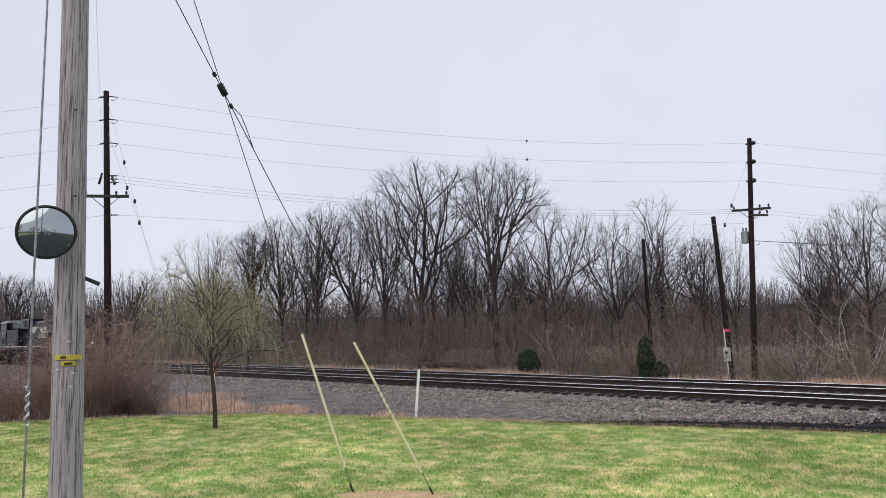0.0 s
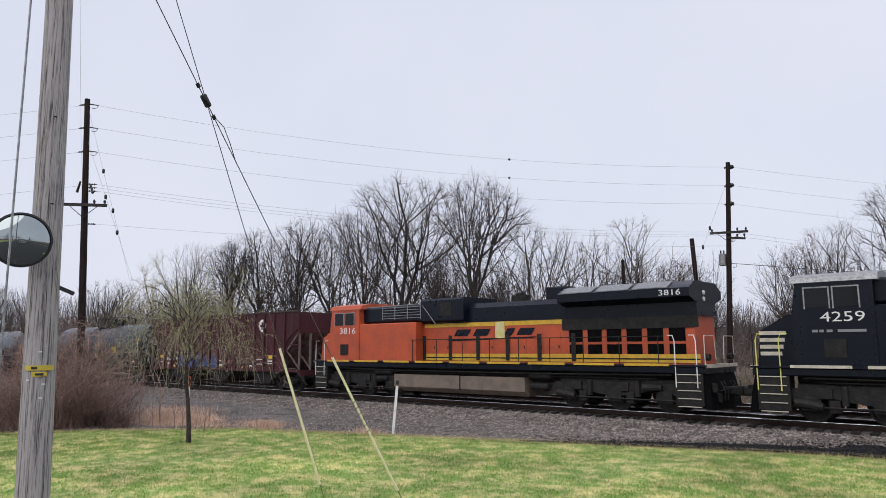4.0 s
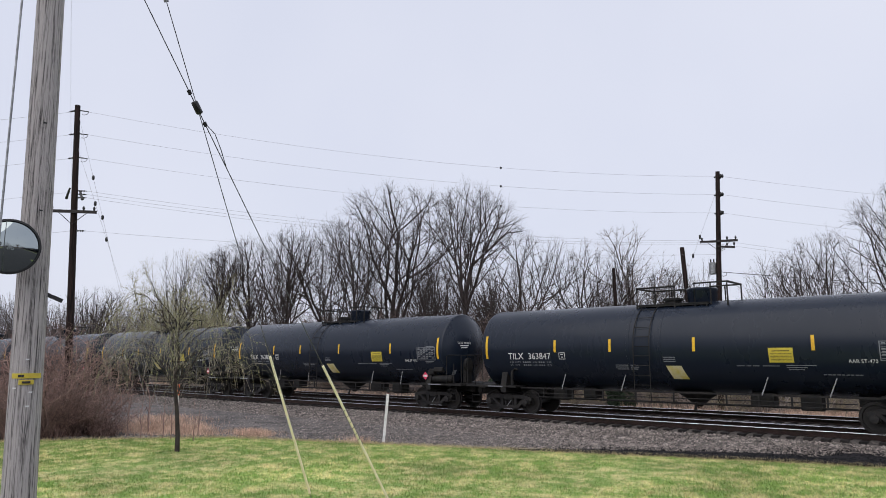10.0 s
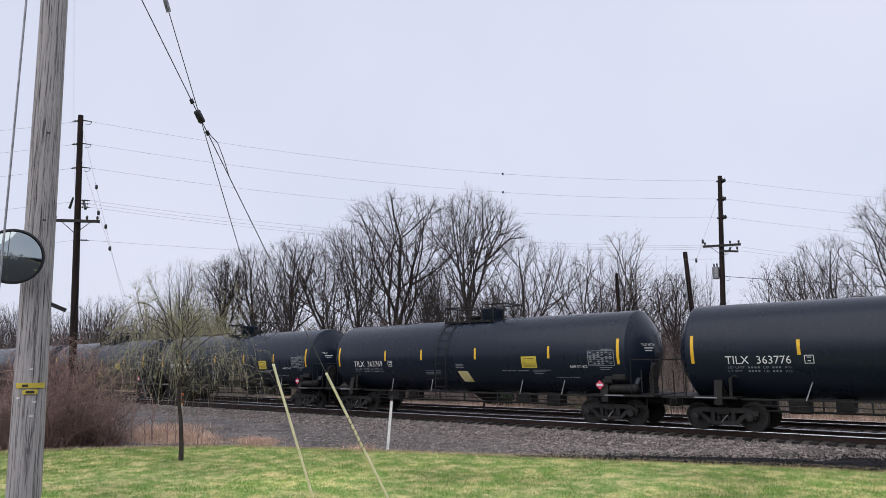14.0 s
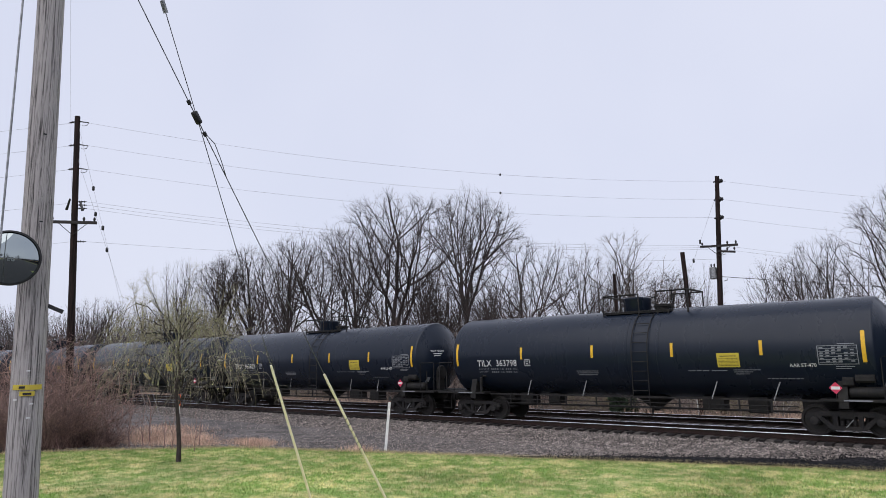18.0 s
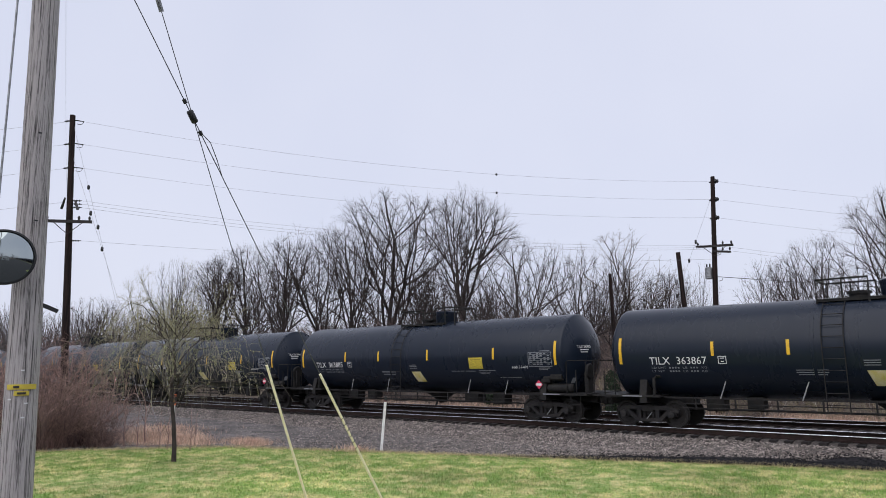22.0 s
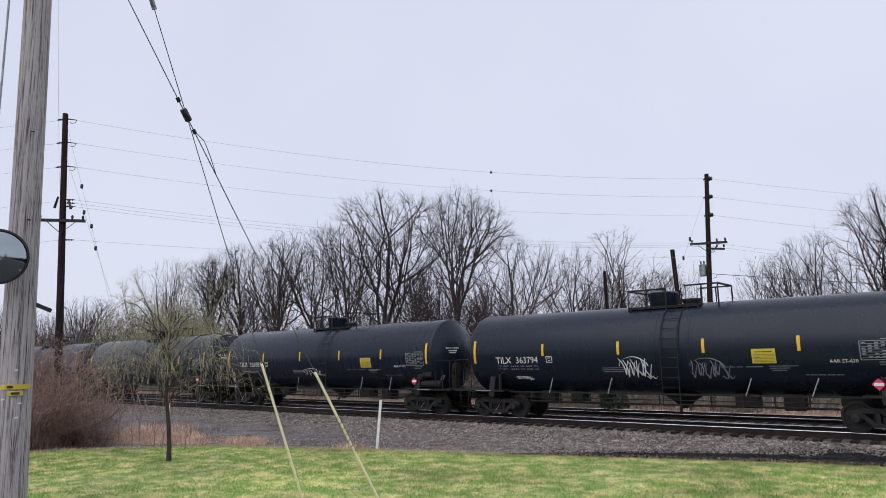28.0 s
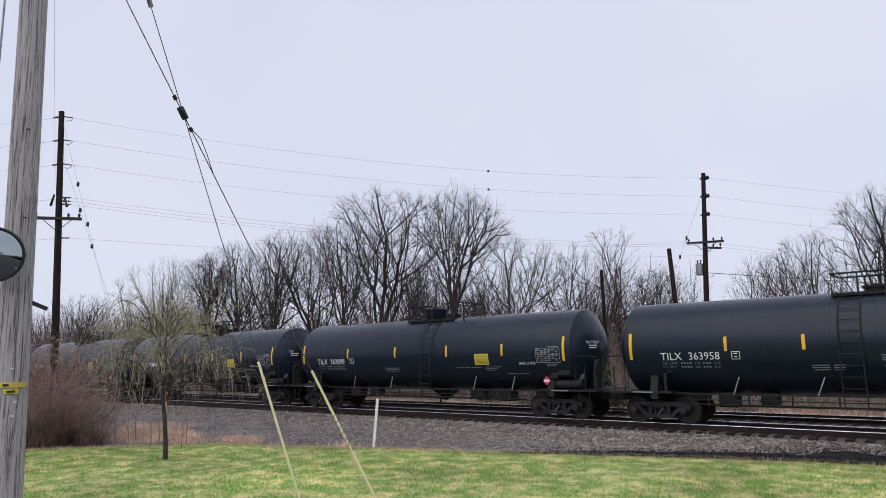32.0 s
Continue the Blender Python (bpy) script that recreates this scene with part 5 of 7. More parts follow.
def weeping_tree():
    """The tall slim tree on the lawn: an upright leader, arching limbs and long hanging whips."""
    t = thing("weeping_tree", "tall slim weeping tree on the lawn with long drooping yellow-green shoots", "tree", at=(-20.50, 11.41, 0))
    rng = random.Random(5)
    side, deep = Vector((0.485, 0.875, 0)), Vector((-0.875, 0.485, 0))
    trunk = [Vector((0, 0, -0.2)) + side * a + Vector((0, 0, z)) for a, z in ((0.03, 0.0), (0.02, 0.7), (-0.03, 1.4), (-0.10, 2.0), (-0.14, 2.6), (-0.05, 3.1), (-0.14, 3.6), (-0.08, 4.1), (-0.16, 4.6))]
    girth = [0.085, 0.07, 0.062, 0.055, 0.044, 0.034, 0.024, 0.016, 0.007]
    part("trunk", Geo().tube(trunk, girth, 10), M_BARK, t, "dark crooked trunk")
    limbs, whips, fresh = Geo(), Geo(), Geo()
    buds = []

    def hang(q, b, length, r, out):
        """A whip that leaves q, bows outwards and falls."""
        reach = rng.uniform(0.25, 0.95) * length
        pts = []
        for f in (0, 0.12, 0.3, 0.55, 0.8, 1):
            p = q + Vector((math.cos(b) * reach * math.sin(1.7 * f), math.sin(b) * reach * math.sin(1.7 * f), 0.34 * reach * math.sin(3.0 * min(f * 1.6, 1)) - length * f ** 1.45))
            pts.append(p + Vector((rng.gauss(0, 0.02), rng.gauss(0, 0.02), 0)))
        low = rng.uniform(1.2, 2.7)
        pts = [p for p in pts if p.z > low]
        if len(pts) > 2:
            out.tube(pts, [r * (1 - 0.11 * i) for i in range(len(pts))], 3, False)
        return pts

    for i in range(28):
        z = 1.75 + 2.5 * (i / 28) ** 1.2
        k = max(j for j in range(len(trunk) - 1) if trunk[j].z <= z)
        p = trunk[k].lerp(trunk[k + 1], (z - trunk[k].z) / (trunk[k + 1].z - trunk[k].z))
        a = 2.4 * i + rng.uniform(-0.4, 0.4)
        f0 = (z - 1.75) / 2.5
        out, rise = rng.uniform(1.5, 3.5) * (1 - 0.45 * f0), rng.uniform(0.8, 2.1) * (1 - 0.3 * f0)
        pts = [p + Vector((math.cos(a) * out * f + rng.gauss(0, 0.10), math.sin(a) * out * f + rng.gauss(0, 0.10), rise * math.sin(2.2 * f) - 0.75 * f * f)) for f in (0, 0.2, 0.4, 0.6, 0.8, 1)]
        g0 = 0.024 * (1 - 0.5 * f0)
        limbs.tube(pts, [g0, g0 * 0.85, g0 * 0.68, g0 * 0.5, g0 * 0.34, g0 * 0.2], 5, False)
        for j in range(19):
            n = rng.choice((1, 2, 2, 3, 3, 4, 4, 4))
            q = pts[n].lerp(pts[n + 1], rng.random())
            b = a + rng.gauss(0, 0.9)
            w = hang(q, b, rng.uniform(0.6, 2.3) * (1 - 0.45 * f0), rng.uniform(0.0038, 0.0060), whips if rng.random() < 0.78 - 0.3 * f0 else fresh)
            if f0 > 0.2:
                buds += [w[i].lerp(w[i + 1], rng.random()) for i in range(len(w) - 1) for _ in range(2)]
    # side shoots standing up from the leader
    for i in range(46):
        k = rng.randint(4, 7)
        p = trunk[k].lerp(trunk[k + 1], rng.random())
        a, l = rng.uniform(0, 6.3), rng.uniform(0.4, 1.2)
        pts = [p, p + Vector((math.cos(a) * 0.25 * l, math.sin(a) * 0.25 * l, 0.5 * l)), p + Vector((math.cos(a) * 0.5 * l, math.sin(a) * 0.5 * l, 0.85 * l)), p + Vector((math.cos(a) * 0.75 * l, math.sin(a) * 0.75 * l, 0.9 * l))]
        fresh.tube(pts, [0.009, 0.007, 0.005, 0.003], 4, False)
        buds += [pts[1].lerp(pts[2], rng.random()), pts[2].lerp(pts[3], rng.random()), pts[3]]
    # one long limb bowed over to the open side
    arc = [trunk[5] - side * (2.3 * f) + Vector((0, 0, 2.2 * math.sin(2.6 * f) - 0.5 * f * f)) for f in (0, 0.15, 0.3, 0.45, 0.6, 0.75, 0.9, 1)]
    limbs.tube(arc, [0.018, 0.016, 0.014, 0.012, 0.010, 0.008, 0.006, 0.004], 5, False)
    for i in range(40):
        k = rng.randint(2, 6)
        hang(arc[k].lerp(arc[k + 1], rng.random()), rng.uniform(0, 6.3), rng.uniform(0.5, 2.2), rng.uniform(0.003, 0.005), fresh)
    part("limb_frame", limbs, M_BARK, t, "arching dark limbs")
    tagged(part("drooping_growth", whips, M_TAN, t, "thin drooping tan shoots"), kind="stuff")
    tagged(part("crown", fresh, M_WILLOW, t, "yellow-green hanging shoots"), kind="stuff")
    nr = np.random.default_rng(15)
    p = np.array([tuple(q) for q in buds])
    part("budding", stuff_mesh("budding", (p[:, None] + nr.normal(0, 0.013, (len(p), 3, 3))).reshape(-1, 3), np.arange(3 * len(p)).reshape(-1, 3), M_BUD), None, t, "tiny pale green buds")


weeping_tree()


def stake():
    s = thing("tree_stake", "thin white stake with an orange top beside the young tree", "stake", at=(-20.86, 11.585, 0))
    part("stake", Geo().tube([(0, 0, -0.1), (0, 0, 1.75)], 0.018, 8), M_WHITE, s)
    part("marker", Geo().tube([(0, 0, 1.72), (0, 0, 2.06)], 0.035, 8), M_ORANGE, s, "orange marker sleeve")


stake()


def cedar(x, y, h, r, label):
    t = thing("cedar", label, "shrub", "evergreen shrubs", (x, y, far_ground(x, y)))
    part("trunk", Geo().tube([(0, 0, -0.2), (0, 0, h * 0.8)], [0.06, 0.02], 7), M_BARK, t)
    rng = np.random.default_rng(int(h * 100))
    n = 9000
    f = rng.uniform(0.02, 1, n)
    rad = r * np.where(f > 0.35, np.sqrt(1 - ((f - 0.35) / 0.65) ** 2), 0.75 + 0.7 * f) * np.sqrt(rng.uniform(0.1, 1, n)) * (1 + 0.10 * np.sin(f * 17))
    a = rng.uniform(0, 2 * np.pi, n)
    p = np.stack([rad * np.cos(a), rad * np.sin(a), f * h], 1)
    d = rng.normal(0, 0.055, (n, 3, 3))
    d[:, 2, 2] += 0.07
    part("foliage", stuff_mesh("foliage", (p[:, None] + d).reshape(-1, 3), np.arange(3 * n).reshape(-1, 3), M_CEDAR), None, t, "dark green sprays")


cedar(-18.06, 36.5, 2.25, 0.46, "small dark green cedar beyond the tracks")
cedar(-17.15, 36.3, 0.85, 0.38, "low dark evergreen shrub beyond the tracks")
cedar(-26.5, 36.9, 1.5, 0.75, "rounded dark shrub at the wood's edge")
for x, y, h, s in ((-7.7, 37.5, 4.6, 61), (-9.6, 36.8, 2.8, 62), (-25.0, 38.5, 3.4, 63)):
    tree(DEAD[s - 61], x, y, h, s * 7, "pale dead shrub with crooked bleached branches", 1.2, "dead shrubs", "dead_shrub", "shrub")
log = Geo().tube([(-2.6, 0, 0.25), (0, 0.3, 0.3), (2.8, -0.2, 0.18)], [0.22, 0.2, 0.13], 9)
solid("fallen_log", log, M_BARK, "fallen dark log lying in the brush", "log", at=(-34.5, 38.6, 0.05), turn=8)

# behind the camera, seen in the convex mirror only
for x, y, h, k in ((14, -16, 11, 3), (4, -24, 12, 4), (22, -8, 10, 5), (30, -20, 12, 2), (-6, -30, 11, 6), (34, 4, 10, 1)):
    tree(TREES[k], x, y, h, x * 9, "bare tree across the lane, seen in the mirror", 1.0)
lane = Geo().box(-30, 60, -9.5, 1.1, 0.03, 0.06)
lane.box(1.0, 60, 7.6, 20, 0.03, 0.06).box(-30, 60, -24, -9.5, 0.03, 0.06).box(-6.5, 60, 1.1, 4.6, 0.03, 0.06).box(-4.6, 60, 4.6, 7.6, 0.03, 0.06)
solid("road", lane, M_ROAD, "grey asphalt lane and drive seen in the mirror", "road", kind="structure")

for x, y, h, k in ((24, -20, 9, 0), (27, -13, 8, 1), (31, -7, 9, 2), (29, -1, 7, 0), (34, 5, 8, 1), (20, -26, 9, 2), (36, 12, 8, 0), (-4, -21, 9, 1), (2, -23, 8, 2), (-11, -24, 9, 0), (-17, -21, 8, 1), (13, -19, 9, 2), (-1, -27, 11, 0), (-8, -28, 10, 2)):
    tree(UNDER[k], x, y, h, x * 17, "dense dark tree across the lane, seen in the mirror", 1.0, "trees across the lane", base=0.0)


def house():
    h = thing("house", "pale sided house with a grey gable roof across the lane", "house", at=(26, -3.5, 0))
    body = part("wall", Geo().prism_x([(-4, 0), (4, 0), (4, 3.0), (0, 5.4), (-4, 3.0)], -3.5, 3.5), M_WHITE, h, "pale sided walls", False)
    part("roof", Geo().prism_x([(-4.4, 2.76), (0, 5.45), (4.4, 2.76), (4.4, 2.94), (0, 5.65), (-4.4, 2.94)], -3.8, 3.8), M_ROAD, h, "grey shingle roof", False)
    for y in (-2.3, 1.6):
        w = part("window", Geo().box(-3.56, -3.503, y, y + 1.0, 1.0, 2.2), M_GLASS, h)
    part("door", Geo().box(-3.57, -3.503, -0.5, 0.45, 0, 2.05), M_CROSSARM, h)


house()


# ---- the train: poses are along the near track, heights from the rail heads ----
RT, ZT = 1.62, 2.63              # tank jacket: radius and height of its axis


def skin(z, lift=0.006):
    """The near side of the tank at height z."""
    q = max(-1.0, min(1.0, (z - ZT) / RT))
    return -(RT + lift) * math.sqrt(max(1 - q * q, 0)), ZT + (RT + lift) * q


def patch(g, x0, x1, z0, z1, shear=0.0, n=4, lift=0.006):
    """A thin painted or taped patch that follows the tank's side."""
    vs, fs = [], []
    for k in range(n + 1):
        z = z0 + (z1 - z0) * k / n
        dx = shear * (1 - k / n)
        y, zz = skin(z, lift)
        vs += [(x0 + dx, y, zz), (x1 + dx, y, zz)]
    for k in range(n):
        fs.append((2 * k, 2 * k + 1, 2 * k + 3, 2 * k + 2))
    return g.add(vs, fs)


def on_head(g, y0, y1, z0, z1, end=1):
    vs = []
    for y, z in ((y0, z0), (y1, z0), (y1, z1), (y0, z1)):
        q = min((y * y + (z - ZT) ** 2) / (RT - 0.06) ** 2, 1)
        vs.append((end * (7.95 + 0.62 * (1 - q) + 0.012), y, z))
    return g.add(vs, [(0, 1, 2, 3)])


GLYPHS = {}


def glyphs(text):
    """Flat outlines of a text in the built-in font: points and faces, one unit high."""
    if text not in GLYPHS:
        cu = bpy.data.curves.new("letters", "FONT")
        cu.body, cu.resolution_u = text, 2
        ob = bpy.data.objects.new("letters", cu)
        scene.collection.objects.link(ob)
        me = bpy.data.meshes.new_from_object(ob.evaluated_get(bpy.context.evaluated_depsgraph_get()))
        pts = [v.co.copy() for v in me.vertices]
        lo, hi = [Vector((f(p[i] for p in pts) for i in range(3))) for f in (min, max)]
        GLYPHS[text] = ([((p.x - lo.x) / (hi.x - lo.x), (p.y - lo.y) / (hi.y - lo.y)) for p in pts], [tuple(p.vertices) for p in me.polygons])
        bpy.data.objects.remove(ob)
        bpy.data.curves.remove(cu)
        bpy.data.meshes.remove(me)
    return GLYPHS[text]


def letters_on_tank(g, text, x0, x1, z0, z1):
    pts, fs = glyphs(text)
    vs = []
    for u, v in pts:
        y, z = skin(z0 + (z1 - z0) * v, 0.007)
        vs.append((x0 + (x1 - x0) * u, y, z))
    return g.add(vs, fs)


def letters_on_head(g, text, y0, y1, z0, z1):
    pts, fs = glyphs(text)
    vs = []
    for u, v in pts:
        y, z = y0 + (y1 - y0) * u, z0 + (z1 - z0) * v
        q = min((y * y + (z - ZT) ** 2) / (RT - 0.06) ** 2, 1)
        vs.append((7.95 + 0.62 * (1 - q) + 0.014, y, z))
    return g.add(vs, fs)


def letters_flat(g, text, x0, x1, z0, z1, y):
    pts, fs = glyphs(text)
    return g.add([(x0 + (x1 - x0) * u, y, z0 + (z1 - z0) * v) for u, v in pts], fs)


SIDE = Geo()
SIDE.prism_y([(-1.12, 0.50), (-1.12, 0.63), (-0.75, 0.75), (0.75, 0.75), (1.12, 0.63), (1.12, 0.50), (0.72, 0.60), (-0.72, 0.60)], -0.09, 0.09)
SIDE.prism_y([(-0.86, 0.58), (-0.46, 0.20), (0.46, 0.20), (0.86, 0.58), (0.70, 0.59), (0.38, 0.31), (-0.38, 0.31), (-0.70, 0.59)], -0.09, 0.09)
SIDE.box(-0.40, -0.27, -0.08, 0.08, 0.28, 0.62)
SIDE.box(0.27, 0.40, -0.08, 0.08, 0.28, 0.62)
for sx in (-1, 1):
    SIDE.box(sx * 0.889 - 0.15, sx * 0.889 + 0.15, -0.08, 0.08, 0.40, 0.62)
SIDE_M = SIDE.mesh("side_frame", M_TRUCK, False)
SPRING_M = Geo().lathe([(0.31 + 0.04 * k, 0.07 if k % 2 else 0.052) for k in range(6)], 6, "z").mesh("spring", M_TRUCK)
BEAR_M = Geo().lathe([(-0.20, 0.085), (-0.19, 0.12), (-0.05, 0.13), (0.0, 0.13)], 14, "y", (0, 0, 0.457)).mesh("bearing_cap", M_TRUCK)
LEVER_M = Geo().tube([(-0.05, 0, 0.28), (0.16, 0, 0.52)], 0.016, 5).mesh("brake_lever", M_GREY)


def wheelset_mesh(r, name):
    g = Geo()
    g.lathe([(-0.95, 0.08), (0.95, 0.08)], 10, "y", (0, 0, r))
    for s in (-1, 1):
        prof = [(s * 0.69, r + 0.028), (s * 0.72, r + 0.025), (s * 0.735, r + 0.001), (s * 0.83, r), (s * 0.83, r - 0.07), (s * 0.79, r - 0.09), (s * 0.77, 0.17), (s * 0.84, 0.15), (s * 0.84, 0.05)]
        g.lathe(prof, 24, "y", (0, 0, r))
        g.lathe([(s * 0.69, 0.1), (s * 0.69, r - 0.07), (s * 0.685, r + 0.028)], 24, "y", (0, 0, r))
    return g.mesh(name, M_WHEEL)


SET36, SET42 = wheelset_mesh(0.457, "wheel_set"), wheelset_mesh(0.533, "wheel_set")
BOLSTER_M = Geo().box(-0.20, 0.20, -1.12, 1.12, 0.50, 0.80, 0.05).mesh("truck", M_UNDER, False)


def freight_truck(car, x):
    t = part("truck", BOLSTER_M, None, car, "two-axle freight truck")
    t.location.x = x
    for y in (-1.02, 1.02):
        part("side_frame", SIDE_M, None, t, "cast steel side frame").location.y = y
        for sx in (-0.17, 0.0, 0.17):
            part("spring", SPRING_M, None, t).location = (sx, y, 0)
        part("brake_lever", LEVER_M, None, t).location.y = y - 0.11 if y < 0 else y + 0.11
    for sx in (-0.889, 0.889):
        part("wheel_set", SET36, None, t, "steel wheel set").location.x = sx
        for y, turn in ((-1.08, 0), (1.08, 180)):
            b = part("bearing_cap", BEAR_M, None, t)
            b.matrix_local = pose(sx, y, 0, 0, 0, turn)
    return t


COUPLER_M = Geo().box(8.45, 8.98, -0.10, 0.10, 0.72, 0.95, 0.03).box(8.90, 9.07, -0.16, 0.12, 0.68, 0.98, 0.04).mesh("coupler", M_UNDER, False)


def tank_car(kind):
    """A black tank car; kind 1 has its ladder right of the middle, kind 2 left of it and a second notice."""
    car = thing("tank_car", "black cylindrical railway tank car with yellow reflective strips", "tank car", "tank cars of the train")
    head = [(7.85 + 0.10 * math.sin(a), RT - 0.06 * (1 - math.cos(a))) for a in (0, 0.35, 0.7, 1.05)] + [(7.95 + 0.62 * (1 - f * f), (RT - 0.06) * f) for f in (1.0, 0.92, 0.82, 0.7, 0.56, 0.4, 0.22, 0.02)]
    prof = [(-x, r) for x, r in head[::-1]] + [(x, r) for x, r in head]
    tank = part("tank", Geo().lathe(prof, 64, "x", (0, 0, ZT)), M_TANK, car, "smooth black jacketed tank")
    mid = 0.75 if kind == 1 else -0.79
    band = Geo().lathe([(mid - 0.62, RT + 0.001), (mid - 0.615, RT + 0.008), (mid - 0.52, RT + 0.008), (mid - 0.515, RT + 0.001)], 64, "x", (0, 0, ZT))
    band.lathe([(mid + 0.60, RT + 0.001), (mid + 0.605, RT + 0.008), (mid + 0.68, RT + 0.008), (mid + 0.685, RT + 0.001)], 64, "x", (0, 0, ZT))
    part("jacket_band", band, M_TANK, tank)
    for s in (-1, 1):
        sill = part("stub_sill", Geo().box(5.6, 8.75, -0.32, 0.32, 0.74, 1.12, 0.04), M_UNDER, car, "black stub sill")
        cpl = part("coupler", COUPLER_M, None, car, "steel coupler")
        web = Geo().prism_x([(-1.45, 0.86), (1.45, 0.86), (1.45, 1.15), (1.28, 1.75), (1.05, 1.5), (0.5, 1.12), (-0.5, 1.12), (-1.05, 1.5), (-1.28, 1.75), (-1.45, 1.15)], 6.85, 7.11)
        bol = part("body_bolster", web, M_UNDER, car, "saddle under the tank")
        deck = part("end_platform", Geo().box(6.35, 8.92, -1.48, 1.48, 1.06, 1.13), M_UNDER, car, "black end platform")
        part("edge_stencil", Geo().box(7.0, 7.75, -1.486, -1.482, 1.075, 1.115), M_DIM, deck)
        rail = Geo().tube([(8.05, -1.42, 1.1), (8.05, -1.42, 2.32), (8.12, -1.42, 2.38), (8.86, -1.42, 2.38), (8.88, -1.42, 2.3), (8.88, -1.42, 1.1)], 0.018, 6)
        rail.tube([(8.46, -1.42, 1.1), (8.46, -1.42, 2.0)], 0.022, 6)
        rail.tube([(8.88, -1.42, 2.36), (8.88, 1.42, 2.36), (8.88, 1.42, 1.1)], 0.018, 6)
        r = part("end_railing", rail, M_UNDER, car, "black tubular end railing")
        step = Geo()
        for z in (0.42, 0.72):
            step.tube([(8.2, -1.44, z), (8.62, -1.44, z)], 0.014, 5)
        step.tube([(8.2, -1.44, 1.08), (8.2, -1.44, 0.42)], 0.014, 5).tube([(8.62, -1.44, 1.08), (8.62, -1.44, 0.42)], 0.014, 5)
        st = part("sill_step", step, M_UNDER, car)
        if s < 0:
            for o in (sill, cpl, bol, deck, r, st):
                o.matrix_local = Matrix.Scale(-1, 4, (1, 0, 0)) @ o.matrix_local if o is not cpl else pose(0, 0, 0, 0, 0, 180)
        freight_truck(car, s * 6.98)
    # end gear
    part("air_reservoir", Geo().lathe([(7.12, 0.10), (7.18, 0.17), (8.18, 0.17), (8.24, 0.10)], 16, "x", (0, -1.24, 1.33)), M_UNDER, car, "dusty air reservoir")
    part("brake_valve", Geo().box(7.35, 7.85, -1.48, -1.22, 1.62, 1.86, 0.06).box(7.0, 7.3, -1.44, -1.2, 1.5, 1.78, 0.06), M_UNDER, car, "brake valve")
    part("hand_brake", Geo().lathe([(-0.06, 0.30), (0.0, 0.32), (0.05, 0.28)], 20, "x", (8.60, -0.55, 1.95)).box(8.45, 8.62, -0.75, -0.35, 1.15, 1.9, 0.03), M_UNDER, car, "hand brake housing")
    part("bracket", Geo().tube([(-6.55, -1.42, 1.1), (-6.55, -1.42, 1.72), (-6.45, -1.40, 1.80), (-6.25, -1.30, 1.80)], 0.06, 8), M_UNDER, car, "curved bracket at the tank's foot")
    plac = part("placard_holder", Geo().box(6.70, 6.92, -1.44, -1.42, 1.35, 1.57), M_UNDER, car)
    g = Geo().add([(6.81, -1.45, 1.28), (6.99, -1.45, 1.46), (6.81, -1.45, 1.64), (6.63, -1.45, 1.46)], [(0, 1, 2, 3)])
    part("placard", g, M_RED, plac, "red diamond hazard placard")
    part("placard_panel", Geo().box(6.69, 6.93, -1.456, -1.453, 1.415, 1.505), M_LETTER, plac)
    part("placard_foot", Geo().tube([(6.81, -1.43, 1.36), (6.81, -1.43, 1.1)], 0.015, 5), M_UNDER, car)
    g = Geo()
    on_head(g, -1.02, -0.86, 1.5, 1.72)
    part("head_placard", g, M_DIM, car)
    # under the tank
    for z in (0.86, 0.72):
        part("side_pipe", Geo().tube([(-5.7, -1.20, z), (5.7, -1.20, z)], 0.018, 6), M_UNDER, car)
    part("side_angle", Geo().box(-6.35, 6.35, -1.12, -1.04, 1.02, 1.08), M_TRUCK, car, "sill angle under the tank")
    for x in (-5.2, -3.9, -2.6, -1.3, 0.1, 1.9, 2.9, 3.9, 4.9):
        part("pipe_hanger", Geo().box(x - 0.025, x + 0.025, -1.21, -1.17, 0.66, 1.05), M_UNDER, car)
    for x, w, z in ((2.9, 0.36, 0.66), (4.35, 0.3, 0.58), (-3.4, 0.25, 0.70), (-4.7, 0.3, 0.6)):
        part("underframe_box", Geo().box(x - w, x + w, -0.75, -0.2, z, 1.1, 0.04), M_UNDER, car)
    part("bottom_outlet", Geo().lathe([(0.52, 0.10), (0.62, 0.22), (0.80, 0.42), (1.08, 0.85)], 18, "z", (0.55, 0, 0)).tube([(0.55, -0.25, 0.72), (0.55, -0.42, 0.42)], 0.05, 7), M_UNDER, car,
         "bottom outlet skid")
    part("brake_rod", Geo().tube([(-6.2, -0.3, 0.62), (6.2, -0.3, 0.62)], 0.022, 6), M_UNDER, car)
    # top platform
    o = 0.0 if kind == 1 else -0.25
    part("top_platform", Geo().box(-1.04 + o, 1.62 + o, -0.80, 0.80, 4.14, 4.19).box(-1.04 + o, 1.62 + o, -0.80, -0.74, 4.10, 4.16), M_UNDER, car, "black grating walkway")
    for y in (-0.78, 0.78):
        for x in (-1.02, 1.55):
            part("rail_leg", Geo().tube([(x + o, y, 3.95), (x + o, y, 4.18)], 0.03, 6), M_UNDER, car)
    rl = Geo()
    for a, b, h in ((-1.02, 0.42, 4.80), (1.15, 2.28, 4.86)):
        for y in (-0.78, 0.78):
            rl.tube([(a + o, y, 4.0), (a + o, y, h), (b + o, y, h), (b + o, y, 4.0)], 0.038, 6)
            rl.tube([((a + b) / 2 + o, y, 4.1), ((a + b) / 2 + o, y, h)], 0.028, 6)
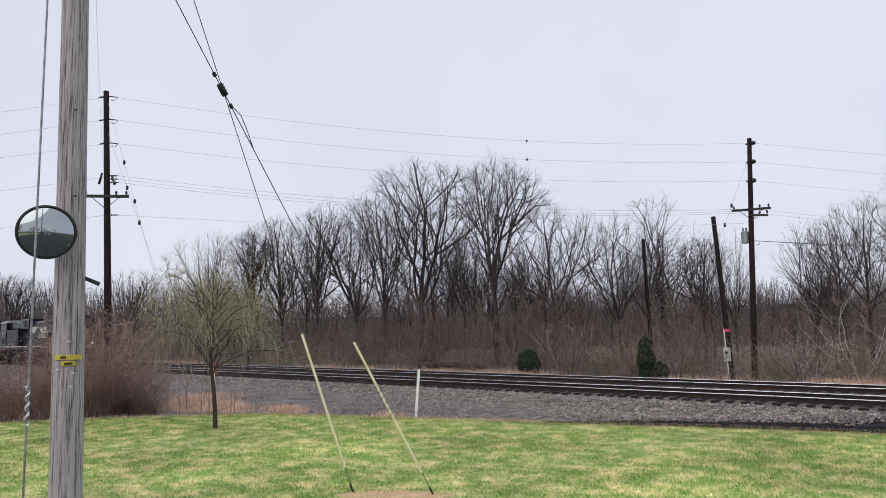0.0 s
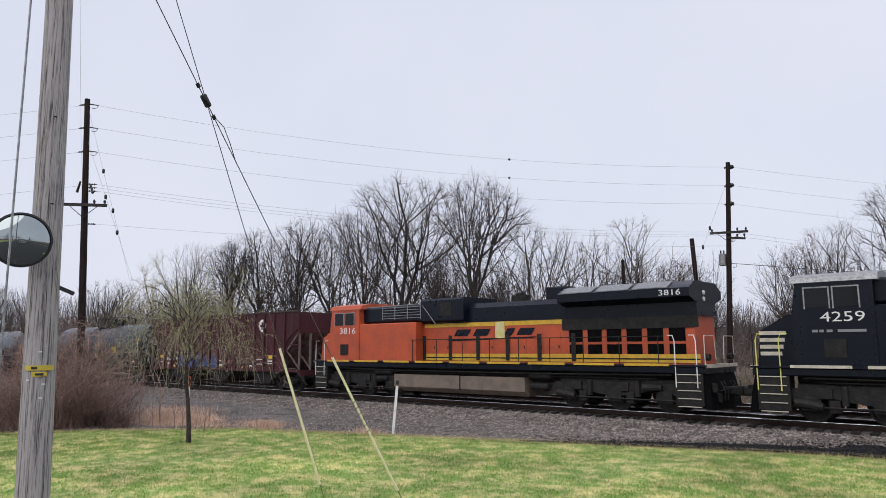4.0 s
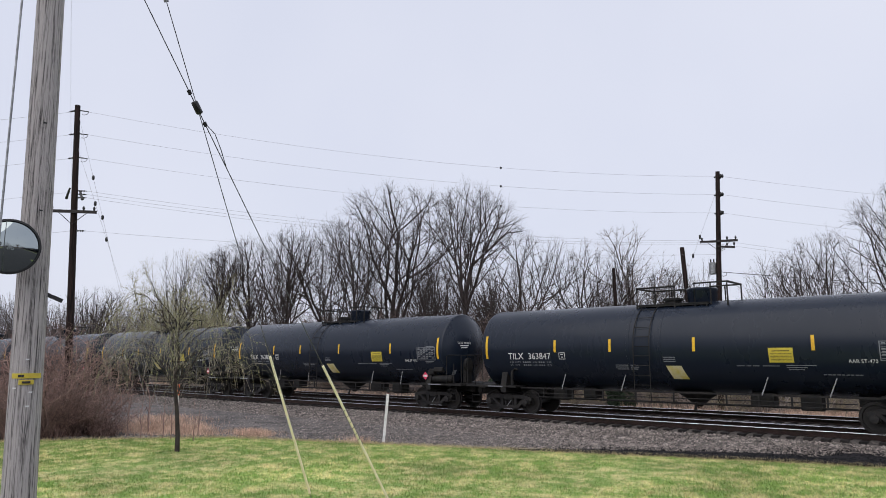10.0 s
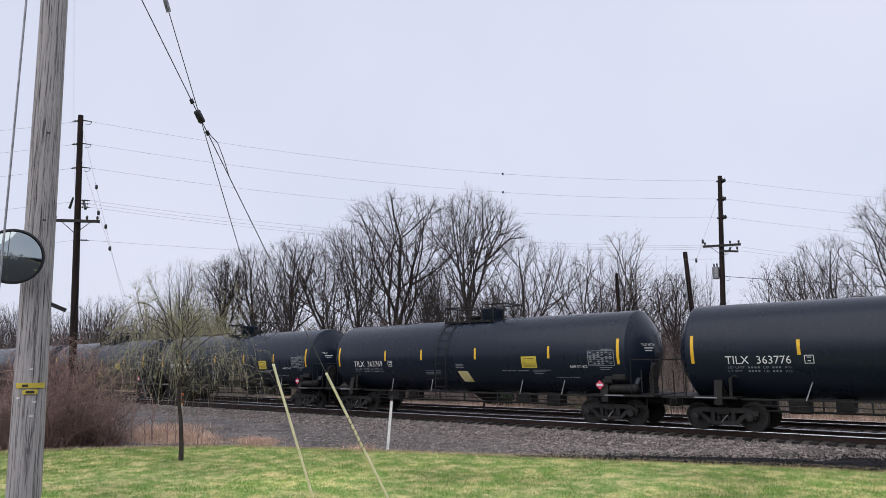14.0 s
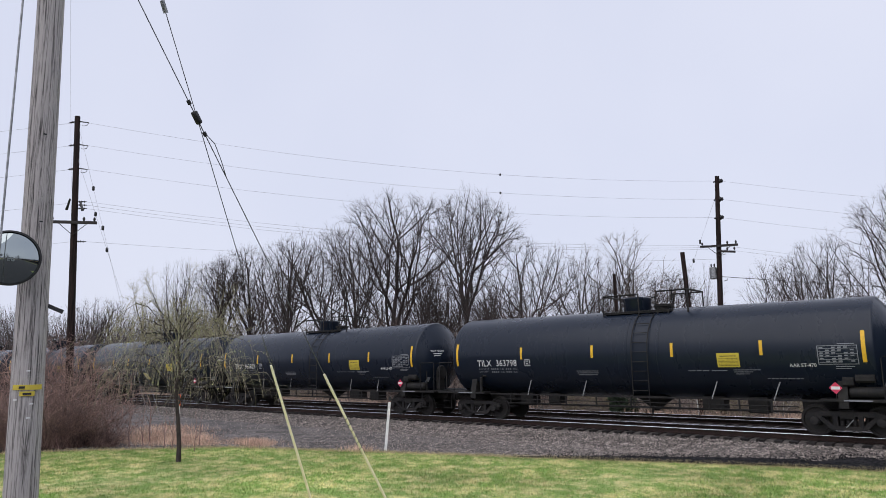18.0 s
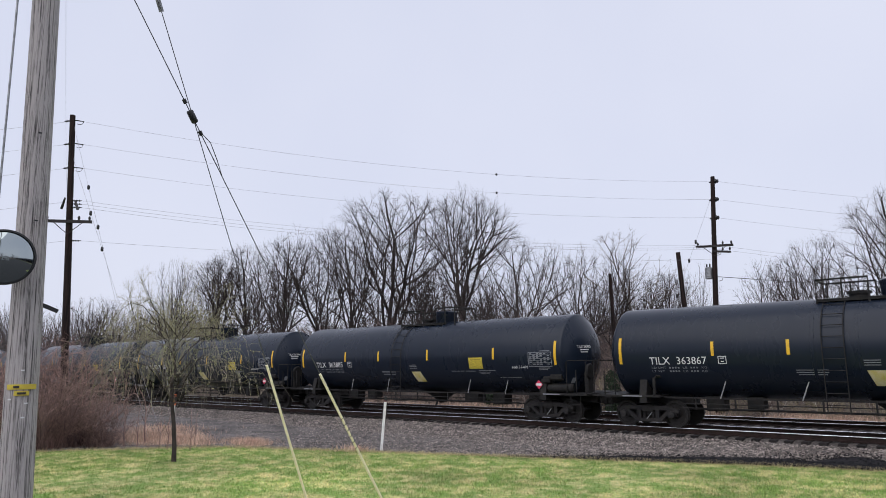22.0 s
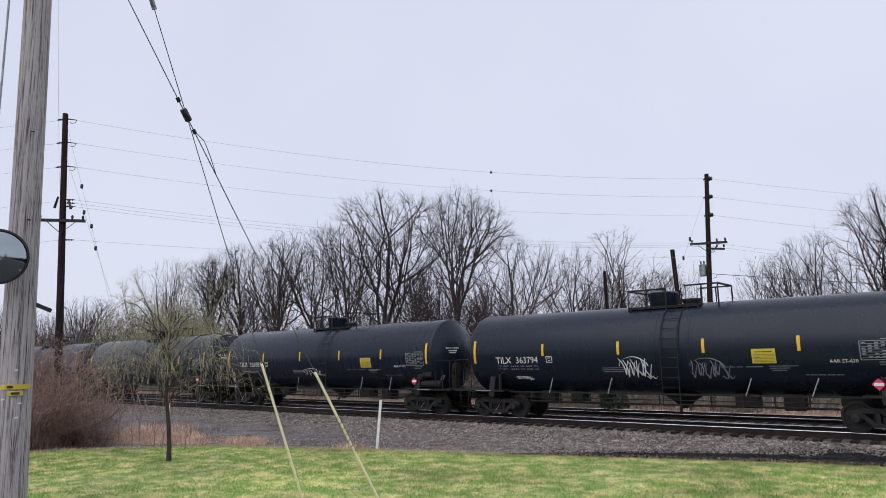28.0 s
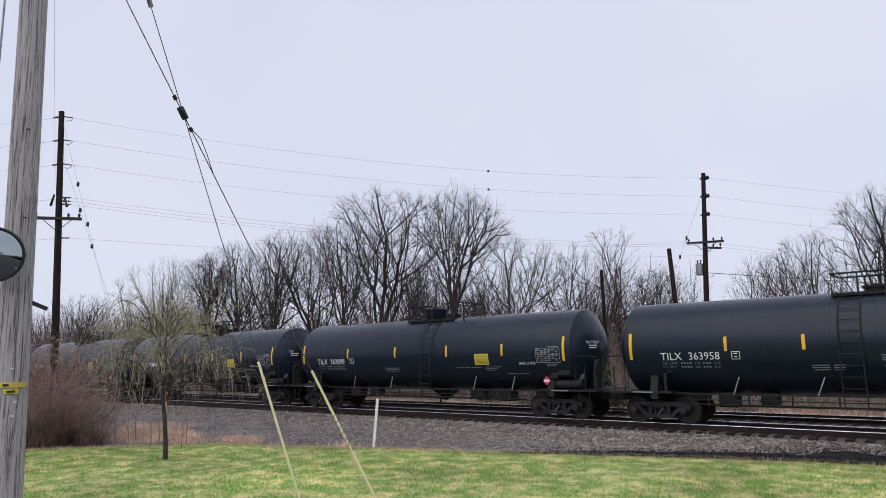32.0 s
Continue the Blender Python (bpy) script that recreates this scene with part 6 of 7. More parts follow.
    for x, h in ((-1.02, 4.80), (2.28, 4.86)):
        rl.tube([(x + o, -0.78, h), (x + o, 0.78, h)], 0.038, 6)
    part("safety_railing", rl, M_UNDER, car, "black tubular safety railing")
    bx = 0.03 if kind == 1 else 0.90
    part("manway_housing", Geo().lathe([(4.1, 0.44), (4.2, 0.50), (4.58, 0.53), (4.62, 0.55), (4.70, 0.55), (4.74, 0.50)], 24, "z", (bx, 0, 0)), M_TANK, car, "tub-shaped valve housing with lid")
    part("manway", Geo().lathe([(4.15, 0.30), (4.33, 0.30), (4.34, 0.36), (4.42, 0.36), (4.45, 0.10)], 20, "z", (bx + 1.05 if kind == 1 else bx - 1.1, 0, 0)), M_UNDER, car, "bolted manway cover")
    w = 0.30
    left, right, rungs = [], [], []
    zs = [4.22, 4.05, 3.8, 3.45, 3.05, 2.63, 2.2, 1.75, 1.35, 1.0, 0.70]
    for z in zs:
        y = skin(z, 0.10)[0] if z > ZT else -(RT + 0.10)
        left.append((mid - w, y, z))
        right.append((mid + w, y, z))
    g = Geo().tube(left, 0.018, 5).tube(right, 0.018, 5)
    lad = part("ladder", g, M_UNDER, car, "black side ladder")
    for z in (4.0, 3.68, 3.34, 3.0, 2.66, 2.32, 1.98, 1.64, 1.3, 0.96, 0.72):
        y = skin(z, 0.10)[0] if z > ZT else -(RT + 0.10)
        part("rung", Geo().tube([(mid - w, y, z), (mid + w, y, z)], 0.013, 5), M_UNDER, lad)
    # tape, notices and stencils
    for x in ((-4.35, -1.17, 1.90, 4.83) if kind == 1 else (-4.38, -2.05, 1.06, 4.72)):
        part("reflective_strip", patch(Geo(), x - 0.05, x + 0.05, 2.47, 2.94), M_YELLOW, car, "yellow reflective strip")
    for x in (-7.68, 7.68):
        part("reflective_strip", patch(Geo(), x - 0.055, x + 0.055, 2.22, 3.15, 0, 8), M_YELLOW, car, "tall yellow reflective strip")
    n1 = part("notice", patch(Geo(), 3.42, 4.14, 2.10, 2.56), M_SIGN, car, "yellow rectangular notice")
    g = Geo()
    patch(g, 3.52, 4.04, 2.45, 2.475, lift=0.008)
    for z in (2.15, 2.195, 2.24, 2.285, 2.33, 2.375):
        patch(g, 3.47, 4.09, z, z + 0.009, lift=0.008, n=1)
    part("notice_lines", g, M_TANK, n1)
    if kind == 2:
        part("notice", patch(Geo(), 0.0, 0.55, 1.52, 1.98, 0.16), M_PALE, car, "faded slanting yellow notice")
        g = Geo()
        for z in (2.12, 2.19, 2.26):
            patch(g, -0.05, 0.38, z, z + 0.025, n=1)
        part("stencil", g, M_DIM, car, "grey stencil lines")
    g = Geo()
    for k in range(6):
        z = 2.22 + 0.082 * k
        patch(g, 6.48, 7.50 if k % 2 else 7.1, z, z + 0.014, n=1)
        for j in range(6):
            if (j * 5 + k * 3) % 4:
                patch(g, 6.50 + 0.165 * j, 6.60 + 0.165 * j, z + 0.022, z + 0.056, n=1)
    patch(g, 6.44, 6.465, 2.18, 2.72), patch(g, 7.50, 7.52, 2.18, 2.72), patch(g, 6.44, 7.52, 2.16, 2.18), patch(g, 6.44, 7.52, 2.71, 2.73)
    patch(g, 7.0, 7.45, 2.76, 2.785, n=1), patch(g, 6.9, 7.4, 2.09, 2.115, n=1), patch(g, 6.9, 7.3, 2.03, 2.05, n=1)
    part("stencil_table", g, M_DIM, car, "grey stencilled data table")
    g = Geo()
    for k, (a, b) in enumerate(((-1.65, -0.75), (-1.65, -0.75), (-1.6, -0.8))):
        patch(g, a - 0.25, b - 0.25, 1.98 - 0.07 * k, 2.005 - 0.07 * k, n=1)
    for k, (a, b) in enumerate(((3.9, 4.75), (3.9, 4.5), (3.95, 4.4))):
        patch(g, a, b, 2.0 - 0.065 * k, 2.022 - 0.065 * k, n=1)
    for a, b in ((1.8, 2.05), (2.1, 2.25), (2.3, 2.5), (2.6, 3.1)):
        patch(g, a + 0.6, b + 0.6, 1.98, 2.005, n=1)
    for k in range(9):
        patch(g, 4.9 + 0.12 * k, 4.98 + 0.12 * k + 0.02 * (k % 2), 1.72, 1.75, n=1)
    part("stencil", g, M_DIM, car, "small grey stencil lines")
    g = Geo()
    for text, z, x1 in (("LD LMT", 2.055, -6.02), ("LT WT", 1.935, -6.10)):
        letters_on_tank(g, text, -6.55, x1, z, z + 0.07)
        for a, b in ((-5.92, -5.84), (-5.82, -5.74), (-5.72, -5.64), (-5.62, -5.54), (-5.18, -5.10), (-5.08, -5.00), (-4.98, -4.90)):
            patch(g, a, b - 0.02, z + 0.004, z + 0.06, n=1)
        letters_on_tank(g, "LB", -5.44, -5.28, z, z + 0.07)
        letters_on_tank(g, "KG", -4.80, -4.62, z, z + 0.07)
    part("load_stencil", g, M_DIM, car, "weight stencil lines")
    g = Geo()
    x0, x1, z0, z1 = -4.22, -3.95, 2.20, 2.46
    patch(g, x0, x1, z0, z0 + 0.02, n=1), patch(g, x0, x1, z1 - 0.02, z1, n=1), patch(g, x0, x0 + 0.02, z0, z1), patch(g, x1 - 0.02, x1, z0, z1), patch(g, x0 + 0.09, x1 - 0.09, z0 + 0.07, z0 + 0.1, n=1)
    patch(g, x0 + 0.07, x1 - 0.07, z1 - 0.08, z1 - 0.055, n=1)
    part("stencil_box", g, M_LETTER, car, "small square stencil")
    part("lettering", letters_on_tank(Geo(), "AAR ST-470", 5.62, 6.38, 2.09, 2.20), M_LETTER, car, "white stencilled words")
    for x in (-4.22, -1.72, 3.17, 5.13):
        part("strap", Geo().tube([(x + 0.10, skin(1.62, 0.03)[0], 1.62), (x - 0.15, -1.17, 1.05)], 0.019, 5), M_STRAP, car)
    g = Geo()
    on_head(g, -0.86, -0.42, 2.78, 2.815), on_head(g, -0.84, -0.5, 2.69, 2.72)
    part("head_lettering", g, M_LETTER, car, "small white marks on the tank head")
    return car


PITCH = 18.10
NUMBERS = ("363772 363790 363924 363931 363847 363854 363762 363837 363776 363769 ------ 363815 363842 363798 363829 363781 363873 363867 363885 363795 "
           "363779 363909 ------ ------ 363794 363881 363936 363773 363958 363899 ------ ------ ------ ------ ------").split()
SECOND = {0, 4, 5, 6, 9, 11, 15, 17, 18, 19, 27, 28}
TAGGED = {24: ((-0.65, 1.95, 0.55, 0.80), (1.95, 1.92, 0.58, 0.70), (-5.5, 1.62, 0.35, 0.12)), 25: ((-0.35, 1.88, 0.68, 0.36),), 26: ((2.65, 1.74, 0.70, 0.34),)}


def scrawl(g, x, z, w, h, seed):
    """A sprayed tag: looping strokes on the tank's side."""
    rng = random.Random(seed)
    lines = []
    for k in range(7):
        a = x - w + 2 * w * (k + 0.2) / 7
        top, low, lean, bow = rng.uniform(0.55, 1.0), rng.uniform(0.5, 1.0), rng.uniform(0.0, 0.24), rng.uniform(-0.5, 0.5)
        line = [(a + lean * f + 0.05 * math.sin(5 * f + bow * 4), z + h * 0.5 * (top - (top + low) * f) + 0.03 * math.sin(9 * f)) for f in [i / 9 for i in range(10)]]
        lines.append(line + [(line[-1][0] + 0.04 * i, line[-1][1] + h * 0.16 * i + 0.02 * math.sin(i)) for i in range(1, 5)])
    lines.append([(x - w * math.cos(math.pi * f) * (0.95 + 0.1 * math.sin(7 * f)), z + h * (0.12 + 0.42 * math.sin(math.pi * f))) for f in [i / 14 for i in range(15)]])
    lines.append([(x + w * (0.7 + 0.75 * f), z - h * 0.38 + 0.05 * math.sin(14 * f)) for f in [i / 12 for i in range(13)]])
    for line in lines:
        vs = []
        for i, (px, pz) in enumerate(line):
            t = 0.010 + 0.013 * math.sin(math.pi * i / len(line))
            vs += [(px - t, *skin(pz - t * 0.5, 0.007)), (px + t, *skin(pz + t * 0.5, 0.007))]
        g.add(vs, [(2 * i, 2 * i + 1, 2 * i + 3, 2 * i + 2) for i in range(len(line) - 1)])
    return g


def build_tank_cars():
    proto = {1: tank_car(1), 2: tank_car(2)}
    used = {1: False, 2: False}
    cars = []
    for k, number in enumerate(NUMBERS):
        kind = 2 if k in SECOND else 1
        if used[kind]:
            car = copy_thing(proto[kind], Matrix.Identity(4))
            for ob in [c for c in car.children if c.name.startswith(("reporting_mark", "running_number", "head_number", "sprayed_tag"))]:
                bpy.data.objects.remove(ob)
        else:
            car, used[kind] = proto[kind], True
        cars.append(car)
    for k, (car, number) in enumerate(zip(cars, NUMBERS)):
        part("reporting_mark", letters_on_tank(Geo(), "TILX", -6.60, -5.86, 2.20, 2.45), M_LETTER, car, "white reporting mark")
        g = Geo()
        if number[0] == "-":
            for j in range(6):
                patch(g, -5.6 + 0.17 * j, -5.49 + 0.17 * j, 2.20, 2.45)
        else:
            letters_on_tank(g, number, -5.62, -4.60, 2.20, 2.45)
        part("running_number", g, M_LETTER, car, "white running number")
        part("head_number", letters_on_head(Geo(), "TILX" if number[0] == "-" else "TILX " + number, -0.98, -0.30 if number[0] != "-" else -0.72, 2.87, 2.97), M_LETTER, car, "small white number on the tank head")
        if k in TAGGED:
            for i, (x, z, w, h) in enumerate(TAGGED[k]):
                part("sprayed_tag", scrawl(Geo(), x, z, w, h, 10 * k + i), M_LETTER if i != 1 else M_DIM, car, "sprayed scrawl")
            car["label"] = "black railway tank car with sprayed scrawls and yellow strips"
    return cars


def hopper_car():
    """Open-top hopper in oxide red."""
    car = thing("hopper_car", "oxide-red ribbed open hopper car with a blue sprayed patch", "hopper car")
    half, zb, zt, y = 8.47, 1.10, 4.36, 1.56
    for s in (-1, 1):
        cut = [(-half + 1.18, zb), (-half + 1.15, 2.66), (-half + 0.72, 3.06), (-half, 3.46), (-half, zt)]
        part("side_wall", Geo().prism_y(cut + [(-px, pz) for px, pz in cut[::-1]], s * y - 0.03, s * y + 0.03), M_HOPPER, car, "red steel side sheet, cut away at its ends")
        part("top_chord", Geo().box(-half - 0.03, half + 0.03, s * y - 0.09, s * y + 0.09, zt, zt + 0.10, 0.02), M_RUST, car, "worn top chord")
        part("side_sill", Geo().box(-half, half, s * y - 0.07, s * y + 0.07, zb - 0.06, zb + 0.10, 0.02), M_HOPPER, car)
        part("side_bead", Geo().box(-half, half, s * y - 0.05, s * y + 0.05, 2.55, 2.59), M_HOPPER, car)
        for x in [-7.25 + 0.9667 * k for k in range(16)]:
            part("side_post", Geo().prism_x([(s * (y + 0.03), 0), (s * (y + 0.13), 0.06), (s * (y + 0.13), zt - zb - 0.06), (s * (y + 0.03), zt - zb)], x - 0.055, x + 0.055), M_HOPPER, car).location.z = zb
        # slope sheets and ends
        part("slope_sheet", Geo().prism_y([(s * 8.45, 3.2), (s * 6.2, 1.15), (s * 6.1, 1.2), (s * 8.41, 3.3)], -1.52, 1.52), M_DUST, car, "dusty sloping end sheet")
        part("end_wall", Geo().box(s * 8.44 - 0.03, s * 8.44 + 0.03, -1.53, 1.53, 3.2, zt), M_HOPPER, car)
        part("end_sill", Geo().box(s * 8.45 - 0.08, s * 8.45 + 0.08, -1.5, 1.5, 0.86, 1.16), M_HOPPER, car)
        for yy in (-1.45, -0.7, 0.7, 1.45):
            part("end_post", Geo().box(s * 8.39 - 0.05, s * 8.39 + 0.05, yy - 0.05, yy + 0.05, 1.1, 3.3), M_DUST, car)
            part("end_brace", Geo().prism_y([(s * 8.38, 1.2), (s * 7.3, 2.15), (s * 7.3, 2.25), (s * 8.38, 1.3)], yy - 0.03, yy + 0.03), M_DUST, car)
        c = part("coupler", Geo().box(8.3, 8.98, -0.10, 0.10, 0.72, 0.95, 0.03).box(8.90, 9.07, -0.16, 0.12, 0.68, 0.98, 0.04), M_UNDER, car, "steel coupler")
        c.matrix_local = pose(0, 0, 0, 0, 0, 0 if s > 0 else 180)
        lad = part("ladder", Geo().tube([(s * 8.50, -1.60, 1.0), (s * 8.50, -1.60, 4.2)], 0.015, 5).tube([(s * 8.14, -1.70, 1.0), (s * 8.14, -1.70, 4.2)], 0.015, 5), M_HOPPER, car, "corner ladder")
        for k in range(8):
            part("rung", Geo().tube([(s * 8.14, -1.70, 1.1 + 0.42 * k), (s * 8.50, -1.62, 1.1 + 0.42 * k)], 0.012, 5), M_HOPPER, lad)
        freight_truck(car, s * 6.65)
    part("centre_sill", Geo().box(-8.4, 8.4, -0.32, 0.32, 0.66, 1.1, 0.03), M_UNDER, car, "black centre sill")
    for x in (-4.55, 0.25, 5.0):
        part("hopper_pocket", Geo().prism_y([(x - 1.75, 1.12), (x - 0.75, 0.55), (x - 0.6, 0.36), (x + 0.6, 0.36), (x + 0.75, 0.55), (x + 1.75, 1.12)], -1.35, 1.35), M_UNDER, car, "black discharge pocket")
    part("floor_sheet", Geo().box(-6.3, 6.3, -1.52, 1.52, 1.10, 1.16), M_HOPPER, car)
    n = -y - 0.036
    # sprayed patch, panel by panel between the posts
    for k in range(5):
        x0 = -4.35 + 0.9667 * k + 0.06
        part("sprayed_patch", Geo().box(x0, x0 + 0.845, n - 0.003, n, 1.21, 2.3), M_BLUE, car, "blue sprayed paint fading into the red")
    part("primer_patch", Geo().box(1.0, 1.72, n - 0.003, n, 1.32, 1.68), M_PATCH, car, "dusty pink primer patch")
    for x in (-6.73, 5.95):
        part("reflector", Geo().box(x - 0.22, x + 0.22, n - 0.004, n, 1.78, 1.97), M_YELLOW, car, "yellow reflective patch")
    for x in (-4.9, 0.57, 3.25):
        part("reflector", Geo().box(x - 0.21, x + 0.21, n - 0.004, n, 1.17, 1.28), M_YELLOW, car, "yellow reflective patch")
    for x, w in ((-5.72, 0.42), (-4.78, 0.36)):
        part("owner_mark", Geo().box(x - w / 2 - 0.05, x + w / 2, n - 0.003, n, 2.02, 2.2), M_DIM, car, "faded owner's mark as a plain bar")
    g = Geo()
    letters_flat(g, "808", -6.0, -5.42, 1.62, 1.84, n - 0.003)
    letters_flat(g, "335", -5.1, -4.48, 1.62, 1.84, n - 0.003)
    part("running_number", g, M_LETTER, car, "white running number")
    g = Geo()
    for x, z, w in ((-5.8, 1.45, 0.26), (-5.8, 1.36, 0.26), (-6.7, 1.48, 0.3), (-4.85, 1.42, 0.3), (-4.85, 1.36, 0.3), (-4.85, 1.30, 0.3), (-3.95, 1.40, 0.4), (-3.95, 1.33, 0.34), (-2.8, 1.36, 0.2), (-1.4, 1.38, 0.2), (0.05, 1.40, 0.3), (0.55, 1.38, 0.6), (0.55, 1.32, 0.6), (0.5, 1.62, 0.6), (4.1, 1.36, 0.6), (4.1, 1.28, 0.5), (5.95, 1.68, 0.6), (5.95, 1.6, 0.6), (5.95, 1.5, 0.6), (4.85, 1.45, 0.56), (4.85, 1.72, 0.56)):
        g.box(x - w / 2, x + w / 2, n - 0.003, n, z, z + 0.035)
    part("stencil", g, M_LETTER, car, "small white stencil bars")
    disc = part("emblem", Geo().lathe([(n - 0.010, 0.36), (n, 0.36)], 40, "y", (5.05, 0, 3.67)), M_LETTER, car, "round white emblem with a cross")
    part("emblem_cross", Geo().box(5.05 - 0.22, 5.05 + 0.22, n - 0.016, n - 0.011, 3.60, 3.74).box(4.98, 5.12, n - 0.019, n - 0.016, 3.45, 3.89), M_HOPPER, disc)
    g = Geo()
    rng = random.Random(4)
    for x0 in (2.0, 2.95):
        pts = [(x0 + 0.09 * i, n - 0.004, 1.75 + rng.uniform(-0.13, 0.13)) for i in range(8)]
        g.tube(pts, 0.012, 4)
    part("sprayed_tag", g, M_DIM, car, "grey scrawl")
    return car


def locomotive(name, label, hood, top, sill_c, tank_c, stripe_kind, number, wing):
    """A six-axle road diesel running long hood first; +x leads, the cab is at -x."""
    car = thing(name, label, "locomotive", "locomotives of the train")
    part("frame", Geo().box(-10.45, 10.45, -1.50, 1.50, 1.42, 1.66, 0.03), M_LOCO, car, "heavy frame")
    part("walkway", Geo().box(-10.5, 10.5, -1.56, 1.56, 1.66, 1.72), sill_c, car)
    for k in range(9):
        part("sill_stripe", Geo().box(-9.3 + 2.1 * k, -7.6 + 2.1 * k, -1.568, -1.562, 1.67, 1.76), M_CREAM if stripe_kind == "white" else M_YELLOWL, car, "pale reflective sill stripe")
    part("fuel_tank", Geo().prism_x([(-1.40, 0.55), (-1.15, 0.34), (1.15, 0.34), (1.40, 0.55), (1.40, 1.12), (-1.40, 1.12)], -4.5, 3.0), tank_c, car, "long fuel tank")
    part("underframe", Geo().box(-9.3, 9.3, -0.75, 0.75, 0.92, 1.42), M_UNDER, car, "dark underframe")
    for x0, x1, z in ((3.15, 4.25, 1.22), (-5.9, -4.7, 1.22), (3.2, 4.1, 0.78)):
        part("air_reservoir", Geo().lathe([(x0, 0.05), (x0 + 0.05, 0.16), (x1 - 0.05, 0.16), (x1, 0.05)], 12, "x", (0, -1.22, z)), M_UNDER, car, "black air tank")
    part("pipe_run", Geo().tube([(-9.0, -1.38, 1.36), (-4.6, -1.40, 1.30), (3.2, -1.42, 1.30), (9.2, -1.38, 1.36)], 0.03, 6).tube([(-8.4, -1.3, 1.22), (8.6, -1.3, 1.20)], 0.022, 6), M_UNDER, car)
    part("tank_band", Geo().box(-0.45, -0.40, -1.42, 1.42, 0.5, 1.14), M_LOCO, car)
    # hood
    hw = 0.95
    split = 3.45
    part("engine_hood", Geo().box(-3.0, 9.95, -hw, hw, 1.72, split, 0.0), hood, car, "long engine hood")
    part("hood_roof", Geo().prism_x([(-hw - 0.01, split), (hw + 0.01, split), (hw + 0.01, 4.10), (hw - 0.25, 4.32), (-hw + 0.25, 4.32), (-hw - 0.01, 4.10)], -3.0, 4.8), top, car, "hood roof")
    rz = 4.68
    part("radiator", Geo().prism_x([(-hw, split), (hw, split), (hw, 3.92), (wing, 4.10), (wing, 4.40), (1.0, rz), (-1.0, rz), (-wing, 4.40), (-wing, 4.10), (-hw, 3.92)], 4.75, 10.05), top, car,
         "flared radiator section")
    # Slopes paler than the roof: the sky's sheen is put into their colour.
    for x in (5.6, 7.1, 8.6):
        for s in (-1, 1):
            flank = [(s * (wing - 0.02), 4.425), (s * 1.02, rz - 0.005), (s * 1.02, rz + 0.02), (s * (wing - 0.02), 4.455)]
            part("radiator_panel", Geo().prism_x(flank, x - 0.66, x + 0.66), M_GREY if stripe_kind != "white" else M_LOCOTANK, car, "sloping radiator screen")
    part("exhaust_stack", Geo().box(3.55, 4.5, -0.45, 0.45, 4.3, 4.86, 0.06), top, car)
    part("dynamic_brake", Geo().box(-2.9, -0.3, -1.25, 1.25, 3.5, 4.62, 0.10), top, car, "dynamic brake blister")
    part("brake_grille", Geo().box(-1.7, -1.0, -1.262, -1.252, 3.8, 4.4), M_UNDER, car)
    # cab end
    part("equipment_cabinet", Geo().box(-6.9, -3.0, -1.48, 1.48, 1.72, 3.55, 0.04), hood, car, "equipment cabinet behind the cab")
    part("cabinet_top", Geo().box(-6.9, -2.8, -1.20, 1.20, 3.55, 4.40, 0.12), top, car)
    g = Geo()
    for k in range(5):
        g.tube([(-5.5, -1.23, 3.78 + 0.13 * k), (-2.95, -1.23, 3.78 + 0.13 * k)], 0.014, 5)
    for x in (-5.5, -4.65, -3.8, -2.95):
        g.tube([(x, -1.23, 3.72), (x, -1.23, 4.40)], 0.022, 5)
    g.tube([(-6.8, -1.23, 4.36), (-2.9, -1.23, 4.42), (-1.9, -1.30, 3.40)], 0.018, 5)
    part("intake_louvre", g, M_DIM, car, "pale louvre bars")
    part("cab", Geo().prism_y([(-6.9, 1.72), (-6.9, 4.35), (-9.0, 4.35), (-9.15, 3.4), (-9.15, 1.72)], -1.52, 1.52), hood, car, "square crew cab")
    part("cab_roof", Geo().prism_x([(-1.56, 4.30), (1.56, 4.30), (1.45, 4.50), (0.8, 4.62), (-0.8, 4.62), (-1.45, 4.50)], -9.15, -6.75), M_GREY if stripe_kind == "white" else M_ORANGEL, car, "cab roof")
    for x in (-8.75, -7.95):
        w = part("side_window", Geo().box(x, x + 0.66, -1.535, -1.522, 3.52, 4.12), M_GLASS, car, "cab side window")
        part("window_frame", Geo().box(x - 0.04, x, -1.545, -1.523, 3.48, 4.16).box(x + 0.66, x + 0.70, -1.545, -1.523, 3.48, 4.16).box(x, x + 0.66, -1.545, -1.523, 4.12, 4.16), M_GREY, w)
    part("nose", Geo().prism_y([(-9.1, 1.72), (-9.1, 3.40), (-9.4, 3.35), (-10.25, 2.85), (-10.38, 1.72)], -1.10, 1.10), hood, car, "sloping short nose")
    part("cab_door", Geo().box(-7.55, -6.95, -1.532, -1.522, 1.8, 3.45), hood, car)
    part("battery_box", Geo().box(-8.3, -7.7, -1.55, -1.52, 2.0, 2.55), M_UNDER, car)
    # hood doors
    for k in range(9):
        x = -3.0 + 0.84 * k
        d = part("hood_door", Geo().box(x, x + 0.78, -hw - 0.022, -hw - 0.002, 1.85, 2.95), hood, car, "hood door")
        part("latch", Geo().box(x + 0.68, x + 0.72, -hw - 0.04, -hw - 0.023, 2.3, 2.42), M_UNDER, d)
    for k in range(6):
        x = 4.9 + 0.82 * k
        part("vent_grille", Geo().box(x, x + 0.6, -hw - 0.022, -hw - 0.002, 1.95, 2.45).box(x, x + 0.6, -hw - 0.022, -hw - 0.002, 2.55, 3.05), M_VENT, car, "dark vent grille")
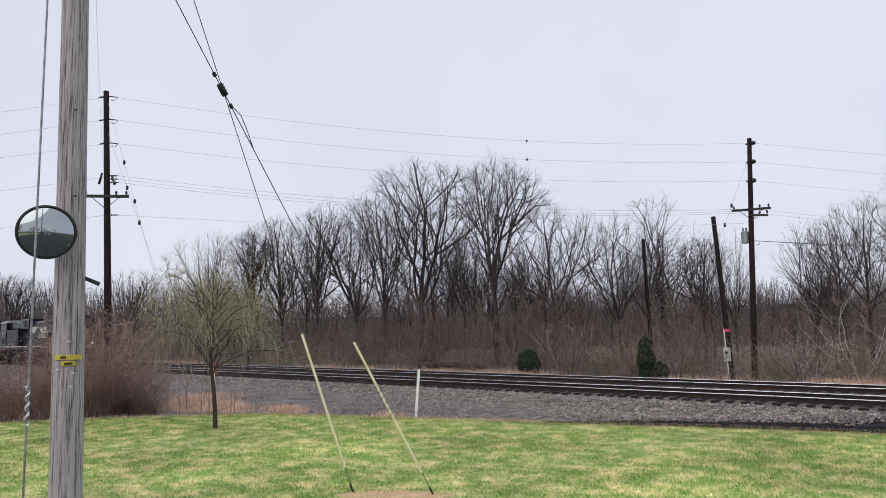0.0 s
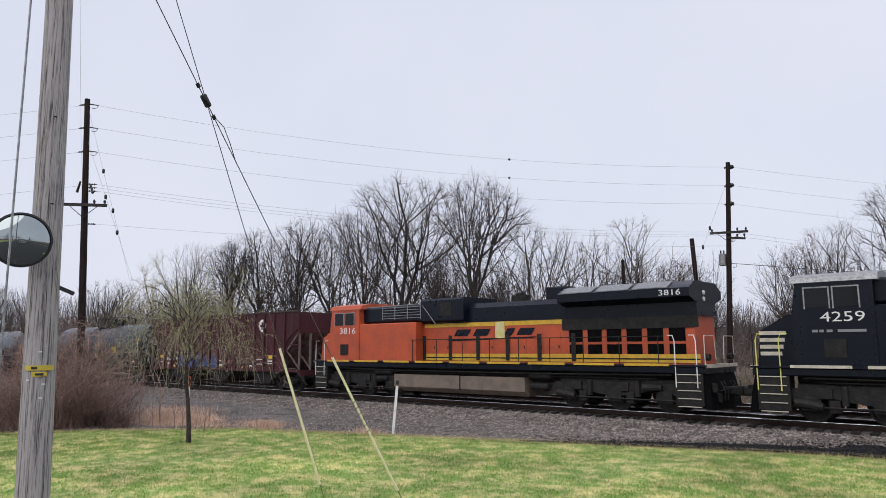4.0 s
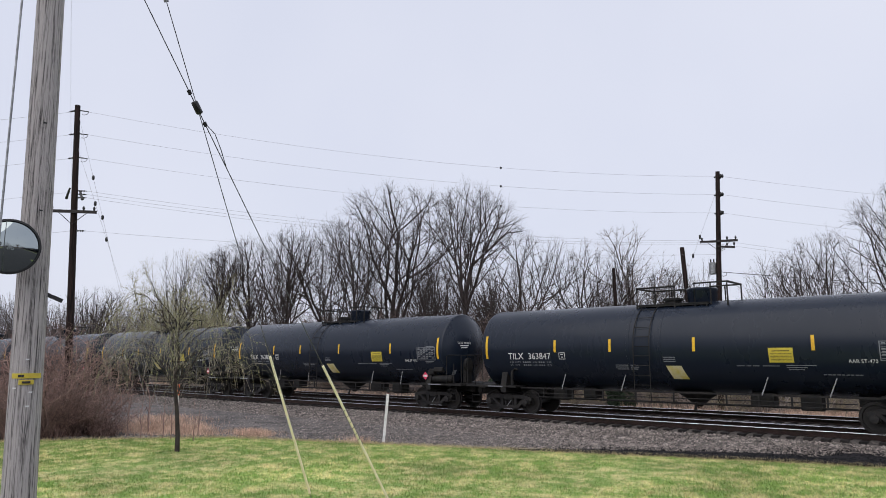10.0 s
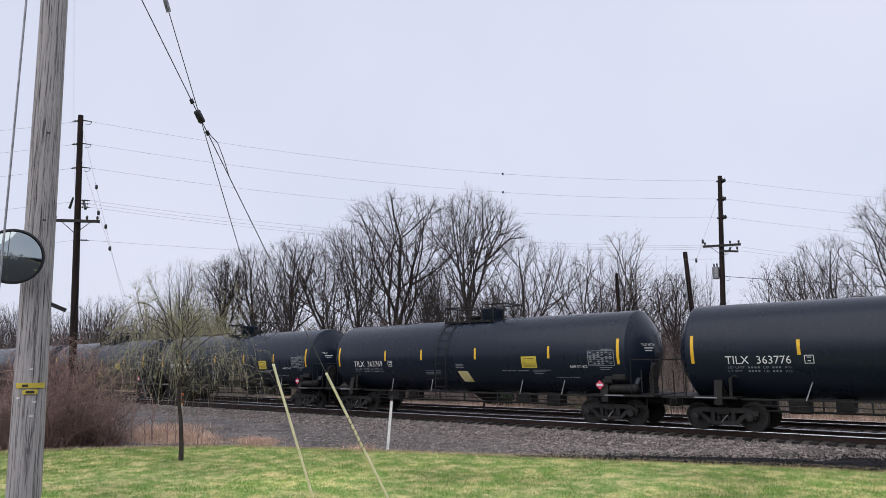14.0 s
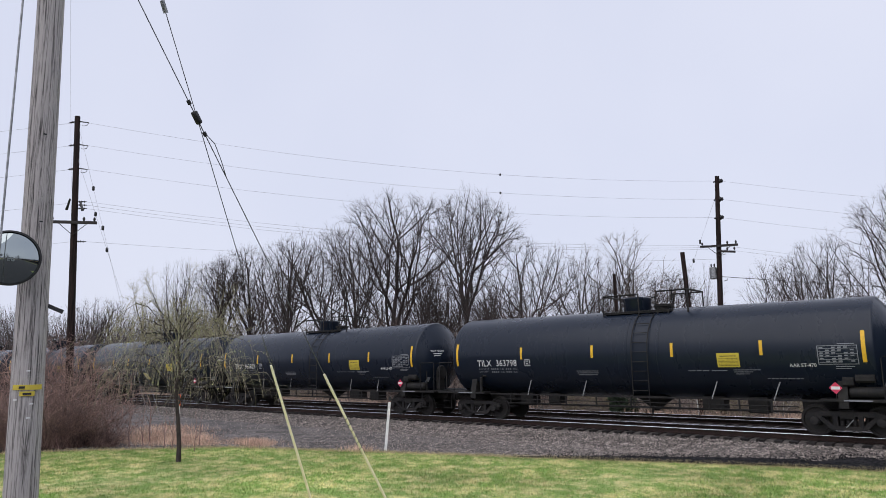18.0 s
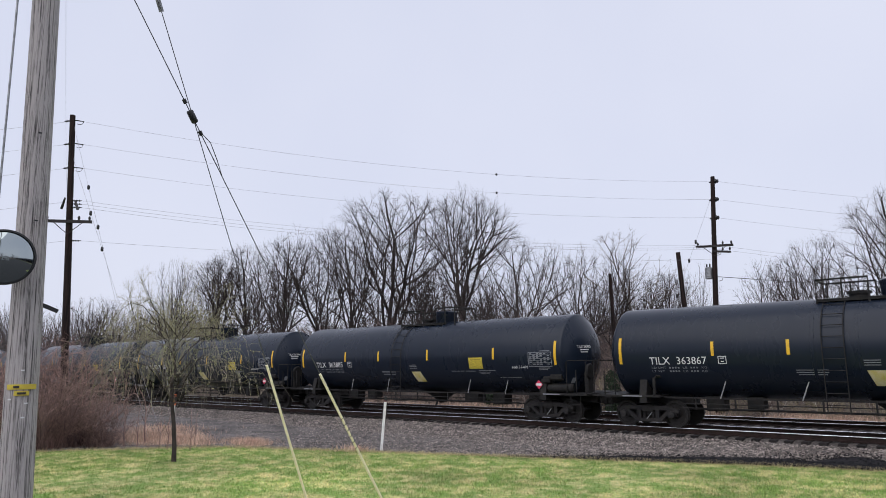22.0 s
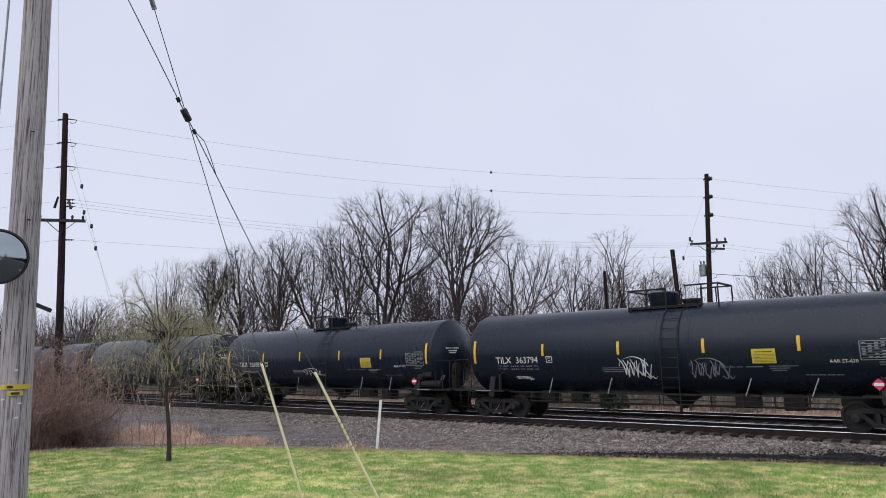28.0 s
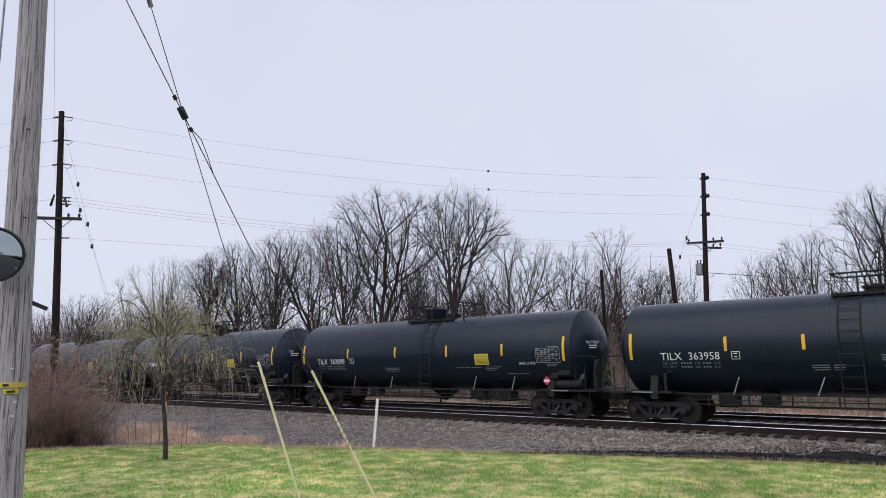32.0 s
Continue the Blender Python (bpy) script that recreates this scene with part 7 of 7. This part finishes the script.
    # handrails
    for side in (-1.5, 1.5):
        part("handrail", Geo().tube([(-3.3, side, 2.72), (9.0, side, 2.72)], 0.018, 6), M_UNDER if stripe_kind != "white" else M_DIM, car, "long side handrail")
        for k in range(9):
            part("stanchion", Geo().tube([(-3.2 + 1.5 * k, side, 1.7), (-3.2 + 1.5 * k, side, 2.72)], 0.018, 5), M_UNDER, car)
    paint = M_GRAB if stripe_kind == "white" else M_LETTER
    for s, x in ((1, 9.40), (1, 10.15), (-1, 9.6), (-1, 10.3)):
        part("grab_iron", Geo().tube([(s * x, -1.52, 0.95), (s * x, -1.52, 2.55), (s * (x - 0.06), -1.52, 2.74), (s * (x - 0.25), -1.50, 2.74)], 0.02, 6), paint, car, "bright grab iron by the steps")
    for s in (-1, 1):
        for side in (-1, 1):
            r = Geo().tube([(s * 10.42, side * 1.45, 1.7), (s * 10.42, side * 1.45, 2.72), (s * 10.42, side * 0.5, 2.72), (s * 10.42, side * 0.4, 1.9)], 0.018, 6)
            part("end_railing", r, M_CREAM if s > 0 else M_UNDER, car, "bent end handrail")
        well = part("step_well", Geo().box(s * 9.85 - 0.48, s * 9.85 + 0.48, -1.50, -0.9, 0.35, 1.42), M_UNDER, car, "stair well")
        for k in range(5):
            part("stair_tread", Geo().box(s * 9.85 - 0.40, s * 9.85 + 0.40, -1.54, -1.505, 0.30 + 0.27 * k, 0.325 + 0.27 * k), M_CREAM, well, "pale tread edge")
        part("platform_edge", Geo().box(s * 10.44, s * 10.52, -1.5, 1.5, 1.62, 1.74), M_CREAM, car, "pale platform edge")
        part("cut_lever", Geo().tube([(s * 10.6, -1.4, 1.1), (s * 10.72, -1.1, 0.85), (s * 10.75, -0.3, 0.9), (s * 10.75, 0.3, 0.9), (s * 10.72, 1.1, 0.85), (s * 10.6, 1.4, 1.1)], 0.02, 6), M_UNDER, car)
        for y, w, z in ((-1.2, 0.16, 0.95), (-0.8, 0.12, 0.6), (0.9, 0.14, 0.8)):
            part("hose_bracket", Geo().box(s * 10.62 - 0.07, s * 10.62 + 0.07, y - w / 2, y + w / 2, z - 0.15, z + 0.15, 0.02), M_TRUCK, car)
        part("pilot", Geo().prism_y([(s * 10.4, 1.42), (s * 10.52, 0.9), (s * 10.62, 0.22), (s * 10.3, 0.25), (s * 10.1, 1.42)], -1.45, 1.45), M_VENT, car, "pilot plate")
        c = part("coupler", Geo().box(10.4, 11.05, -0.12, 0.12, 0.70, 0.95, 0.03).box(10.98, 11.18, -0.17, 0.13, 0.66, 0.98, 0.04), M_UNDER, car)
        c.matrix_local = pose(0, 0, 0, 0, 0, 0 if s > 0 else 180)
        for yy in (-0.6, -0.3, 0.35, 0.65):
            part("air_hose", Geo().tube([(s * 10.6, yy, 1.15), (s * 10.74, yy, 0.85), (s * 10.72, yy, 0.5)], 0.025, 6), M_BLACK, car)
        # six-wheel truck
        t = part("truck", Geo().box(s * 6.9 - 2.7, s * 6.9 + 2.7, -0.6, 0.6, 0.62, 0.95, 0.04), M_UNDER, car, "six-wheel truck")
        f = Geo().prism_y([(-2.75, 0.72), (-2.55, 1.02), (2.55, 1.02), (2.75, 0.72), (2.3, 0.62), (1.7, 0.82), (0.5, 0.58), (-0.5, 0.58), (-1.7, 0.82), (-2.3, 0.62)], -0.08, 0.08)
        for x in (-1.95, 0.0, 1.95):
            f.box(x - 0.28, x + 0.28, -0.12, 0.1, 0.34, 0.78, 0.03)
            f.box(x + 0.5, x + 0.8, -0.13, 0.1, 0.30, 0.70, 0.03)
        f.tube([(-2.4, -0.2, 0.62), (-1.6, -0.2, 0.50)], 0.12, 8).tube([(1.2, -0.2, 0.9), (1.9, -0.2, 0.9)], 0.11, 8)
        f.box(-2.3, 2.3, -0.05, 0.05, 0.78, 1.16, 0.02)
        for x in (-1.0, 0.95):
            f.tube([(x, -0.12, 0.55), (x, -0.12, 1.12)], 0.10, 8)
            f.box(x - 0.75, x - 0.35, -0.16, 0.0, 0.72, 1.06, 0.03)
        f.tube([(-2.5, -0.18, 0.48), (2.5, -0.18, 0.46)], 0.028, 6)
        fm = f.mesh("side_frame", M_TRUCK, False)
        for y in (-1.15, 1.15):
            part("side_frame", fm, None, t, "heavy cast side frame").location = (s * 6.9, y, 0)
        for x in (-1.95, 0.0, 1.95):
            part("wheel_set", SET42, None, t, "large wheel set").location.x = s * 6.9 + x
    # lamps on the leading end
    for y, z in ((0.0, 4.28), (0.0, 4.05)):
        part("headlight", Geo().lathe([(10.03, 0.085), (10.09, 0.08), (10.11, 0.02)], 14, "x", (0, y - 0.25, z)), M_LAMP if stripe_kind == "white" else M_LETTER, car, "lit round headlight")
    for y in (-1.15, 1.15):
        part("lamp_hood", Geo().lathe([(10.30, 0.11), (10.49, 0.125), (10.49, 0.115), (10.38, 0.10)], 14, "x", (0, y, 1.98)), M_UNDER, car)
        part("ditch_light", Geo().lathe([(10.40, 0.07), (10.43, 0.07), (10.45, 0.02)], 14, "x", (0, y, 1.98)), M_LAMP if stripe_kind == "white" else M_LETTER, car, "lit ditch light")
    part("horn", Geo().lathe([(0, 0.04), (0.25, 0.05), (0.35, 0.10)], 10, "x", (1.75, -0.1, 4.66)).lathe([(0, 0.04), (0.25, 0.05), (0.35, 0.10)], 10, "x", (1.65, 0.12, 4.72)).box(1.6, 2.3, -0.2, 0.2, 4.3, 4.62), M_UNDER, car, "air horn")
    n, nc = -hw - 0.03, -1.545
    g = letters_flat(Geo(), number, -8.35, -7.15, 3.08, 3.38, nc)
    part("road_number", g, M_LETTER, car, "white road number")
    g = letters_flat(Geo(), number, 8.95, 9.75, 4.15, 4.35, -wing - 0.004) if stripe_kind != "white" else letters_flat(Geo(), number, 9.05, 9.75, 3.58, 3.80, n)
    part("road_number", g, M_LETTER, car, "small white road number")
    if stripe_kind == "white":
        for k in range(5):
            part("nose_stripe", Geo().box(8.75 + 0.12 * k, 9.93, n, n + 0.006, 3.24 - 0.17 * k, 3.33 - 0.17 * k), M_CREAM, car, "white hood-end stripe")
            part("nose_stripe", Geo().box(9.955, 9.962, -0.93, 0.93, 3.24 - 0.17 * k, 3.33 - 0.17 * k), M_CREAM, car)
        part("nose_patch", Geo().prism_x([(-0.75, 2.62), (-0.15, 2.62), (-0.2, 3.2), (-0.55, 3.26), (-0.7, 3.0)], 9.964, 9.972), M_CREAM, car, "cream patch on the hood end")
        for k in range(4):
            part("nose_stripe", Geo().box(-10.28, -9.62 + 0.05 * k, -1.106, -1.101, 2.05 + 0.22 * k, 2.17 + 0.22 * k), M_CREAM, car, "white nose stripe")
        for k in range(6):
            part("side_stripe", Geo().box(-0.4 - 0.02 * k, 1.5 - 0.16 * k if k else 1.9, n, n + 0.006, 3.66 - 0.115 * k, 3.755 - 0.115 * k), M_CREAM, car, "white speed line")
        # emblem and name as plain shapes
        part("emblem", Geo().add([(2.1, n, 3.68), (2.55, n, 3.68), (3.0, n, 3.36), (3.0, n, 3.68), (3.25, n, 3.68), (3.25, n, 3.10), (2.75, n, 3.10), (2.3, n, 3.46)], [tuple(range(8))])
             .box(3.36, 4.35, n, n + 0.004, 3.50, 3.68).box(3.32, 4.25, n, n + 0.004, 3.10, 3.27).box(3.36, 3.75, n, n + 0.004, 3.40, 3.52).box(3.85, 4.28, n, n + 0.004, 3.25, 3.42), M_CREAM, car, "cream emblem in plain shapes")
        g = Geo()
        for k in range(7):
            g.prism_y([(2.05 + 0.27 * k, 2.80), (2.09 + 0.27 * k, 2.97), (2.28 + 0.27 * k, 2.97), (2.24 + 0.27 * k, 2.80)], n, n + 0.004)
        for k in range(8):
            g.prism_y([(1.95 + 0.285 * k, 2.56), (1.99 + 0.285 * k, 2.73), (2.19 + 0.285 * k, 2.73), (2.15 + 0.285 * k, 2.56)], n, n + 0.004)
        part("name_bars", g, M_CREAM, car, "white name as plain bars")
        g = Geo()
        for x, w in ((-8.6, 0.16), (-8.4, 0.12), (-8.2, 0.16), (-7.9, 0.75)):
            g.box(x, x + w, nc, nc + 0.004, 2.76, 2.84)
        part("small_bars", g, M_DIM, car)
        for x, z in ((-5.6, 2.0), (-4.9, 2.0), (-4.2, 2.0), (5.6, 3.22), (6.1, 3.18), (6.5, 3.2), (8.1, 3.24)):
            part("data_plate", Geo().box(x - 0.07, x + 0.07, -1.49 if x < 0 else n - 0.002, -1.483 if x < 0 else n + 0.003, z - 0.05, z + 0.05), M_LETTER, car)
    else:
        part("hood_stripe", Geo().box(-2.9, 4.6, n + 0.006, n + 0.012, 3.28, 3.46), M_YELLOWL, car, "yellow hood stripe")
        part("hood_stripe", Geo().box(-2.9, 10.1, n - 0.012, n - 0.006, 1.78, 2.08), M_YELLOWL, car, "yellow lower stripe")
        part("stripe_line", Geo().box(-2.9, 10.1, n - 0.02, n - 0.014, 1.88, 1.93), M_LOCO, car)
        part("black_band", Geo().box(4.6, 10.1, n - 0.02, n - 0.004, 3.02, 3.45), M_UNDER, car, "dark screens under the radiator")
        part("emblem", Geo().add([(-1.6, n - 0.004, 2.72), (3.4, n - 0.004, 2.80), (3.2, n - 0.004, 2.74), (-1.2, n - 0.004, 2.64)], [(0, 1, 2, 3)])
             .prism_y([(-1.1, 2.86), (-0.9, 3.16), (-0.1, 3.16), (-0.3, 2.86)], n - 0.004, n).prism_y([(0.0, 2.86), (0.2, 3.16), (1.0, 3.16), (0.8, 2.86)], n - 0.004, n)
             .prism_y([(1.7, 2.86), (1.9, 3.16), (2.3, 3.16), (2.1, 2.86)], n - 0.004, n).prism_y([(2.35, 2.86), (2.55, 3.16), (3.3, 3.16), (3.1, 2.86)], n - 0.004, n), M_LOCO, car, "dark emblem in plain shapes")
        part("faded_panel", Geo().box(1.25, 1.75, n - 0.008, n - 0.002, 2.75, 3.45), M_PALE, car, "pale worn panel")
        for x in (-3.0, -1.4, 0.2, 1.8, 3.4, 5.0):
            part("door_seam", Geo().box(x, x + 0.2, n - 0.03, n - 0.024, 1.8, 2.9), M_UNDER, car, "dark door gap")
    return car


TANK_CARS = build_tank_cars()
HOPPER = hopper_car()
ORANGE_LOCO = locomotive("orange_locomotive", "weathered orange and black diesel locomotive with yellow stripes", M_ORANGEL, M_LOCO, M_LOCO, M_TANLOCO, "yellow", "3816", 1.58)
BLACK_LOCO = locomotive("black_locomotive", "glossy black diesel locomotive with white stripes and lit headlights", M_LOCO, M_LOCO, M_LOCO, M_LOCOTANK, "white", "4259", 1.42)


# ---- what moves ----
def motions():
    run = ((0.0, -141.7), (1.0, -119.5), (2.0, -98.39), (3.0, -77.73), (6.0, -17.52), (7.0, 2.51), (8.0, 22.63), (9.0, 42.66), (10.0, 62.70), 
           (11.0, 82.71), (12.0, 102.92), (13.0, 123.54), (14.0, 143.64), (17.0, 203.88), (18.0, 223.93), (19.0, 243.98), (20.0, 264.06), (21.0, 284.10), (22.0, 304.16), 
           (23.0, 324.21), (24.0, 344.32), (25.0, 364.38), (28.0, 424.46), (29.0, 444.50), (30.0, 463.89), (31.0, 483.95), (32.0, 503.99))
    train = [(car, -PITCH * k) for k, car in enumerate(TANK_CARS)] + [(HOPPER, 18.125), (ORANGE_LOCO, 38.35), (BLACK_LOCO, 60.75)]
    for car, offset in train:
        walk(car, [(t, pose(x + offset, NEAR, RAIL)) for t, x in run])


motions()
